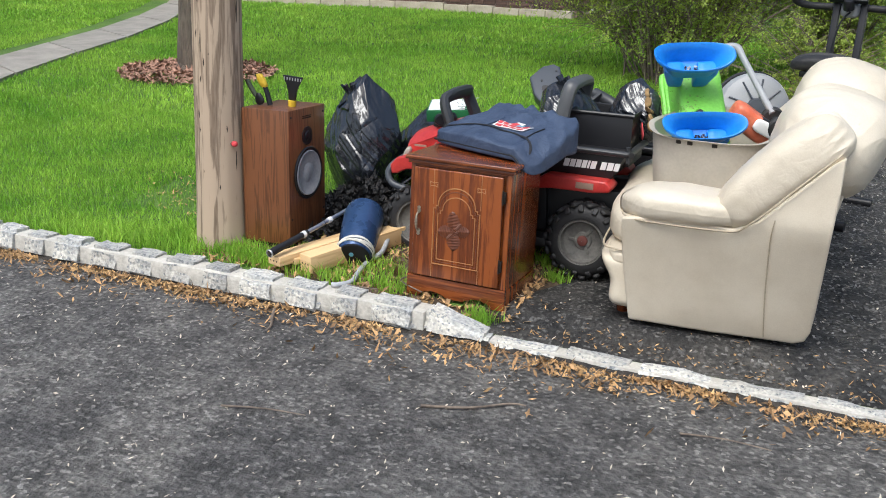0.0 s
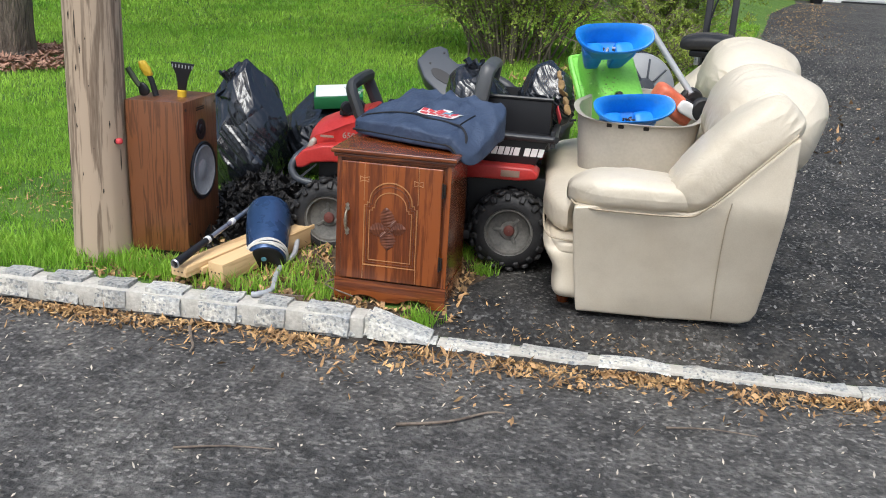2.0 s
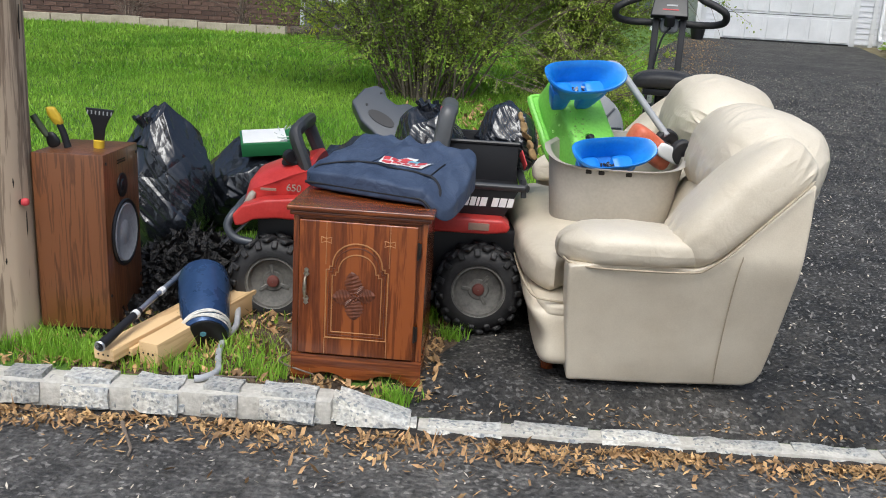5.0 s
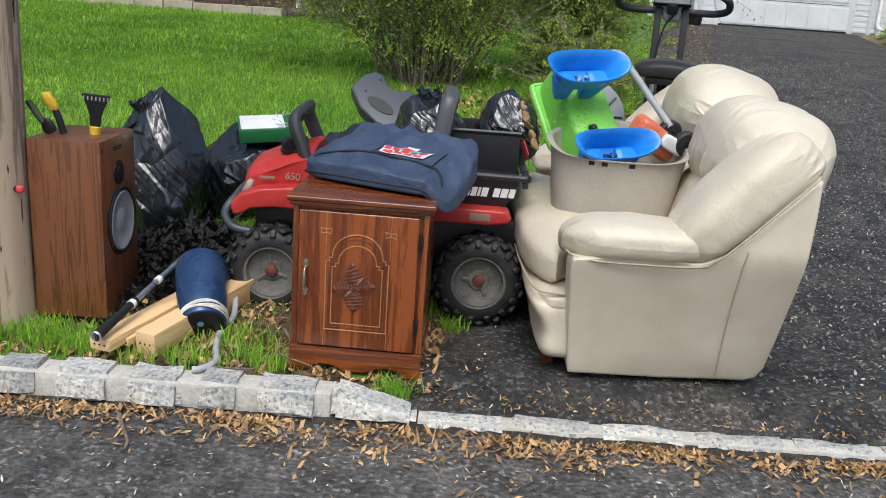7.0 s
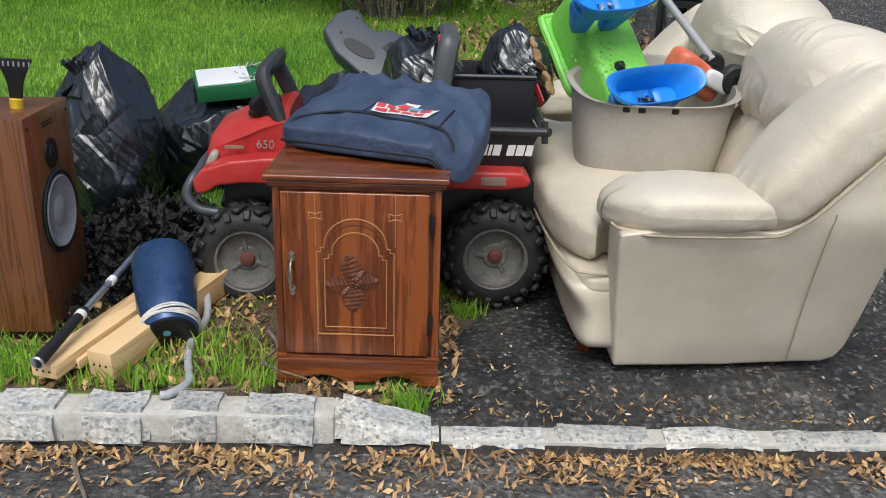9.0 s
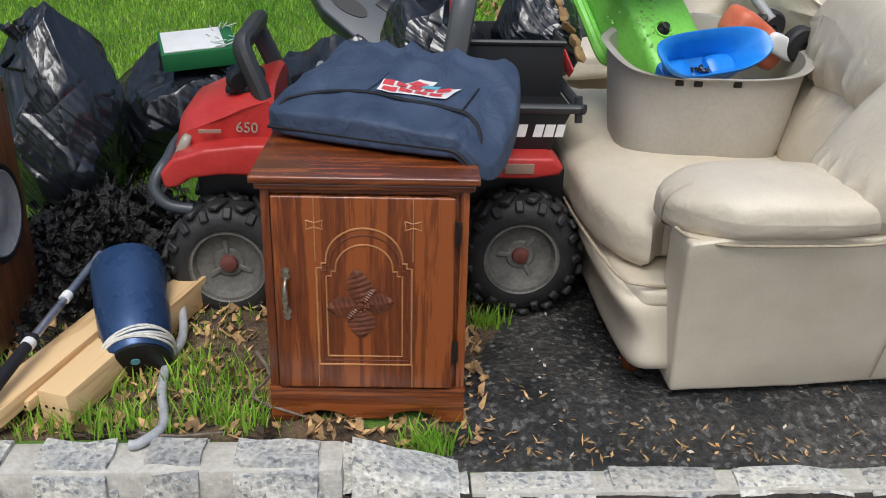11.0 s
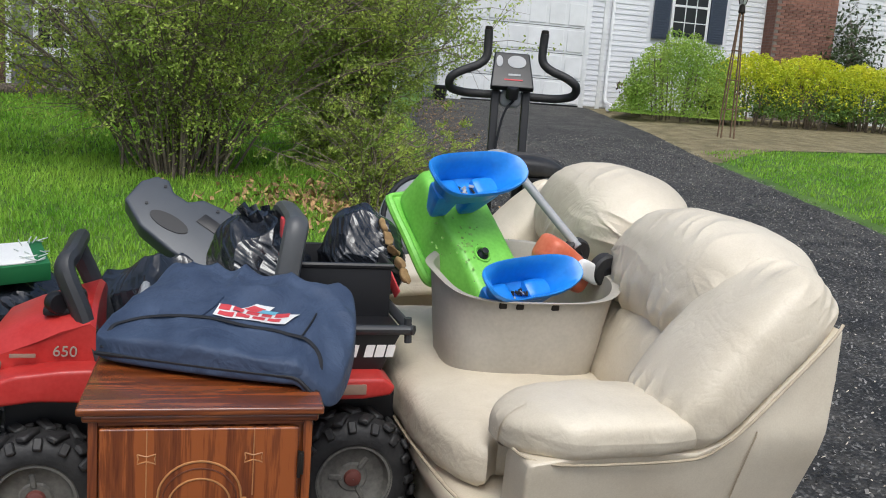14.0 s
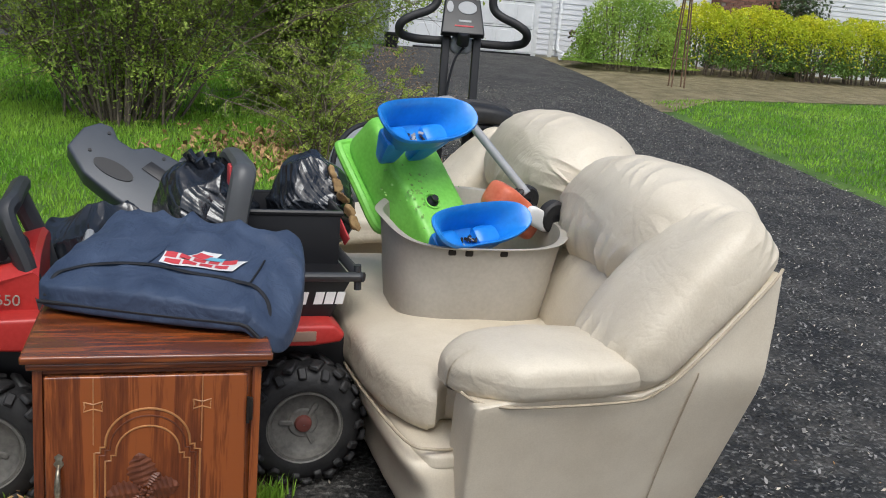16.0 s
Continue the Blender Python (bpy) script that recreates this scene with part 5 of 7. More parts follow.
# ---- folded barbecue cover on the cabinet ----
def bbq_cover():
    t = thing("barbecue_cover", "folded navy canvas barbecue cover with red and white print", "cover", 0, 0, 0)

    def surf(s, q, w):
        k = (q + 1) / 2
        u = (-0.209 + 0.280 * s) * (1 - k) + (-0.055 + 0.235 * s) * k
        v = (0.335 - 0.125 * s) * (1 - k) + (0.775 - 0.110 * s) * k
        v -= 0.02 * math.cos(s * 1.5) * (1 - k)
        u += 0.035 * max(0, s) ** 2 * (1 - (2 * k - 1) ** 2)
        zb = 0.632
        th = 0.074 + 0.108 * k ** 1.1 - 0.015 * abs(s) ** 3
        z = zb + (w + 1) / 2 * th
        if s > 0.72 and q < 0.2:
            z -= (s - 0.72) * 0.30 * (0.2 - q) / 1.2
        p = Vector((u * 5, v * 5, 1))
        z -= 0.030 * k ** 3 * max(0, 0.5 + 0.5 * s)
        z += 0.014 * (1 - abs(noise.noise(Vector((u * 7 + v * 9, v * 2, 5))) * 2.6)) * smooth01(0.55, 0.95, k) * (w > 0)
        z += 0.010 * noise.noise(p * 1.3) * (w > 0) + 0.016 * (w > 0.2) * (1 - abs(noise.noise(Vector((u * 11, v * 5, 2))) * 2.4)) * (0.25 + k)
        return (u, v, z)

    part("canvas", cushion((2, 2, 2), 7.5, 60, lambda q: surf(q.x, q.y, q.z)), M["navy"], t)

    def top(s, q, up=0.003):
        u, v, z = surf(s, q, 1.0)
        return (u, v, z + up)

    def onrim(s, q, up=0.0):  # follows the rounded front edge
        e = 7.5
        m = (abs(s) ** e + abs(q) ** e) ** (1 / e)
        w = max(0.0, 1 - min(1, m) ** e) ** (1 / e)
        u, v, z = surf(s, q, w)
        return (u, v, z + 0.003 + up)
    path = [(-0.86, -0.95), (-0.84, -0.80), (-0.78, -0.62), (-0.66, -0.50), (-0.40, -0.47), (-0.10, -0.46), (0.20, -0.50), (0.42, -0.54), (0.56, -0.58), (0.72, -0.62), (0.84, -0.72), (0.87, -0.95)]
    part("binding", tube([onrim(a, b) for a, b in path], 0.006, 8, 6, flat=0.5), M["tape"], t, "black binding tape")
    part("hem", tube([surf(a, -0.985, -0.25) for a in np.linspace(-0.9, 0.9, 12)], 0.005, 8, 3), M["tape"], t)
    part("pocket_seam", tube([top(0.66, -0.56), top(0.69, -0.32), top(0.70, -0.06)], 0.0028, 6, 4), M["tape"], t)
    part("pocket_seam", tube([top(-0.20, -0.44), top(-0.15, -0.2), top(-0.12, 0.0)], 0.0022, 6, 4), M["navy"], t)

    # the maker's mark as plain colour shapes
    def patch(pts, mtl, up, name, n=5):
        pts = [(0.24 + (a - 0.17) * 1.05, (b - 0.1) * 1.3 - 0.21) for a, b in pts]
        bm = bmesh.new()
        (a, b, c, d) = pts
        grid = []
        for i in range(n + 1):
            row = []
            for j in range(n + 1):
                x, y = i / n, j / n
                s = (a[0] * (1 - x) + b[0] * x) * (1 - y) + (d[0] * (1 - x) + c[0] * x) * y
                q = (a[1] * (1 - x) + b[1] * x) * (1 - y) + (d[1] * (1 - x) + c[1] * x) * y
                row.append(bm.verts.new(top(s, q, up)))
            grid.append(row)
        for i in range(n):
            for j in range(n):
                bm.faces.new((grid[i][j], grid[i + 1][j], grid[i + 1][j + 1], grid[i][j + 1]))
        part(name, bm, M[mtl], t)
    patch([(-0.165, -0.035), (0.42, -0.055), (0.50, 0.125), (-0.165, 0.14)], "print", 0.005, "print_ground")
    patch([(0.02, 0.13), (0.20, 0.10), (0.28, 0.24), (0.12, 0.27)], "print", 0.005, "print_ground")
    x = -0.15
    for wd, up0 in ((0.10, 0.0), (0.085, 0.0), (0.10, 0.0), (0.08, 0), (0.11, 0)):
        patch([(x, 0.06), (x + wd, 0.055), (x + wd, 0.125), (x, 0.13)], "redprint", 0.0065, "print_block", 2)
        x += wd + 0.025
    x = -0.13
    for wd in (0.13, 0.11, 0.10, 0.10):
        patch([(x, -0.02), (x + wd, -0.028), (x + wd, 0.035), (x, 0.04)], "redprint", 0.0065, "print_block", 2)
        x += wd + 0.022
    patch([(0.05, 0.145), (0.18, 0.125), (0.22, 0.2), (0.11, 0.235)], "redprint", 0.0065, "print_block", 2)
    patch([(0.16, 0.12), (0.31, 0.10), (0.33, 0.15), (0.2, 0.18)], "blueprint", 0.008, "print_block", 2)


bbq_cover()


# ---- rubbish bags ----
def rubbish_bag(u, v, z, size, seed, label, e=2.6, neck=None, wr=0.05, rz=0):
    t = thing("rubbish_bag", label, "rubbish bag", u, v, z, rz, group="black rubbish bags")

    def fold(p):
        return 1 - abs(noise.noise(p)) * 2.4

    rp = random.Random(seed * 11)
    planes = []
    for k in range(26):
        nn = Vector((rp.gauss(0, 1), rp.gauss(0, 1), rp.gauss(0, 0.7))).normalized()
        reach = sum(abs(c * d / 2) ** 2 for c, d in zip(nn, size)) ** 0.5
        planes.append((nn, reach * rp.uniform(0.74, 0.98)))

    def form(q):
        x, y, z = q
        q = Vector(q)
        for nn, d in planes:  # taut flat facets between creases
            over = nn.dot(q) - d
            if over > 0:
                q = q - nn * over * 0.92
        return pucker(q)

    def pucker(q):
        x, y, zz = q
        h = size[2] / 2
        s = zz / h
        a = math.atan2(y, x)
        k = 1 + 0.14 * max(0, -s) - 0.30 * max(0, s) ** 1.5
        p = Vector((math.cos(a) * 1.3, math.sin(a) * 1.3, s * 0.6 + seed * 5))
        ra = math.cos(a + 1.5 * s), math.sin(a + 1.5 * s)
        r = 1 + 0.05 * fold(p * 1.1) * (0.6 + 0.4 * s) + 0.028 * fold(Vector((ra[0] * 3.0, ra[1] * 3.0, s * 0.45 + seed))) + 0.016 * fold(Vector((ra[0] * 6.5 + s, ra[1] * 6.5, s * 0.9 + seed))) + 0.022 * fold(Vector((x * 9 + zz * 8, y * 9, zz * 5 + seed * 2)))
        return (x * k * r, y * k * r, zz + 0.03 * fold(Vector((x * 6, y * 6, seed))) * smooth01(0.2, 0.8, s))
    part("bag_body", cushion(size, e, 72, form, 0, 1, seed, Matrix.Translation((0, 0, size[2] / 2))), M["bag"], t)
    if neck:
        rng = random.Random(seed)
        for k in range(7):  # gathered folds at the mouth
            a = k / 7 * 6.28
            p = Vector((neck[0], neck[1], neck[2]))
            part("gathered_fold", tube([p + Vector((0.09 * math.cos(a), 0.09 * math.sin(a), -0.07)), p + Vector((0.03 * math.cos(a), 0.03 * math.sin(a), -0.01)), p + Vector((0.05 * math.cos(a) - 0.03, 0.04 * math.sin(a), 0.045 + rng.uniform(0, 0.03)))], [0.028, 0.014, 0.02], 7, 4, flat=0.4), M["bag"], t)
    return t


rubbish_bag(-1.30, 1.40, 0.08, (0.50, 0.48, 0.70), 1, "full shiny black rubbish bag with folded neck on the grass", 2.4, (-0.06, -0.06, 0.60))
rubbish_bag(-0.92, 1.76, 0.08, (0.72, 0.54, 0.54), 2, "squat black rubbish bag under a green carton", 4.0)
rubbish_bag(-0.02, 1.17, 0.58, (0.36, 0.34, 0.29), 3, "crumpled black rubbish bag in the buggy's cargo bed", 2.5, (0, 0, 0.27))
rubbish_bag(0.30, 1.24, 0.60, (0.30, 0.26, 0.30), 4, "loose open black rubbish bag beside the buggy", 2.6)
rubbish_bag(-0.36, 1.30, 0.30, (0.40, 0.36, 0.42), 5, "crumpled black rubbish bag behind the buggy seat", 2.6)


def carton():
    t = thing("carton", "green and white printed carton wrapped in torn film", "box", -0.87, 1.66, 0.572, 16, 10, -4)
    part("carton_body", box(-0.135, 0.135, -0.11, 0.11, 0, 0.066, 0.004), M["green"], t)
    part("paper_top", box(-0.125, 0.09, -0.10, 0.10, 0.0665, 0.072, 0.003), M["print"], t, "white paper sheet on top")
    rng = random.Random(3)
    for k in range(16):
        a = Vector((rng.uniform(0.02, 0.135), rng.uniform(-0.105, 0.10), 0.073))
        part("film_crease", tube([a, a + Vector((rng.uniform(-.05, .05), rng.uniform(-.05, .05), 0.006))], 0.0022, 5), M["film"], t)


carton()


def grey_shell():
    """A moulded toy dashboard lying tilted on the heap."""
    t = thing("plastic_shell", "dark grey moulded plastic toy panel tipped on the heap", "plastic panel", -0.28, 1.93, 0.55, -24, 0, 24)
    out = [(-0.30, -0.05), (-0.305, 0.06), (-0.27, 0.12), (-0.22, 0.13), (-0.17, 0.09), (-0.10, 0.085), (-0.06, 0.13), (0.03, 0.14), (0.16, 0.14), (0.27, 0.10), (0.28, -0.10), (0.12, -0.16), (-0.02, -0.15), (-0.18, -0.12)]
    m = Euler((radians(38), 0, 0)).to_matrix().to_4x4()
    sh = part("shell", slab(out, -0.035, 0.05, 0.014, m @ Matrix.Translation((0, 0.1, 0.1)), seg=3), M["grey"], t)
    bm = slab([(x * 0.42 - 0.10, y * 0.17 - 0.045) for x, y in [(math.cos(a) * 0.2, math.sin(a) * 0.2) for a in np.linspace(0, 6.28, 20)[:-1]]], 0.0505, 0.054, 0, m @ Matrix.Translation((0, 0.1, 0.1)))
    part("slot", bm, M["black"], sh)
    part("slot", slab([(-0.02, 0.02), (0.08, 0.01), (0.085, 0.06), (-0.01, 0.07)], 0.0505, 0.055, 0.001, m @ Matrix.Translation((0, 0.1, 0.1))), M["black"], sh)
    part("rib", box(0.13, 0.15, -0.14, 0.13, 0.04, 0.10, 0.006, 2, None, m @ Matrix.Translation((0, 0.1, 0.1))), M["darkgrey"], sh)
    part("grip", tube([m @ Vector((0.08, 0.23, 0.14)), m @ Vector((0.2, 0.24, 0.15)), m @ Vector((0.26, 0.24, 0.14))], 0.035, 12, 4), M["darkgrey"], sh)
    for x, y in ((-0.21, 0.09), (-0.22, -0.02), (0.02, 0.11)):
        part("screw_hole", lathe([(0.007, 0), (0.007, 0.004), (0.001, 0.004)], 10, m @ Matrix.Translation((x, y + 0.1, 0.1505))), M["black"], sh)
    part("support_rib", box(-0.10, 0.15, 0.05, 0.20, -0.55, 0.10, 0.01), M["black"], t)


grey_shell()


def open_crate(name, label, u, v, z, w, d, h, mtl, rz=0, wall=0.008):
    t = thing(name, label, "bin", u, v, z, rz)
    for x0, x1, y0, y1 in ((-w, w, -d, -d + wall), (-w, w, d - wall, d), (-w, -w + wall, -d + wall, d - wall), (w - wall, w, -d + wall, d - wall)):
        part("side", box(x0, x1, y0, y1, 0, h, 0.003), M[mtl], t)
    part("floor_panel", box(-w, w, -d, d, 0, 0.008, 0), M[mtl], t)
    part("rim", tube([(-w, -d, h), (w, -d, h), (w, d, h), (-w, d, h), (-w, -d, h)], 0.010, 8), M[mtl], t)
    return t


open_crate("plastic_crate", "black plastic crate standing in the cargo bed", 0.20, 1.10, 0.53, 0.155, 0.16, 0.245, "black")


def lidded_bin():
    t = thing("storage_case", "flat black plastic case with ribbed lid beside the sofa", "case", 0.20, 1.86, 0.12, -6)
    part("case_body", box(-0.20, 0.20, -0.22, 0.22, -0.06, 0.36, 0.02, 3), M["black"], t)
    lid = part("lid", box(-0.215, 0.215, -0.235, 0.235, 0.361, 0.40, 0.015, 3), M["black"], t)
    for k in range(4):
        part("lid_rib", box(-0.19, 0.19, -0.20 + k * 0.11, -0.15 + k * 0.11, 0.4005, 0.408, 0.003), M["black"], lid)
    part("cable", tube([(-0.2, -0.1, 0.415), (-0.05, -0.06, 0.417), (0.1, -0.09, 0.416), (0.25, 0.02, 0.43)], 0.006, 8, 5), M["tape"], t)


lidded_bin()


def drum():
    t = thing("round_fan", "round grey plastic fan housing with black rim behind the sofa", "fan", 0.79, 2.25, 0.10, 12)
    m = Matrix.Translation((0, 0, 0.60)) @ Euler((radians(78), 0, radians(8))).to_matrix().to_4x4()
    part("housing", lathe([(0.205, -0.08), (0.21, -0.06), (0.21, 0.04), (0.195, 0.075), (0.15, 0.095), (0.06, 0.10), (0.002, 0.10)], 40, m), M["palegrey"], t)
    part("rim_band", tube([m @ Vector((0.216 * math.cos(a), 0.216 * math.sin(a), -0.02)) for a in np.linspace(0, 6.2832, 41)], 0.014, 8), M["tape"], t)
    part("hub", lathe([(0.06, 0.1005), (0.05, 0.12), (0.002, 0.122)], 20, m), M["grey"], t)
    for k in range(9):
        a = 6.2832 * k / 9
        part("spoke", tube([m @ Vector((0.06 * math.cos(a), 0.06 * math.sin(a), 0.108)), m @ Vector((0.17 * math.cos(a), 0.17 * math.sin(a), 0.092))], 0.006, 6), M["grey"], t)
    part("stand", box(0.18, 0.21, 0.10, 0.13, -0.05, 0.66, 0.004), M["palegrey"], t)
    part("foot", box(-0.2, 0.22, -0.08, 0.16, -0.03, 0.40, 0.02), M["grey"], t)


drum()


# ---- taupe tub on the sofa seat ----
def tub():
    t = thing("storage_tub", "taupe plastic tub with wavy rim sitting on the sofa", "tub", 0.742, 0.862, 0.482, -3)

    def ring(s, k):  # s round, k 0 foot to 1 rim
        a = s * 2 * math.pi
        ax, ay = 0.238 + 0.030 * k, 0.185 + 0.055 * k
        c, d = math.cos(a), math.sin(a)
        e = 3.2
        x = ax * math.copysign(abs(c) ** (2 / e), c)
        y = ay * math.copysign(abs(d) ** (2 / e), d)
        top = 0.275 + 0.085 * max(0, d) ** 2 - 0.012 * max(0, -d) ** 3 + 0.03 * abs(c) ** 6
        return Vector((x + 0.018 * k * (c > 0) * c, y, top * k))
    n = 72
    for name, inset, mtl in (("tub_wall", 0.0, "taupe"),):
        bm = bmesh.new()
        prof = [(0.0, 0.3), (0.0, 0.004), (0.03, 0.0), (0.25, 0.0), (0.5, 0.0), (0.54, 0.002), (0.75, 0.002), (0.97, 0.002), (0.985, -0.012), (1.0, -0.014), (1.005, -0.002), (0.99, 0.010), (0.9, 0.012), (0.5, 0.012), (0.06, 0.014), (0.05, 0.3)]
        rows = []
        for k, ins in prof:
            row = []
            for j in range(n):
                p = ring(j / n, k)
                f = 1 - ins / 0.26 if ins < 0.2 else 0.15
                row.append(bm.verts.new((p.x * f, p.y * f, p.z)))
            rows.append(row)
        for a, b in zip(rows, rows[1:]):
            for j in range(n):
                bm.faces.new((a[j], a[(j + 1) % n], b[(j + 1) % n], b[j]))
        bm.faces.new(rows[0])
        bm.faces.new(rows[-1][::-1])
        bmesh.ops.recalc_face_normals(bm, faces=bm.faces)
        part(name, bm, M[mtl], t)
    for s0 in (0.70, 0.725, 0.75):
        p = ring(s0 + 0.01, 0.94)
        part("rim_slot", box(-0.012, 0.012, -0.004, 0.004, -0.009, 0.009, 0.003, 1, None, Matrix.Translation((p.x * 0.975, p.y * 0.972 - 0.004, p.z))), M["iron"], t)
    for s0 in (0.20, 0.25, 0.30):
        p = ring(s0, 0.92)
        part("rim_slot", box(-0.016, 0.016, -0.004, 0.004, -0.008, 0.008, 0.003, 1, None, Matrix.Translation((p.x * 0.93, p.y * 0.93, p.z))), M["palegrey"], t)


tub()


# ---- green rocker toy with two blue seats, leaning in the tub ----
def rocker():
    t = new("rocker_toy")
    t.empty_display_size = 0.1
    w, d, nn = Vector((0.935, 0.351, 0.058)), Vector((-0.288, 0.651, 0.702)), Vector((0.208, -0.670, 0.707))
    m = Matrix.Identity(4)
    for i in range(3):
        m[i][0], m[i][1], m[i][2] = w[i], d[i], nn[i]
    t.matrix_world = K @ Matrix.Translation((0.655, 0.97, 0.815)) @ m
    tagged(t, "lime green rocker toy with two blue seats in the tub", "toy")
    x0, xh = -0.045, 0.026

    def hull(q):
        x, y, z = q
        k = (0.09 - z) / 0.18
        return (xh + x * (1 + 0.18 * k), 0.08 + y * (1 + 0.05 * k), z - 0.09)
    body = part("hull", cushion((0.205, 0.56, 0.18), 9, 22, hull), M["lime"], t)
    lip = [(xh + sx * 0.136, 0.08 + sy * 0.295) for sx, sy in ((-1, -0.2), (1, -0.2), (1, 1), (-1, 1))]
    ln = []
    for (ax, ay), (bx, by) in zip(lip, lip[1:] + lip[:1]):
        ln += [(ax + (bx - ax) * k, ay + (by - ay) * k, -0.185) for k in (0.08, 0.5, 0.92)]
    part("flange", tube(ln + ln[:1], 0.016, 8, 4), M["lime"], body)
    part("flange_web", box(xh - 0.131, xh + 0.131, 0.02, 0.37, -0.192, -0.172, 0.008), M["lime"], body)
    part("plug", lathe([(0.020, -0.001), (0.020, 0.004), (0.012, 0.014), (0.012, 0.022), (0.002, 0.024)], 16), M["black"], t)
    part("plug_ring", tube([(0.027 * math.cos(a), 0.027 * math.sin(a), 0.002) for a in np.linspace(0, 6.2832, 21)], 0.004, 6), M["lime"], t)
    rng = random.Random(9)
    for k in range(60):  # dirt specks round the seat foot
        p = Vector((x0 + rng.gauss(0, 0.05), 0.05 + rng.gauss(0, 0.06), 0.0))
        part("dirt_speck", lathe([(rng.uniform(0.002, 0.006), 0.0), (0.001, 0.0015)], 6, Matrix.Translation(p)), M["grime"], t)
    for yc, half in ((-0.212, 0.066), (0.175, 0.076)):
        n = 40
        bm = bmesh.new()
        rows = []
        for k, (f, z) in enumerate(((0.55, -0.10), (0.62, -0.095), (0.80, -0.03), (0.97, 0.0), (1.02, 0.0), (1.03, 0.006), (1.0, 0.012), (0.95, 0.010), (0.76, -0.02), (0.58, -0.085), (0.50, -0.088))):
            row = []
            for j in range(n):
                a = 2 * math.pi * j / n
                c, s = math.cos(a), math.sin(a)
                x = 0.180 * math.copysign(abs(c) ** 0.7, c) * (f if f > 0.9 else f * 1.0)
                y = half * math.copysign(abs(s) ** 0.8, s) * f * (1 - 0.16 * (1 - abs(c)) * (s < 0))
                dip = -0.034 * (1 - abs(c) ** 1.5) * (s < 0) * max(0, f - 0.5) * 2 + 0.016 * abs(c) ** 2 * max(0, f - 0.5) * 2
                row.append(bm.verts.new((x0 + x, yc + y, 0.20 + z + dip)))
            rows.append(row)
        for a_, b_ in zip(rows, rows[1:]):
            for j in range(n):
                bm.faces.new((a_[j], a_[(j + 1) % n], b_[(j + 1) % n], b_[j]))
        bm.faces.new(rows[0])
        bm.faces.new(rows[-1][::-1])
        bmesh.ops.recalc_face_normals(bm, faces=bm.faces)
        seat = part("seat", bm, M["blue"], t, "bright blue scoop seat")
        for s in (-1, 1):
            def leg(q):
                x, y, z = q
                k = (z + 0.07) / 0.14
                return (x * (0.75 + 0.5 * k) + x0 + s * (0.055 + 0.025 * k), y * (0.6 + 0.7 * k) + yc, z + 0.065)
            part("seat_leg", cushion((0.085, 0.06, 0.14), 6, 8, leg), M["blue"], seat)
        rng = random.Random(int(yc * 100) + 50)
        for k in range(26):  # dead leaves and grit in the scoop
            p = Vector((x0 + rng.gauss(-0.01, 0.035), yc + rng.gauss(-0.012, 0.014), 0.116 + rng.uniform(0, 0.006)))
            part("leaf_grit", box(-0.008, 0.008, -0.004, 0.004, 0, 0.003, 0, 1, None, Matrix.Translation(p) @ Euler((rng.uniform(-.5, .5), rng.uniform(-.5, .5), rng.uniform(0, 6))).to_matrix().to_4x4()), M["ash"] if k % 4 else M["palegrey"], seat, "", False)
    # dry leaf caught along the flange
    for k in range(5):
        p = Vector((x0 - 0.15, 0.05 + k * 0.05, -0.165))
        part("caught_leaf", cushion((0.035, 0.06, 0.02), 2.2, 5, lambda q: (q.x, q.y, q.z + 0.01 * noise.noise(q * 60)), 0, 1, 0, Matrix.Translation(p) @ Euler((k, k * 2, k)).to_matrix().to_4x4()), M["litter"], t)
    part("side_badge", box(x0 - 0.192, x0 - 0.186, 0.0, 0.08, -0.21, -0.17, 0.003), M["redprint"], body)


rocker()


# ---- orange toy mower with white handle ----
def toy_mower():
    t = thing("toy_mower", "orange and white toy mower with a pale handle in the tub", "toy", 0.950, 0.895, 0.815, 20, 10, 25)
    part("mower_body", cushion((0.21, 0.13, 0.11), 4, 14, lambda q: (q.x, q.y * (1 + q.x), q.z - 0.15 * q.x), 0, 1, 0, Matrix.Translation((-0.055, 0.0, -0.03))), M["orange"], t)
    part("white_cowl", cushion((0.12, 0.03, 0.06), 4, 10, None, 0, 1, 0, Matrix.Translation((0.0, -0.075, -0.01))), M["white"], t)
    part("dark_vent", box(-0.03, 0.03, -0.05, -0.01, 0.012, 0.022, 0.004), M["black"], t)
    for y in (-0.075, 0.075):
        m = Matrix.Translation((0.045, y, 0.02)) @ Euler((radians(90), 0, 0)).to_matrix().to_4x4()
        wh = part("wheel", lathe([(0.018, -0.02), (0.045, -0.02), (0.052, -0.012), (0.052, 0.012), (0.045, 0.02), (0.018, 0.02)], 24, m), M["tyre"], t)
        part("hub", lathe([(0.016, -0.022), (0.012, -0.024), (0.012, 0.024), (0.016, 0.022)], 12, m), M["black"], wh)
    inv = (K.inverted() @ t.matrix_world).inverted()
    pts = [inv @ Vector(p) for p in ((0.975, 0.955, 0.85), (0.90, 1.03, 0.945), (0.80, 1.135, 1.075), (0.772, 1.165, 1.11), (0.745, 1.175, 1.12), (0.71, 1.17, 1.115))]
    part("handle", tube(pts, [0.015, 0.015, 0.015, 0.018, 0.018, 0.016], 12, 4), M["palegrey"], t, "pale grey plastic handle")


toy_mower()


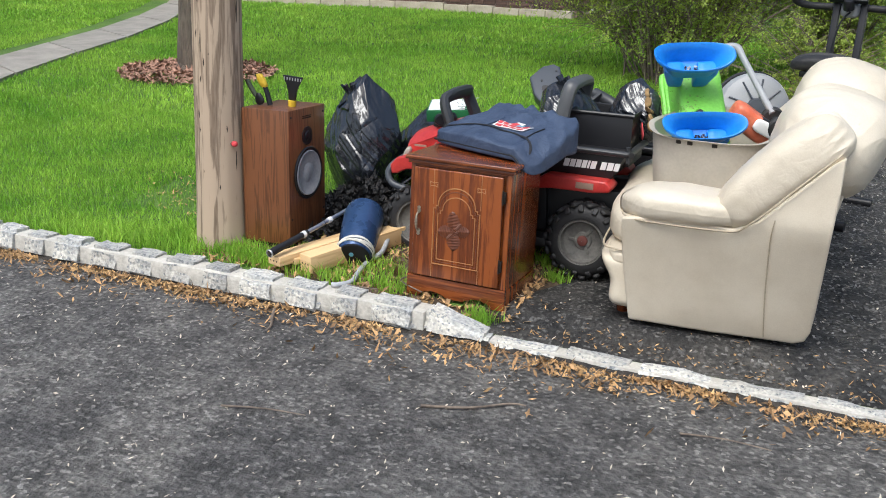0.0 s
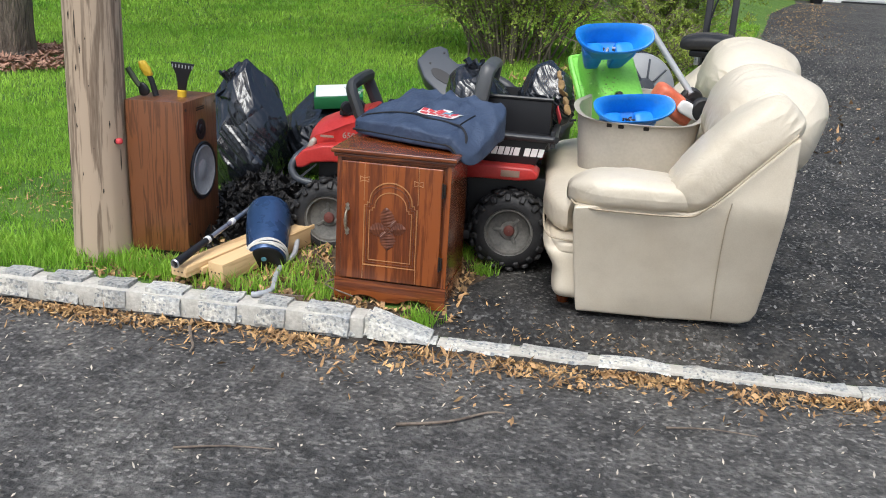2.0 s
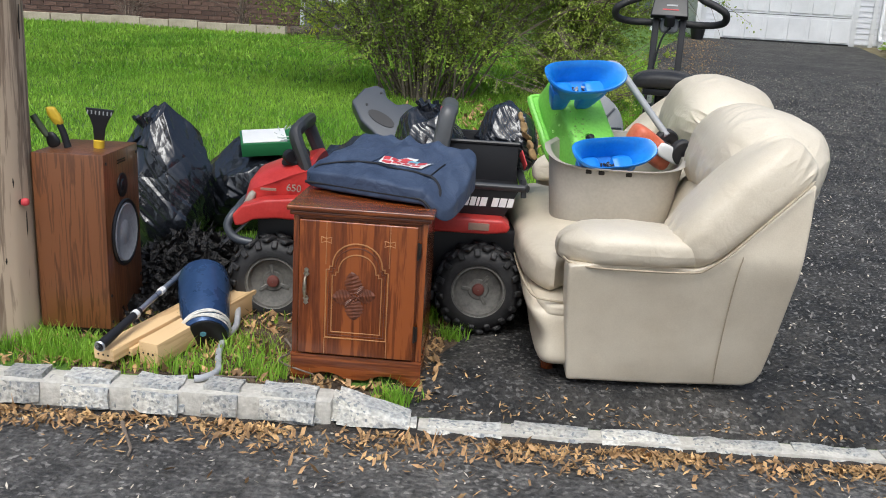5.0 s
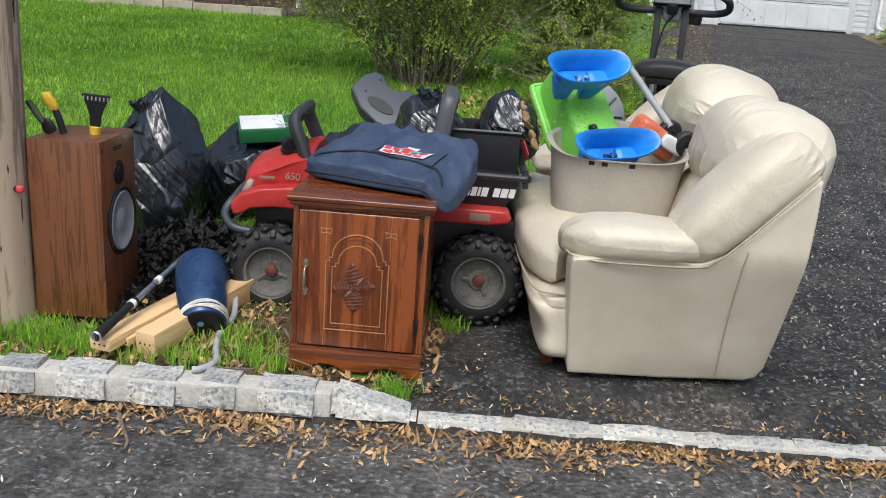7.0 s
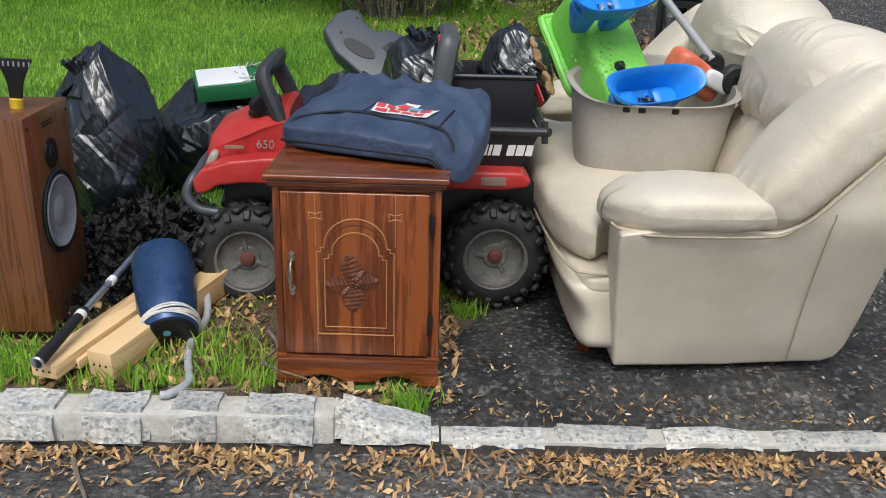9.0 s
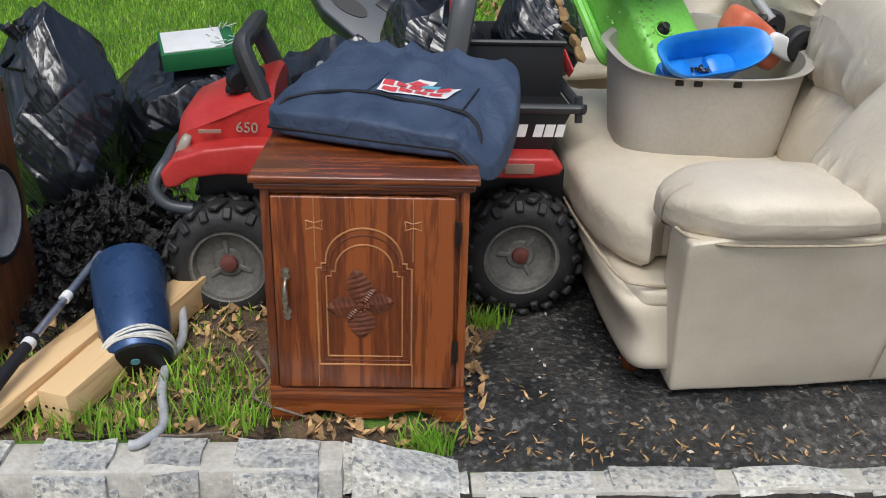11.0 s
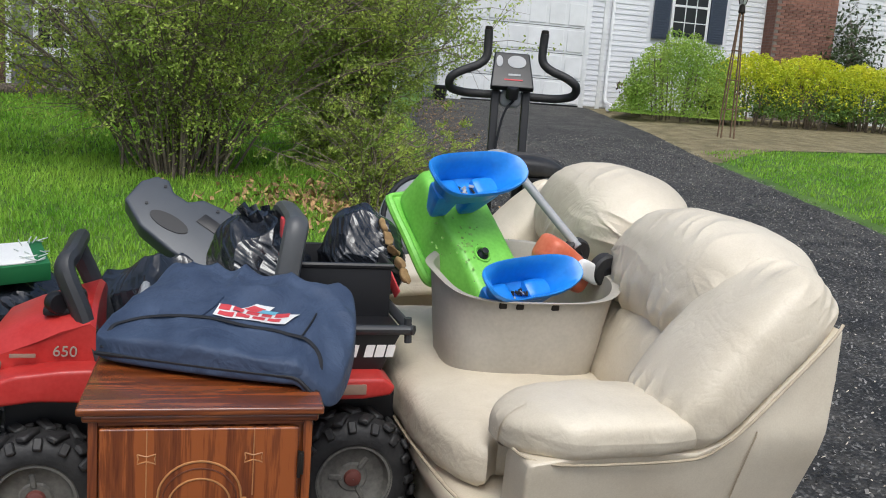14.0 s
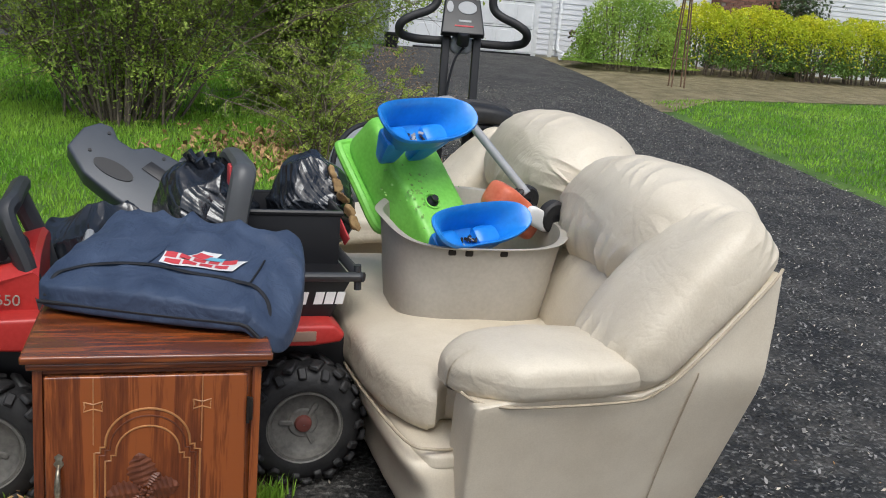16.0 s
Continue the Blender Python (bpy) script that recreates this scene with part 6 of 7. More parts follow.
# ---- exercise bike on the drive ----
def exercise_bike():
    t = thing("exercise_bike", "black upright exercise bike standing behind the sofa on the driveway", "exercise bike", 1.22, 2.43, 0.10, -12)
    drop = 0.052  # the bars sit this much below their full reach
    for x in (-0.075, 0.075):
        part("upright", box(x - 0.019, x + 0.019, -0.03, 0.015, 0.25, 1.28 - drop, 0.006, 2, None, Matrix.Translation((0, 0, 0)) @ Euler((radians(-5), 0, 0)).to_matrix().to_4x4()), M["black"], t)
    for s in (-1, 1):
        pts = [(s * 0.05, 0.11, 1.255), (s * 0.14, 0.11, 1.252), (s * 0.24, 0.10, 1.255), (s * 0.30, 0.06, 1.275), (s * 0.30, 0.02, 1.32), (s * 0.25, 0.02, 1.355), (s * 0.17, 0.05, 1.39), (s * 0.135, 0.06, 1.43), (s * 0.133, 0.06, 1.50), (s * 0.135, 0.055, 1.555)]
        pts = [(x, y, z - drop) for x, y, z in pts]
        g = part("handlebar", tube(pts, 0.0205, 12, 5), M["tyre"], t, "black foam-gripped handlebar")
        part("end_cap", lathe([(0.018, 0), (0.018, 0.014), (0.012, 0.018)], 12, Matrix.Translation((s * 0.135, 0.055, 1.554 - drop))), M["iron"], g)
    part("cross_bar", tube([(-0.16, 0.11, 1.254 - drop), (0.16, 0.11, 1.254 - drop)], 0.016, 10), M["darkgrey"], t)
    m = Matrix.Translation((-0.005, 0.085, 1.365 - drop)) @ Euler((radians(56), 0, 0)).to_matrix().to_4x4()
    c = part("console", slab([(-0.105, -0.10), (0.105, -0.10), (0.085, 0.10), (-0.085, 0.10)], -0.015, 0.02, 0.008, m, seg=3), M["black"], t, "black exercise console with round dial")
    part("console_dial", slab([(0.022 + 0.045 * math.cos(a), 0.045 + 0.036 * math.sin(a)) for a in np.linspace(0, 6.2832, 25)[:-1]], 0.0205, 0.023, 0, m), M["palegrey"], c)
    part("console_slot", slab([(-0.062 + 0.016 * math.cos(a), 0.045 + 0.032 * math.sin(a)) for a in np.linspace(0, 6.2832, 21)[:-1]], 0.0205, 0.023, 0, m), M["palegrey"], c)
    part("console_mark", box(-0.02, 0.04, -0.035, -0.025, 0.0205, 0.022, 0, 1, None, m), M["palegrey"], c)
    part("console_mark", box(-0.04, 0.05, -0.062, -0.055, 0.0205, 0.022, 0, 1, None, m), M["redprint"], c)
    part("console_knob", lathe([(0.03, 0), (0.03, 0.05), (0.024, 0.06)], 18, Matrix.Translation((0, 0.045, 1.245 - drop)) @ Euler((radians(30), 0, 0)).to_matrix().to_4x4()), M["black"], t)
    part("clamp", cushion((0.11, 0.06, 0.09), 3, 8, None, 0, 1, 0, Matrix.Translation((0, 0.10, 1.24 - drop))), M["palegrey"], t)
    part("cable", tube([(0.01, 0.05, 1.23 - drop), (-0.03, 0.04, 1.12), (-0.055, 0.03, 1.0), (-0.065, 0.02, 0.86), (-0.05, 0.0, 0.7)], 0.006, 8, 5), M["tape"], t)

    def saddle(q):
        x, y, z = q
        return (x, y, z - 0.02 * (x / 0.17) ** 2 + 0.01 * (y > 0))
    s = part("saddle", cushion((0.34, 0.24, 0.085), 3.2, 20, saddle, 0, 1, 0, Matrix.Translation((0.02, -0.43, 0.915))), M["tyre"], t, "wide black padded saddle")
    part("saddle_frame", box(-0.09, 0.11, -0.50, -0.36, 0.835, 0.868, 0.008), M["black"], s)
    for x in (-0.05, 0.06):
        part("saddle_clip", box(x - 0.012, x + 0.012, -0.47, -0.40, 0.79, 0.836, 0.003), M["rust"] if x > 0 else M["steel"], s)
    part("seat_post", tube([(0.0, -0.43, 0.86), (0.0, -0.36, 0.42), (0.0, -0.33, 0.2)], 0.026, 12), M["black"], t)
    part("main_beam", tube([(0, -0.40, 0.20), (0, 0.25, 0.30), (0, 0.3, 0.12)], 0.035, 12, 4), M["black"], t)
    for y in (-0.42, 0.32):
        part("floor_bar", tube([(-0.26, y, 0.035), (0.26, y, 0.035)], 0.03, 12), M["black"], t)
    part("floor_post", tube([(0, -0.40, 0.035), (0, -0.40, 0.21)], 0.03, 10), M["black"], t)
    part("floor_post", tube([(0, 0.30, 0.035), (0, 0.30, 0.15)], 0.03, 10), M["black"], t)
    part("flywheel_cover", lathe([(0.19, -0.03), (0.2, -0.02), (0.2, 0.02), (0.19, 0.03)], 32, Matrix.Translation((0, 0.0, 0.30)) @ Euler((0, radians(90), 0)).to_matrix().to_4x4()), M["grey"], t)


exercise_bike()


# ---- odds and ends by the kerb ----
def lumber(u0, v0, u1, v1, wd, ht, z, z1, label):
    ln = math.hypot(u1 - u0, v1 - v0)
    t = thing("lumber_offcut", label, "lumber", u0, v0, z, math.degrees(math.atan2(v1 - v0, u1 - u0)) - 90, math.degrees(math.atan2(z1 - z, ln)), group="lumber offcuts")
    part("board", box(-wd / 2, wd / 2, 0, ln, 0, ht, 0.004), M["lumber"], t)
    for k in range(3):
        part("nail_hole", lathe([(0.004, 0), (0.004, 0.0012), (0.001, 0.0012)], 8, Matrix.Translation((-wd * 0.25 + wd * 0.25 * k, -0.0015, ht * 0.5)) @ Euler((radians(90), 0, 0)).to_matrix().to_4x4()), M["iron"], t)


lumber(-1.10, 0.07, -0.86, 0.78, 0.085, 0.045, 0.035, 0.07, "raw pine board with a cut end on the verge")
lumber(-0.955, 0.12, -0.72, 0.72, 0.085, 0.085, 0.010, 0.06, "thick raw pine offcut with nail holes")
lumber(-1.04, 0.14, -0.80, 0.72, 0.04, 0.03, 0.030, 0.07, "thin white-painted wooden strip between boards")


def canister():
    t = new("blue_canister")
    t.empty_display_size = 0.1
    a, b = Vector((-0.805, 0.315, 0.060)), Vector((-0.895, 0.60, 0.200))
    t.matrix_world = K @ Matrix.Translation(a) @ (b - a).to_track_quat('Z', 'Y').to_matrix().to_4x4()
    tagged(t, "tapered dark blue metal canister bound with white cord, lying tilted", "canister")
    part("canister_body", lathe([(0.082, 0.0), (0.086, 0.006), (0.094, 0.12), (0.100, 0.24), (0.101, 0.30), (0.095, 0.335), (0.075, 0.352), (0.03, 0.36), (0.002, 0.361)], 40), M["bluetin"], t)
    part("base_disc", lathe([(0.080, 0.001), (0.080, -0.006), (0.072, -0.010), (0.002, -0.010)], 36), M["black"], t)
    part("base_mark", lathe([(0.012, -0.0102), (0.012, -0.012), (0.002, -0.012)], 14, Matrix.Translation((0.01, 0.02, 0))), M["blueprint"], t)
    rng = random.Random(1)
    for k in range(5):
        part("cord_loop", tube([((0.0905 + 0.003 * (k % 2)) * math.cos(x), (0.0905 + 0.003 * (k % 2)) * math.sin(x), 0.018 + 0.007 * k + 0.006 * math.sin(x * 2 + k)) for x in np.linspace(0, 6.2832, 31)], 0.0035, 6), M["rope"], t, "white cord loop")
    part("top_knob", lathe([(0.014, 0.355), (0.014, 0.385), (0.010, 0.40)], 12), M["steel"], t)


canister()


def pole_tool():
    t = thing("pole_tool", "pruning pole with black grip and silver shaft on lumber", "garden tool", 0, 0, 0)
    a, b = Vector((-1.095, 0.02, 0.105)), Vector((-0.985, 0.66, 0.215))
    ln = lambda k: a + (b - a) * k
    part("shaft", tube([ln(0.3), ln(1.0)], 0.011, 12), M["steel"], t, "silver metal shaft")
    part("grip", tube([ln(0.0), ln(0.05), ln(0.25), ln(0.42)], [0.016, 0.019, 0.016, 0.014], 12, 3), M["tape"], t)
    part("grip_ring", lathe([(0.018, 0), (0.021, 0.004), (0.018, 0.01), (0.009, 0.01), (0.009, 0.0)], 18, Matrix.Translation(ln(0.0)) @ (b - a).to_track_quat('Z', 'Y').to_matrix().to_4x4()), M["steel"], t)
    part("grip_band", tube([ln(0.36), ln(0.39)], 0.017, 12), M["white"], t)
    part("collar", tube([ln(0.66), ln(0.70)], 0.0145, 12), M["white"], t)
    part("head", box(-0.012, 0.03, -0.02, 0.05, -0.045, 0.005, 0.006, 2, None, Matrix.Translation(ln(0.96))), M["blue"], t)


pole_tool()
solo("bent_conduit", tube([(-0.76, 0.02, 0.012), (-0.735, 0.03, 0.012), (-0.70, 0.10, 0.014), (-0.735, 0.24, 0.02), (-0.745, 0.36, 0.035), (-0.725, 0.45, 0.055), (-0.745, 0.56, 0.09), (-0.78, 0.65, 0.12)], 0.0125, 12, 6), M["conduit"], "bent grey metal conduit lying in the grass", "pipe")


def dark_bar():
    t = thing("black_bar", "long flat black plastic bar leaning on the leaf heap", "bar", 0, 0, 0)
    part("bar", tube([(-1.12, 0.80, 0.10), (-0.95, 0.98, 0.22), (-0.83, 1.12, 0.33)], [0.022, 0.02, 0.008], 8, 4, flat=0.4), M["tape"], t)


dark_bar()


def ice_tools():
    for u, v, rz, lean, label in ((-1.27, 0.51, 8, 4, "black and yellow ice scraper standing on the loudspeaker"),):
        t = thing("ice_scraper", label, "ice scraper", u, v, 0.722, rz, 3, 4)
        part("ferrule", lathe([(0.020, 0), (0.021, 0.028), (0.018, 0.03)], 16), M["yellow"], t, "yellow collar")
        part("blade", slab([(-0.018, 0.028), (0.018, 0.028), (0.022, 0.075), (0.032, 0.105), (0.050, 0.142), (0.053, 0.150), (-0.053, 0.150), (-0.050, 0.142), (-0.032, 0.105), (-0.022, 0.075)], -0.008, 0.008, 0.004, Euler((radians(90), 0, 0)).to_matrix().to_4x4()), M["black"], t)
        for k in range(7):
            part("tooth", box(-0.045 + k * 0.0145, -0.040 + k * 0.0145, -0.0105, -0.0085, 0.128, 0.143, 0.0008), M["palegrey"], t)
    t = thing("snow_brush", "black handled brush with yellow head standing on the loudspeaker", "brush", -1.375, 0.475, 0.722, 0, 4, -14)
    part("handle", tube([(0, 0, 0.0), (0, 0, 0.06), (-0.005, 0, 0.095)], [0.014, 0.013, 0.012], 10, 3), M["tape"], t)
    part("head", cushion((0.04, 0.03, 0.075), 3, 10, lambda q: (q.x - q.z * 0.25, q.y, q.z), 0.003, 30, 3, Matrix.Translation((-0.012, 0, 0.125))), M["yellow"], t, "yellow rubber head")
    t = thing("hand_trowel", "small trowel with olive grip leaning on the loudspeaker top", "trowel", -1.42, 0.445, 0.722, 0, 3, -20)
    part("blade", cushion((0.06, 0.02, 0.06), 2.5, 10, lambda q: (q.x * (0.8 - q.z * 6), q.y, q.z), 0, 1, 0, Matrix.Translation((0.012, 0, 0.028))), M["black"], t)
    part("grip", tube([(0.0, 0, 0.045), (-0.012, 0, 0.09), (-0.022, 0, 0.135)], [0.011, 0.013, 0.012], 10, 3), M["olive"], t)
    t = thing("pole_bracket", "small red-tipped black bracket fixed to the pole", "bracket", -1.468, 0.30, 0.53)
    part("arm", tube([(-0.045, 0.02, 0.0), (-0.02, 0.0, 0.008), (0.0, -0.012, 0.012)], 0.012, 8, 4), M["black"], t)
    part("red_tip", cushion((0.03, 0.025, 0.028), 2.5, 8, None, 0, 1, 0, Matrix.Translation((0.012, -0.02, 0.014))), M["redprint"], t)


ice_tools()


# ---- plants ----
def cloud(name, pts, size, material, rng, aspect=0.55, flatten=0.0):
    """Small leaf quads, each turned at random, as one mesh."""
    n = len(pts)
    pts = np.asarray(pts, float)
    a = rng.normal(size=(n, 3)); a /= np.linalg.norm(a, axis=1, keepdims=True)
    b = rng.normal(size=(n, 3))
    if flatten:
        a[:, 2] *= 1 - flatten; b[:, 2] *= 1 - flatten
        a /= np.linalg.norm(a, axis=1, keepdims=True)
    b -= a * (a * b).sum(1, keepdims=True)
    b /= np.linalg.norm(b, axis=1, keepdims=True) + 1e-9
    c = np.cross(a, b)
    s = (size * rng.uniform(0.55, 1.35, n))[:, None]
    w = s * aspect
    v = np.stack([pts - a * s * 0.5, pts + b * w * 0.5 + c * s * 0.12, pts + a * s * 0.5, pts - b * w * 0.5 + c * s * 0.12], 1).reshape(-1, 3)
    idx = np.arange(n)[:, None] * 4
    f = np.concatenate([np.concatenate([idx, idx + 1, idx + 2], 1), np.concatenate([idx, idx + 2, idx + 3], 1)], 0)
    return raw(name, v.tolist(), f.tolist(), material)


def child_mesh(name, me, parent, label="", kind=""):
    ob = new(name, me)
    ob.parent = parent
    return tagged(ob, label, "", "", kind)


def shrub(name, label, u, v, spread, height, stems, twigs, leaves, leaf, mtl, seed, lean=(0.0, 0.0), upright=0.55, z=None, twig_mtl="twig", bare=0.0, tall_first=0.25):
    rng = np.random.default_rng(seed)
    t = thing(name, label, "shrub", u, v, float(ground(u, v)) - 0.02 if z is None else z)
    bs, bt = bmesh.new(), bmesh.new()
    tips = []
    for k in range(stems):
        a = rng.uniform(0, 6.283)
        r0 = 0.28 * spread[0] * rng.uniform(0, 0.6)
        out = rng.uniform(0.15, 1.0)
        base = Vector((r0 * math.cos(a), r0 * math.sin(a), 0))
        top = Vector((spread[0] * out * math.cos(a) + lean[0], spread[1] * out * math.sin(a) + lean[1], height * rng.uniform(0.55, 1.0) * (1 - 0.42 * out ** 2)))
        mid = base.lerp(top, 0.5) + Vector((-0.18 * math.cos(a), -0.18 * math.sin(a), height * 0.10 * upright))
        ln = spline([base, mid, top], 6)
        tube(ln, list(np.linspace(0.011, 0.003, len(ln)) * (0.5 + 0.4 * height / 2)), 5, bm=bs, caps=False)
        for j in range(twigs):
            i = int(rng.integers(int(len(ln) * tall_first), len(ln)))
            p = ln[i]
            d = Vector((rng.normal() + 0.5 * math.cos(a), rng.normal() + 0.5 * math.sin(a), rng.normal() * 0.6 + 0.35)).normalized() * rng.uniform(0.2, 0.55) * height / 2.2
            q = p + d * 0.5 + Vector((0, 0, 0.02))
            e = p + d + Vector((0, 0, -0.05))
            tube([p, q, e], [0.0032, 0.0022, 0.001], 4, bm=bt, caps=False)
            if rng.uniform() > bare:
                tips += [tuple(p.lerp(e, x)) for x in rng.uniform(0.15, 1.05, leaves)]
    part("stemwork", bs, M[twig_mtl], t, "", True, "stuff")
    part("twigwork", bt, M[twig_mtl], t, "", True, "stuff")
    pts = np.array(tips) + rng.normal(0, 0.028 * height / 2.2, (len(tips), 3))
    pts[:, 2] = np.maximum(pts[:, 2], 0.03)
    child_mesh("foliage", cloud("foliage", pts, leaf, M[mtl], rng), t, "", "stuff")
    return t


shrub("garden_shrub", "large airy yellow-green spring shrub with many bare stems", -0.36, 6.2, (2.7, 1.7), 3.2, 80, 30, 56, 0.031, "leaf", 1, lean=(-0.05, 0.0), bare=0.42, tall_first=0.26)
shrub("garden_shrub", "dense leafy yellow-green shrub beside the driveway", 1.10, 7.1, (1.35, 1.5), 2.9, 70, 26, 60, 0.031, "leaf", 2, bare=0.34, tall_first=0.15)
shrub("low_shrub", "low green shrub growing over dead leaves", 1.05, 5.0, (0.95, 0.7), 0.95, 46, 12, 22, 0.026, "leaf", 3, tall_first=0.1)
shrub("bare_shrub", "dark bare-branched shrub before the brick house", -5.4, 12.0, (0.9, 0.4), 1.2, 16, 7, 1, 0.05, "russet", 4, bare=0.7)
shrub("bare_shrub", "dark bare-branched shrub before the brick house", -3.6, 12.0, (0.7, 0.4), 1.1, 14, 7, 1, 0.05, "russet", 5, bare=0.7)
shrub("flowering_shrub", "thin shrub with small yellow leaves by the lawn", -2.2, 10.9, (0.4, 0.4), 1.0, 10, 7, 5, 0.05, "hedge", 6)
shrub("russet_shrub", "small russet-leaved shrub by the garage corner", 8.95, 16.6, (0.45, 0.45), 0.95, 30, 8, 6, 0.07, "russet", 7, tall_first=0.1)
shrub("holly_bush", "dark evergreen bush against the chimney", 14.6, 17.1, (0.55, 0.4), 3.2, 34, 14, 6, 0.10, "holly", 8, tall_first=0.1)


def mound(name, label, u, v, size, n, leaf, mtl, seed, drape=0.0, rough=0.22):
    """A clipped or drooping leafy mass with an uneven skin of leaves over inner branches."""
    rng = np.random.default_rng(seed)
    z0 = float(ground(u, v))
    t = thing(name, label, "hedge" if "hedge" in name else "shrub", u, v, z0)
    d = rng.normal(size=(n, 3)); d /= np.linalg.norm(d, axis=1, keepdims=True)
    d[:, 2] = np.abs(d[:, 2])
    e = 4.0 if "hedge" in name else 2.4
    k = (np.abs(d) ** e).sum(1, keepdims=True) ** (1 / e)
    p = d / k
    bump = np.array([noise.noise(Vector(x * 4.0) + Vector((seed, 0, 0))) for x in p * np.array(size)])
    rad = (1 + rough * bump) * (1 - 0.35 * rng.uniform(0, 1, n) ** 2)
    p = p * rad[:, None] * np.array(size)
    p[:, 2] -= drape * (np.abs(p[:, 0]) / size[0]) ** 2
    if "hedge" in name:  # leggy foot, bare below the leaf line
        line_z = 0.30 + 0.16 * np.array([noise.noise(Vector((x * 2.2, seed, 3))) for x in p[:, 0]])
        p = p[p[:, 2] > line_z * rng.uniform(0.6, 1.0, len(p))]
    p[:, 2] = np.maximum(p[:, 2], 0.12)
    if "hedge" in name:  # lower leaves in darker green, shade put into their colour, below the yellow tips
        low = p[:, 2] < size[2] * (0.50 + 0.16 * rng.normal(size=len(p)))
        child_mesh("lower_foliage", cloud("lower_foliage", p[low], leaf, M["lowleaf"], rng, 0.6), t, "dark green lower leaves with shade in their colour", "stuff")
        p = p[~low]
    child_mesh("foliage", cloud("foliage", p, leaf, M[mtl], rng, 0.6), t, "", "stuff")
    bm = bmesh.new()
    for j in range(24):
        a = rng.uniform(0, 6.28)
        x, y = size[0] * rng.uniform(-0.8, 0.8), size[1] * rng.uniform(-0.6, 0.6)
        tube([(x * 0.7, y * 0.7, -0.03), (x * 0.85, y * 0.85, size[2] * 0.4), (x, y, size[2] * 0.75)], [0.02, 0.014, 0.006], 5, bm=bm, caps=False)
    part("branchwork", bm, M["twig"], t, "", True, "stuff")


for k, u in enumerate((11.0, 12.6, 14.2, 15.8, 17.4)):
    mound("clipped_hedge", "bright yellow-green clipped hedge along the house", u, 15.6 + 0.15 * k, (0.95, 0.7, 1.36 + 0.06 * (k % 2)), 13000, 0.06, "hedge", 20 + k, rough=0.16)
mound("lace_maple", "soft pale green drooping lace-leaf shrub", 9.35, 15.5, (1.3, 0.9, 1.62), 26000, 0.05, "lace", 30, 0.5, 0.25)


def tree(u, v, r, h, seed, label, crown=2600, mtl="wood_leaf", spread=2.6, low=0.55):
    rng = np.random.default_rng(seed)
    t = thing("tree", label, "tree", u, v, float(ground(u, v)) - 0.05)
    bm = bmesh.new()
    tube([(0, 0, 0), (0.02, 0.02, 0.15), (0.03, 0, 0.5), (0.05, 0.03, h * 0.35), (0.0, 0.05, h * 0.7), (0.1, 0, h)], [r * 1.2, r * 1.08, r * 1.0, r * 0.85, r * 0.5, r * 0.12], 18, 6, bm=bm)
    for vtx in bm.verts:
        q = vtx.co
        c = noise.noise(Vector((math.atan2(q.y, q.x) * 4, q.z * 1.5, seed)))
        vtx.co += Vector((q.x, q.y, 0)).normalized() * 0.03 * c * r / 0.2
    part("trunk", bm, M["bark"], t)
    tips = []
    bl = bmesh.new()
    for k in range(16):
        a, z = rng.uniform(0, 6.28), h * rng.uniform(low, 0.95)
        ln = spread * rng.uniform(0.5, 1.0)
        e = Vector((ln * math.cos(a), ln * math.sin(a), z + rng.uniform(0.3, 1.4)))
        b = Vector((0.03, 0.02, z))
        tube([b, b.lerp(e, 0.5) + Vector((0, 0, 0.2)), e], [r * 0.4, r * 0.22, r * 0.06], 7, 3, bm=bl, caps=False)
        m = crown // 16
        x = rng.uniform(0.35, 1.05, m)
        tips.append(np.outer(1 - x, b) + np.outer(x, e) + rng.normal(0, 0.42, (m, 3)))
    part("limbwork", bl, M["bark"], t, "", True, "stuff")
    child_mesh("crown", cloud("crown", np.concatenate(tips), 0.16, M[mtl], rng, 0.6), t, "", "stuff")


tree(-4.56, 4.10, 0.20, 7.5, 1, "grey-barked lawn tree in a ring of red mulch", low=0.72)
for k, (u, v) in enumerate(((-0.5, 22), (1.5, 25), (3.2, 22.5), (4.6, 27), (2.2, 30), (-3.5, 27), (0.4, 34), (6.0, 31))):
    tree(u, v, 0.22, 8.5, 40 + k, "leafy green tree behind the houses", 3400, spread=3.0, low=0.12)
rng = np.random.default_rng(77)
pts = np.stack([rng.uniform(-70, 70, 30000), 42 + rng.uniform(0, 12, 30000), rng.uniform(0.8, 9, 30000)], 1)
pts[:, 2] *= 0.75 + 0.25 * np.sin(pts[:, 0] * 0.55) * np.cos(pts[:, 0] * 0.23)
placed("far_woods", cloud("far_woods", pts, 1.0, M["wood_leaf"], rng, 0.7), "distant green woods behind the houses", "woods", "stuff")


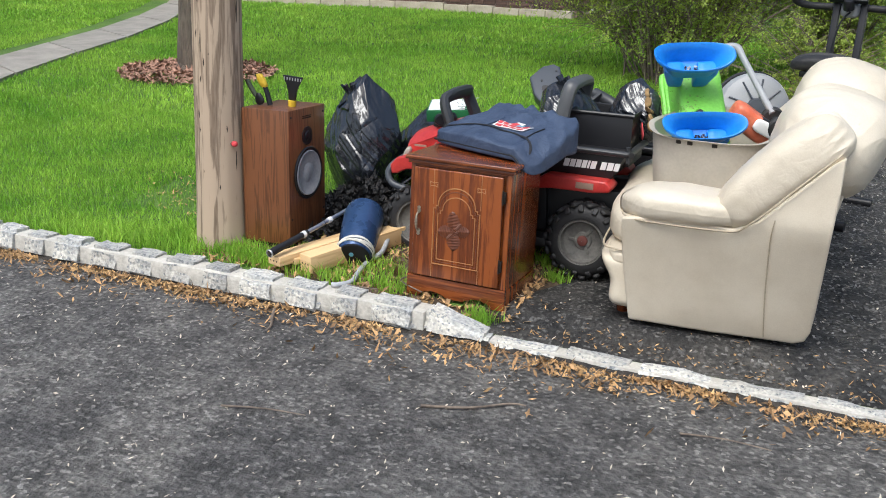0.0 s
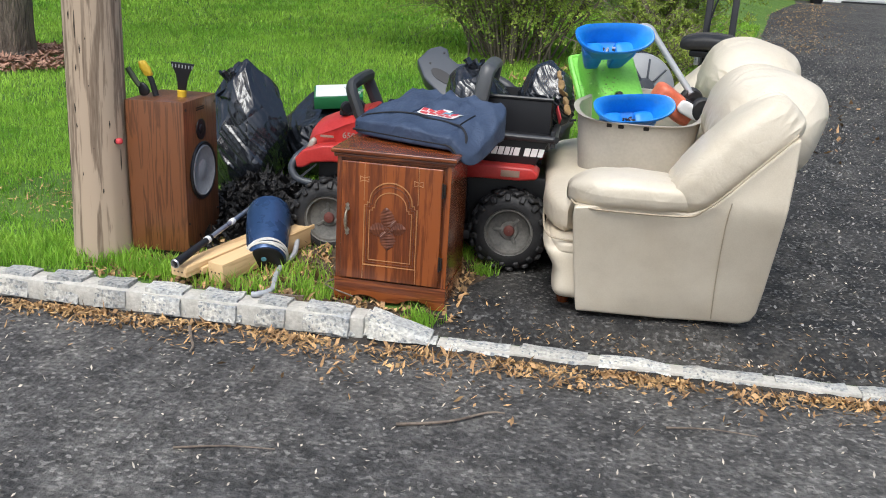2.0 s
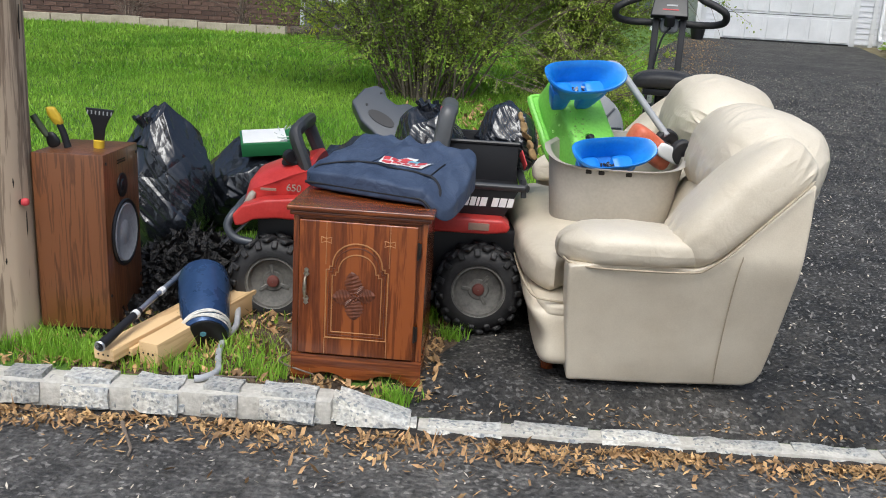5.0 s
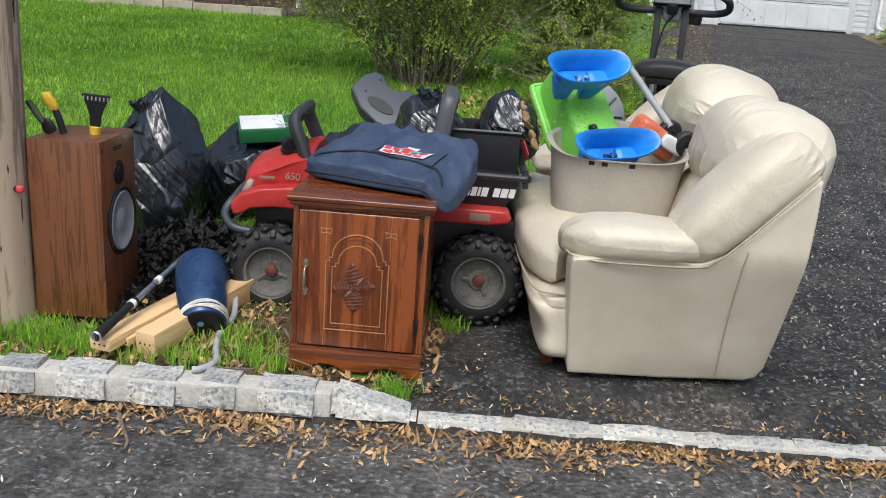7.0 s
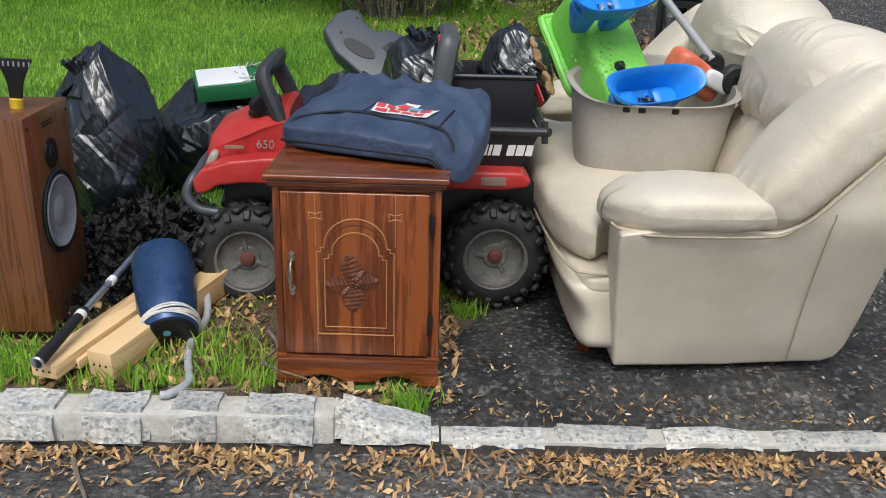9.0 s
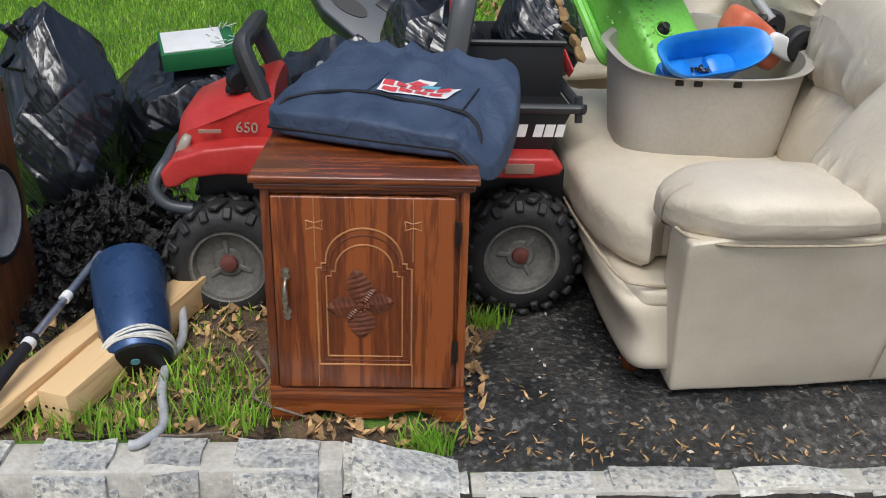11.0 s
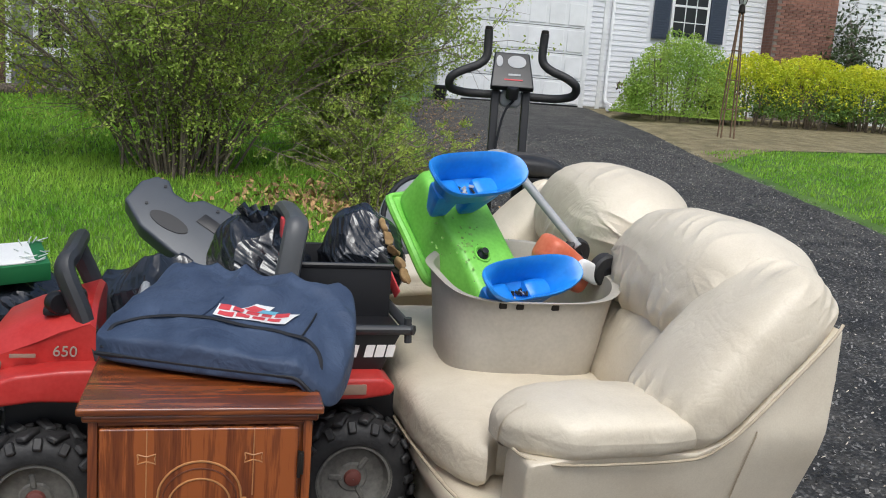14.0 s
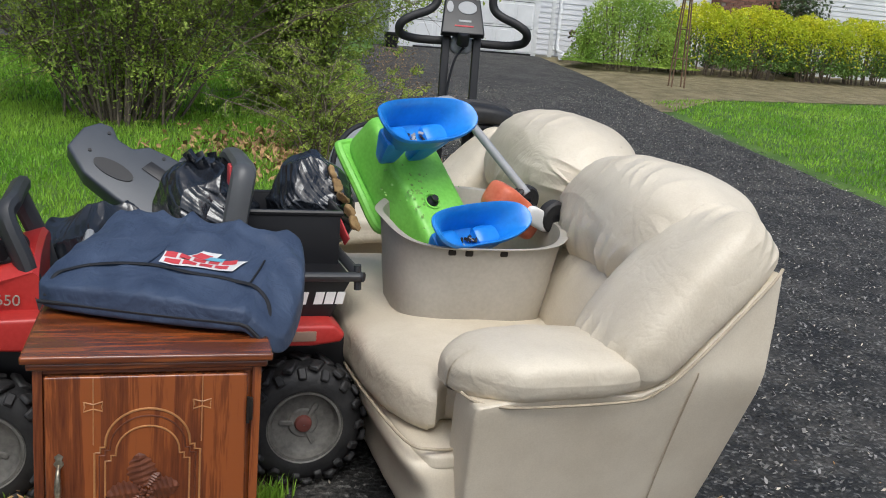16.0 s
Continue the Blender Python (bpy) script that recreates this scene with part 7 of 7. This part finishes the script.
# ---- lawn, litter and petals as stuff ----
def blades(name, us, vs, h, w, rng, material, label):
    n = len(us)
    z = ground(us, vs)
    a = rng.uniform(0, 6.283, n)
    hh = h * rng.uniform(0.5, 1.3, n)
    bend = hh * rng.uniform(0.1, 0.75, n)
    d = rng.uniform(0, 6.283, n)
    base = np.stack([us, vs, z - 0.005], 1)
    side = np.stack([np.cos(a), np.sin(a), np.zeros(n)], 1) * (w * rng.uniform(0.7, 1.3, n))[:, None]
    tip = base + np.stack([np.cos(d) * bend, np.sin(d) * bend, hh], 1)
    mid = base + np.stack([np.cos(d) * bend * 0.35, np.sin(d) * bend * 0.35, hh * 0.6], 1)
    v = np.stack([base - side, base + side, mid + side * 0.7, mid - side * 0.7, tip], 1).reshape(-1, 3)
    i = np.arange(n)[:, None] * 5
    quads = np.concatenate([i, i + 1, i + 2, i + 3], 1).tolist()
    tris = np.concatenate([i + 3, i + 2, i + 4], 1).tolist()
    return placed(name, raw(name, v.tolist(), quads + tris, material), label, "grass", "stuff")


rng = np.random.default_rng(5)


def lawn_points(n, u0, u1, v0, v1, thin=True):
    u, v = rng.uniform(u0, u1, n), rng.uniform(v0, v1, n)
    keep = (u < left_edge(v) - 0.03)
    if thin:  # worn, leafy patch round the dumped things and by the pole
        dens = np.array([0.5 + 0.9 * noise.noise(Vector((a * 2.2, b * 2.2, 4.0))) for a, b in zip(u, v)])
        worn = (1 - smooth01(0.9, 2.2, v)) * smooth01(-2.6, -1.2, u) * 0.93
        keep &= rng.uniform(0, 1, n) > worn * (1 - np.clip(dens - 0.15, 0, 1) * 0.8)
        keep &= ~((np.abs(u + 1.9) < 0.55) & (np.abs(v - 0.95) < 0.35) & (rng.uniform(0, 1, n) < 0.75))
    keep &= ~((u > -0.50) & (u < 0.12) & (v < 0.17))
    path = np.interp(v, [1.0, 2.1, 3.2, 4.5, 5.8, 7.4, 9.3, 10.6], [-5.2, -5.55, -6.0, -6.45, -6.9, -7.6, -8.6, -9.4])
    keep &= ~((u < path + 0.03) & (u > path - 1.0) & (v > 1.0))
    keep &= v < np.interp(u, [-20, -8.6, -5.5, -2.7, 2], [10.6, 10.9, 11.5, 11.3, 14])
    keep &= (u + 4.56) ** 2 + (v - 4.10) ** 2 > 0.5
    return u[keep], v[keep]


u, v = lawn_points(90000, -4.5, 0.1, 0.07, 2.6)
blades("grass", u, v, 0.040, 0.0026, rng, M["grass"], "short spring lawn grass near the kerb")
u, v = lawn_points(45000, -9, -4.4, 0.07, 2.6, False)
blades("grass", u, v, 0.045, 0.004, rng, M["grass"], "short lawn grass beside the path")
u, v = lawn_points(120000, -10, 2.0, 2.4, 6.5)
blades("grass", u, v, 0.048, 0.0045, rng, M["grass"], "green lawn grass")
u, v = lawn_points(100000, -15, 3.2, 6.3, 12.0)
blades("grass", u, v, 0.055, 0.009, rng, M["grass"], "green lawn grass towards the house")
u, v = rng.uniform(5.9, 16, 60000), rng.uniform(0.5, 12.5, 60000)
k = (u > right_edge(v) + 0.15) & ((v < 11.0 + 0.2 * (u - 9)) | (u > 14))
blades("grass", u[k], v[k], 0.05, 0.008, rng, M["grass"], "green lawn grass beside the driveway")
# bare soil round the dumped things
verts, faces = [(-0.55, 0.6, float(ground(-0.55, 0.6)) + 0.004)], []
for i in range(64):
    a = 2 * math.pi * i / 64
    for j, f in enumerate((0.35, 0.7, 0.9, 1.0)):
        r = f * (1 + 0.22 * noise.noise(Vector((math.cos(a) * 2.2, math.sin(a) * 2.2, 9))) + 0.08 * noise.noise(Vector((math.cos(a) * 9, math.sin(a) * 9, 2))))
        x, y = -0.55 + 0.86 * r * math.cos(a), 0.60 + 0.86 * r * math.sin(a)
        y = max(y, 0.075)
        verts.append((x, y, float(ground(x, y)) + (0.005 if j < 3 else -0.01)))
for i in range(64):
    p, q = 1 + i * 4, 1 + (i + 1) % 64 * 4
    faces.append((0, p, q))
    faces += [(p + j, p + j + 1, q + j + 1, q + j) for j in range(3)]
placed("bare_soil", raw("bare_soil", verts, faces, M["dirt"], True), "worn brown soil patch under the dumped things", "soil")
# taller tufts
tu, tv = [], []
for a, b, r, n in ((-1.63, 0.33, 0.30, 1500), (-1.9, 0.22, 0.25, 1100), (-1.35, 0.2, 0.16, 600), (-2.3, 0.16, 0.3, 700), (-0.06, 0.085, 0.06, 170), (-0.6, 0.30, 0.22, 260), (-0.85, 0.35, 0.2, 180), (0.12, 0.62, 0.05, 120), (0.02, 0.75, 0.05, 80), (-0.85, 0.12, 0.12, 220), (-0.55, 0.16, 0.10, 200), (-1.2, 0.15, 0.1, 260)):
    g = rng.normal(0, 1, (n, 2)) * np.array([r, r * 0.45]) * 0.6 + np.array([a, b])
    tu.append(g[:, 0]); tv.append(np.maximum(g[:, 1], 0.07))
blades("grass_tufts", np.concatenate(tu), np.concatenate(tv), 0.070, 0.0030, rng, M["grass"], "taller uncut grass tufts by the kerb and pole")


def scraps(name, u, v, z, ln, wd, rng, material, label, category, lift=0.006, tilt=0.35):
    n = len(u)
    a = rng.uniform(0, 6.283, n)
    l = ln * rng.uniform(0.35, 1.4, n)
    w = wd * rng.uniform(0.5, 1.4, n)
    dirx = np.stack([np.cos(a), np.sin(a), rng.normal(0, tilt, n)], 1) * (l / 2)[:, None]
    diry = np.stack([-np.sin(a), np.cos(a), rng.normal(0, tilt, n)], 1) * (w / 2)[:, None]
    c = np.stack([u, v, z + lift * rng.uniform(0.6, 1.6, n)], 1)
    up = np.stack([np.zeros(n), np.zeros(n), w * rng.uniform(0.0, 0.6, n)], 1)
    vv = np.stack([c - dirx, c + diry + up * 0.5, c + dirx + up, c - diry + up * 0.5], 1).reshape(-1, 3)
    i = np.arange(n)[:, None] * 4
    f = np.concatenate([np.concatenate([i, i + 1, i + 2], 1), np.concatenate([i, i + 2, i + 3], 1)], 0)
    return placed(name, raw(name, vv.tolist(), f.tolist(), material), label, category, "stuff")


def road_z(v):
    return -0.10 + 0.006 * np.clip(-v, 0, 3)


def drift(n, spread, lump, seed, far):
    """Litter blown into uneven clumps along the kerb foot."""
    u = rng.uniform(-5, 6, n)
    v = -0.100 - rng.exponential(spread, n) * (0.5 + 0.9 * np.array([abs(noise.noise(Vector((x * 1.3, 0, seed)))) * 2 for x in u]))
    thick = np.array([0.5 + 1.3 * noise.noise(Vector((x * lump, y * lump * 1.6, seed))) for x, y in zip(u, v)])
    k = (v > far) & (rng.uniform(0, 1, n) < np.clip(thick, 0.06, 1))
    return u[k], v[k]


u, v = drift(13000, 0.085, 3.2, 7, -0.75)
scraps("leaf_litter", u, v, road_z(v), 0.030, 0.0095, rng, M["litter"], "drift of dry tan leaf bits along the kerb", "leaf litter", 0.010, 0.5)
u, v = drift(5200, 0.11, 4.5, 19, -0.9)
scraps("leaf_litter", u, v, road_z(v), 0.032, 0.012, rng, M["brownleaf"], "larger brown dead leaves drifted along the kerb", "leaf litter", 0.014, 0.7)
n = 3600
u, v = rng.uniform(-4, 5, n), -rng.uniform(0.1, 3.0, n)
scraps("road_petals", u, v, road_z(v), 0.018, 0.0065, rng, M["petal"], "scattered pale petals and bits on the road", "petals", 0.004)
n = 16000
v = rng.uniform(0.03, 12, n) ** 1.0
u = left_edge(v) + (right_edge(v) - left_edge(v)) * rng.uniform(0, 1, n)
k = rng.uniform(0, 1, n) < np.where(u < 0.9, 0.2, 0.45)
scraps("drive_petals", u[k], v[k], rise(v[k]) + 0.006, 0.018, 0.008, rng, M["petal"], "scattered pale petals on the driveway", "petals", 0.004)
n = 26000
v = rng.uniform(0.25, 11, n)
u = np.maximum(1.15, left_edge(v)) + (right_edge(v) - np.maximum(1.15, left_edge(v))) * rng.uniform(0, 1, n)
scraps("drive_grit", u, v, rise(v) + 0.006, 0.016, 0.012, rng, M["gravel"], "loose grey grit over the rough driveway", "grit", 0.005, 0.5)
n = 800
u, v = rng.uniform(0.05, 4.5, n), 0.03 + rng.exponential(0.10, n)
scraps("drive_litter", u, v, rise(v) + 0.006, 0.022, 0.007, rng, M["litter"], "dry leaf bits along the driveway's lower edge", "leaf litter", 0.005)
n = 1500
v = rng.uniform(9, 17, n)
u = left_edge(v) + np.abs(rng.normal(0.6, 0.35, n))
scraps("drive_litter", u, v, rise(v) + 0.006, 0.035, 0.014, rng, M["litter"], "tan leaf line along the driveway's far edge", "leaf litter", 0.006)
n = 850
u, v = rng.uniform(-1.5, 0.1, n), rng.uniform(0.08, 0.8, n)
scraps("verge_litter", u, v, ground(u, v), 0.040, 0.019, rng, M["brownleaf"], "curled brown leaves on the worn verge", "leaf litter", 0.014, 0.6)
n = 1700
u, v = rng.uniform(-1.6, 0.1, n), rng.uniform(0.08, 0.95, n)
scraps("verge_litter", u, v, ground(u, v), 0.035, 0.013, rng, M["litter"], "dead leaves and straw on the worn verge", "leaf litter", 0.012, 0.6)
n = 500
u, v = rng.normal(-1.95, 0.28, n), rng.normal(0.95, 0.14, n)
scraps("verge_litter", u, v, ground(u, v), 0.04, 0.008, rng, M["litter"], "pale straw on bare ground by the pole", "leaf litter", 0.010, 0.3)
n = 2600
u, v = rng.normal(1.2, 0.55, n), rng.normal(5.0, 0.5, n)
scraps("shrub_litter", u, v, ground(u, v), 0.060, 0.030, rng, M["brownleaf"], "brown dead leaves under the shrub", "leaf litter", 0.02, 0.7)
n = 2200
a, r = rng.uniform(0, 6.283, n), 0.75 * np.sqrt(rng.uniform(0.02, 1, n))
u, v = -4.56 + r * np.cos(a) * 1.05, 4.10 + r * np.sin(a) * 0.95
scraps("mulch", u, v, ground(u, v) + 0.02 + 0.05 * (0.75 - r), 0.08, 0.03, rng, M["mulch"], "red-brown bark mulch round the tree", "mulch", 0.015, 0.5)
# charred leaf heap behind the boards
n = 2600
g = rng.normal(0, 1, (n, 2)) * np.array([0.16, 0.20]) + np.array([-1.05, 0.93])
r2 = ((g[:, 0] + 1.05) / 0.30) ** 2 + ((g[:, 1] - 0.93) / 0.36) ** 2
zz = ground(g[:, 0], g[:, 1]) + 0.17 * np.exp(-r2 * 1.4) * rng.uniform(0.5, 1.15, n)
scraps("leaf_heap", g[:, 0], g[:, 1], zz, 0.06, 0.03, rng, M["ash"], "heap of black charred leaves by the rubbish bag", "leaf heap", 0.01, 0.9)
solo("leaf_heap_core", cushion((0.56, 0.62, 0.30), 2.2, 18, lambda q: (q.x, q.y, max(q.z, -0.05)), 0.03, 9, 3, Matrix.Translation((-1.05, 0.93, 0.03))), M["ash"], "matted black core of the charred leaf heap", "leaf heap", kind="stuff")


# ---- twigs ----
def twig(pts, r, label):
    solo("twig", tube(pts, list(np.linspace(r, r * 0.45, len(pts))), 6, 3), M["twig"], label, "twig", group="fallen twigs")


twig([(0.02, -0.72, -0.088), (0.18, -0.66, -0.086), (0.30, -0.56, -0.086), (0.36, -0.55, -0.085)], 0.006, "thin grey twig lying on the road")
twig([(-0.95, -0.16, -0.085), (-0.90, -0.26, -0.085), (-0.86, -0.33, -0.086), (-0.85, -0.38, -0.086)], 0.008, "short pale twig lying on the road")
twig([(-0.6, -1.05, -0.086), (-0.45, -1.0, -0.085), (-0.30, -0.98, -0.085)], 0.004, "short dark twig lying on the road")
twig([(0.9, -0.5, -0.086), (1.05, -0.47, -0.086), (1.2, -0.48, -0.086)], 0.004, "short dark twig lying on the road")
twig([(-0.52, 0.42, 0.03), (-0.47, 0.30, 0.028), (-0.50, 0.2, 0.025), (-0.36, 0.13, 0.012)], 0.006, "curved dead twig on the verge")
twig([(-0.75, 0.07, 0.012), (-0.66, 0.055, 0.012), (-0.55, 0.07, 0.012)], 0.005, "dead twig on the verge")


# ---- path, edging, beds ----
def garden_path():
    t = thing("garden_path", "pale concrete slab path crossing the lawn", "path", kind="structure")
    right = [(-5.2, 1.0), (-5.55, 2.1), (-6.0, 3.2), (-6.45, 4.5), (-6.9, 5.8), (-7.6, 7.4), (-8.6, 9.3), (-9.4, 10.6)]
    for (a, b), (c, d) in zip(right, right[1:]):
        e = 0.012
        bm = bmesh.new()
        vs = []
        for dz in (-0.06, 0.035):
            for x, y in ((a, b + e), (c, d - e), (c - 0.84, d - e + 0.42), (a - 0.84, b + e + 0.42)):
                vs.append(bm.verts.new((x, y, float(ground(x, y)) + dz)))
        for f in ((0, 1, 2, 3), (4, 5, 6, 7), (0, 1, 5, 4), (1, 2, 6, 5), (2, 3, 7, 6), (3, 0, 4, 7)):
            bm.faces.new([vs[i] for i in f])
        bmesh.ops.recalc_face_normals(bm, faces=bm.faces)
        part("paving_slab", bm, M["concrete"], t, "", False)


garden_path()


def edging():
    t = thing("bed_edging", "low pale stone edging along the planting bed", "edging", kind="structure")
    pts = [(-12.5, 10.0), (-8.6, 10.95), (-5.5, 11.55), (-2.75, 11.35)]
    rng2 = random.Random(8)
    for (a, b), (c, d) in zip(pts, pts[1:]):
        ln = math.hypot(c - a, d - b)
        n = int(ln / 0.42)
        rz = math.degrees(math.atan2(d - b, c - a))
        me = mesh_of(box(-ln / n / 2 + 0.006, ln / n / 2 - 0.006, -0.07, 0.07, -0.08, 0.13, 0.015, 2), "edging_stone", M["edging"])
        for k in range(n):
            x, y = a + (c - a) * (k + 0.5) / n, b + (d - b) * (k + 0.5) / n
            piece("edging_stone", me, t, pose(x, y, float(ground(x, y)) + rng2.uniform(-0.01, 0.012), 0, 0, rz + rng2.uniform(-1.5, 1.5)))
    part("edging_log", tube([(-2.7, 11.4, float(ground(-2.7, 11.4)) + 0.06), (-2.0, 11.6, float(ground(-2, 11.6)) + 0.07)], 0.09, 10), M["bark"], t, "dark timber edging end")


edging()
vv, ff = sheet(line(-14, -0.9, 40), line(11.5, 12.7, 8), 0.03)
placed("planting_bed", raw("planting_bed", vv, ff, M["dirt"], True), "brown mulched bed before the brick house", "planting bed")
verts, faces = [], []
bv = line(9.6, 17.7, 30)
for y in bv:
    a = float(right_edge(y))
    wd = np.interp(y, [9.6, 11, 13, 17.7], [0.15, 1.6, 9, 10])
    for i in range(12):
        x = a - 0.05 + wd * i / 11
        verts.append((x, y, float(ground(x, y)) + 0.012 * (i > 0)))
for j in range(len(bv) - 1):
    for i in range(11):
        faces.append((j * 12 + i, j * 12 + i + 1, (j + 1) * 12 + i + 1, (j + 1) * 12 + i))
placed("shrub_bed", raw("shrub_bed", verts, faces, M["bedsoil"], True), "bare leafy soil bed along the hedge", "planting bed")


# ---- garden lantern and lattice ----
def garden_lantern():
    u, v = 8.74, 12.6
    t = thing("garden_lantern", "tall rusty iron rod garden lantern beside the driveway", "garden lantern", u, v, float(ground(u, v)))
    for k in range(4):
        a = k * math.pi / 2 + 0.5
        part("rod", tube([(0.16 * math.cos(a), 0.16 * math.sin(a), -0.05), (0.10 * math.cos(a), 0.10 * math.sin(a), 1.2), (0.035 * math.cos(a), 0.035 * math.sin(a), 2.15)], 0.014, 6), M["rust"], t)
    for z, r in ((0.5, 0.14), (1.0, 0.115), (1.5, 0.085), (2.0, 0.05)):
        part("ring", tube([(r * math.cos(a), r * math.sin(a), z) for a in np.linspace(0, 6.2832, 13)], 0.008, 6), M["rust"], t)
    head = part("lantern_cup", lathe([(0.03, 2.1), (0.06, 2.14), (0.05, 2.25), (0.03, 2.27)], 12), M["iron"], t)
    part("lantern_glass", lathe([(0.05, 2.27), (0.09, 2.38), (0.10, 2.52), (0.085, 2.60), (0.05, 2.62)], 14), M["glass"], head, "clouded lantern glass")
    for k in range(6):
        a = k * math.pi / 3
        part("cage_bar", tube([(0.055 * math.cos(a), 0.055 * math.sin(a), 2.27), (0.108 * math.cos(a), 0.108 * math.sin(a), 2.46), (0.07 * math.cos(a), 0.07 * math.sin(a), 2.64)], 0.007, 6, 3), M["iron"], head)
    part("finial", lathe([(0.09, 2.63), (0.05, 2.70), (0.01, 2.78)], 12), M["iron"], head)


garden_lantern()


def lattice():
    u0, u1, y = 3.85, 4.80, 17.55
    z0 = float(ground(4.3, y))
    t = thing("lattice_fence", "white diamond lattice fence panel with arched top", "fence", 0, 0, z0)
    for x in (u0, u1):
        part("post", box(x - 0.045, x + 0.045, y - 0.045, y + 0.045, -0.05, 1.25, 0.006), M["whitepaint"], t)
    ln = u1 - u0
    for s in (1, -1):
        c = -1.2
        while c < ln + 1.2:
            pts = []
            for k in range(40):
                z = 0.05 + 1.2 * k / 39
                x = c + s * (z - 0.6)
                top = 1.08 + 0.17 * math.sin(math.pi * min(1, max(0, x / ln)))
                if 0.03 < x < ln - 0.03 and z < top:
                    pts.append((u0 + x, y + 0.012 * s, z))
            if len(pts) > 2:
                part("slat", tube([pts[0], pts[-1]], 0.020, 4, flat=0.25), M["whitepaint"], t)
            c += 0.115
    part("top_rail", tube([(u0 + ln * k / 12, y, 1.08 + 0.17 * math.sin(math.pi * k / 12)) for k in range(13)], 0.03, 6), M["whitepaint"], t)
    t2 = thing("plant_pot", "black plastic plant pot before the lattice", "plant pot", 4.75, 17.2, float(ground(4.75, 17.2)))
    part("pot", lathe([(0.12, 0), (0.16, 0.26), (0.175, 0.27), (0.175, 0.31), (0.15, 0.31), (0.14, 0.27), (0.11, 0.05)], 20), M["black"], t2)


lattice()
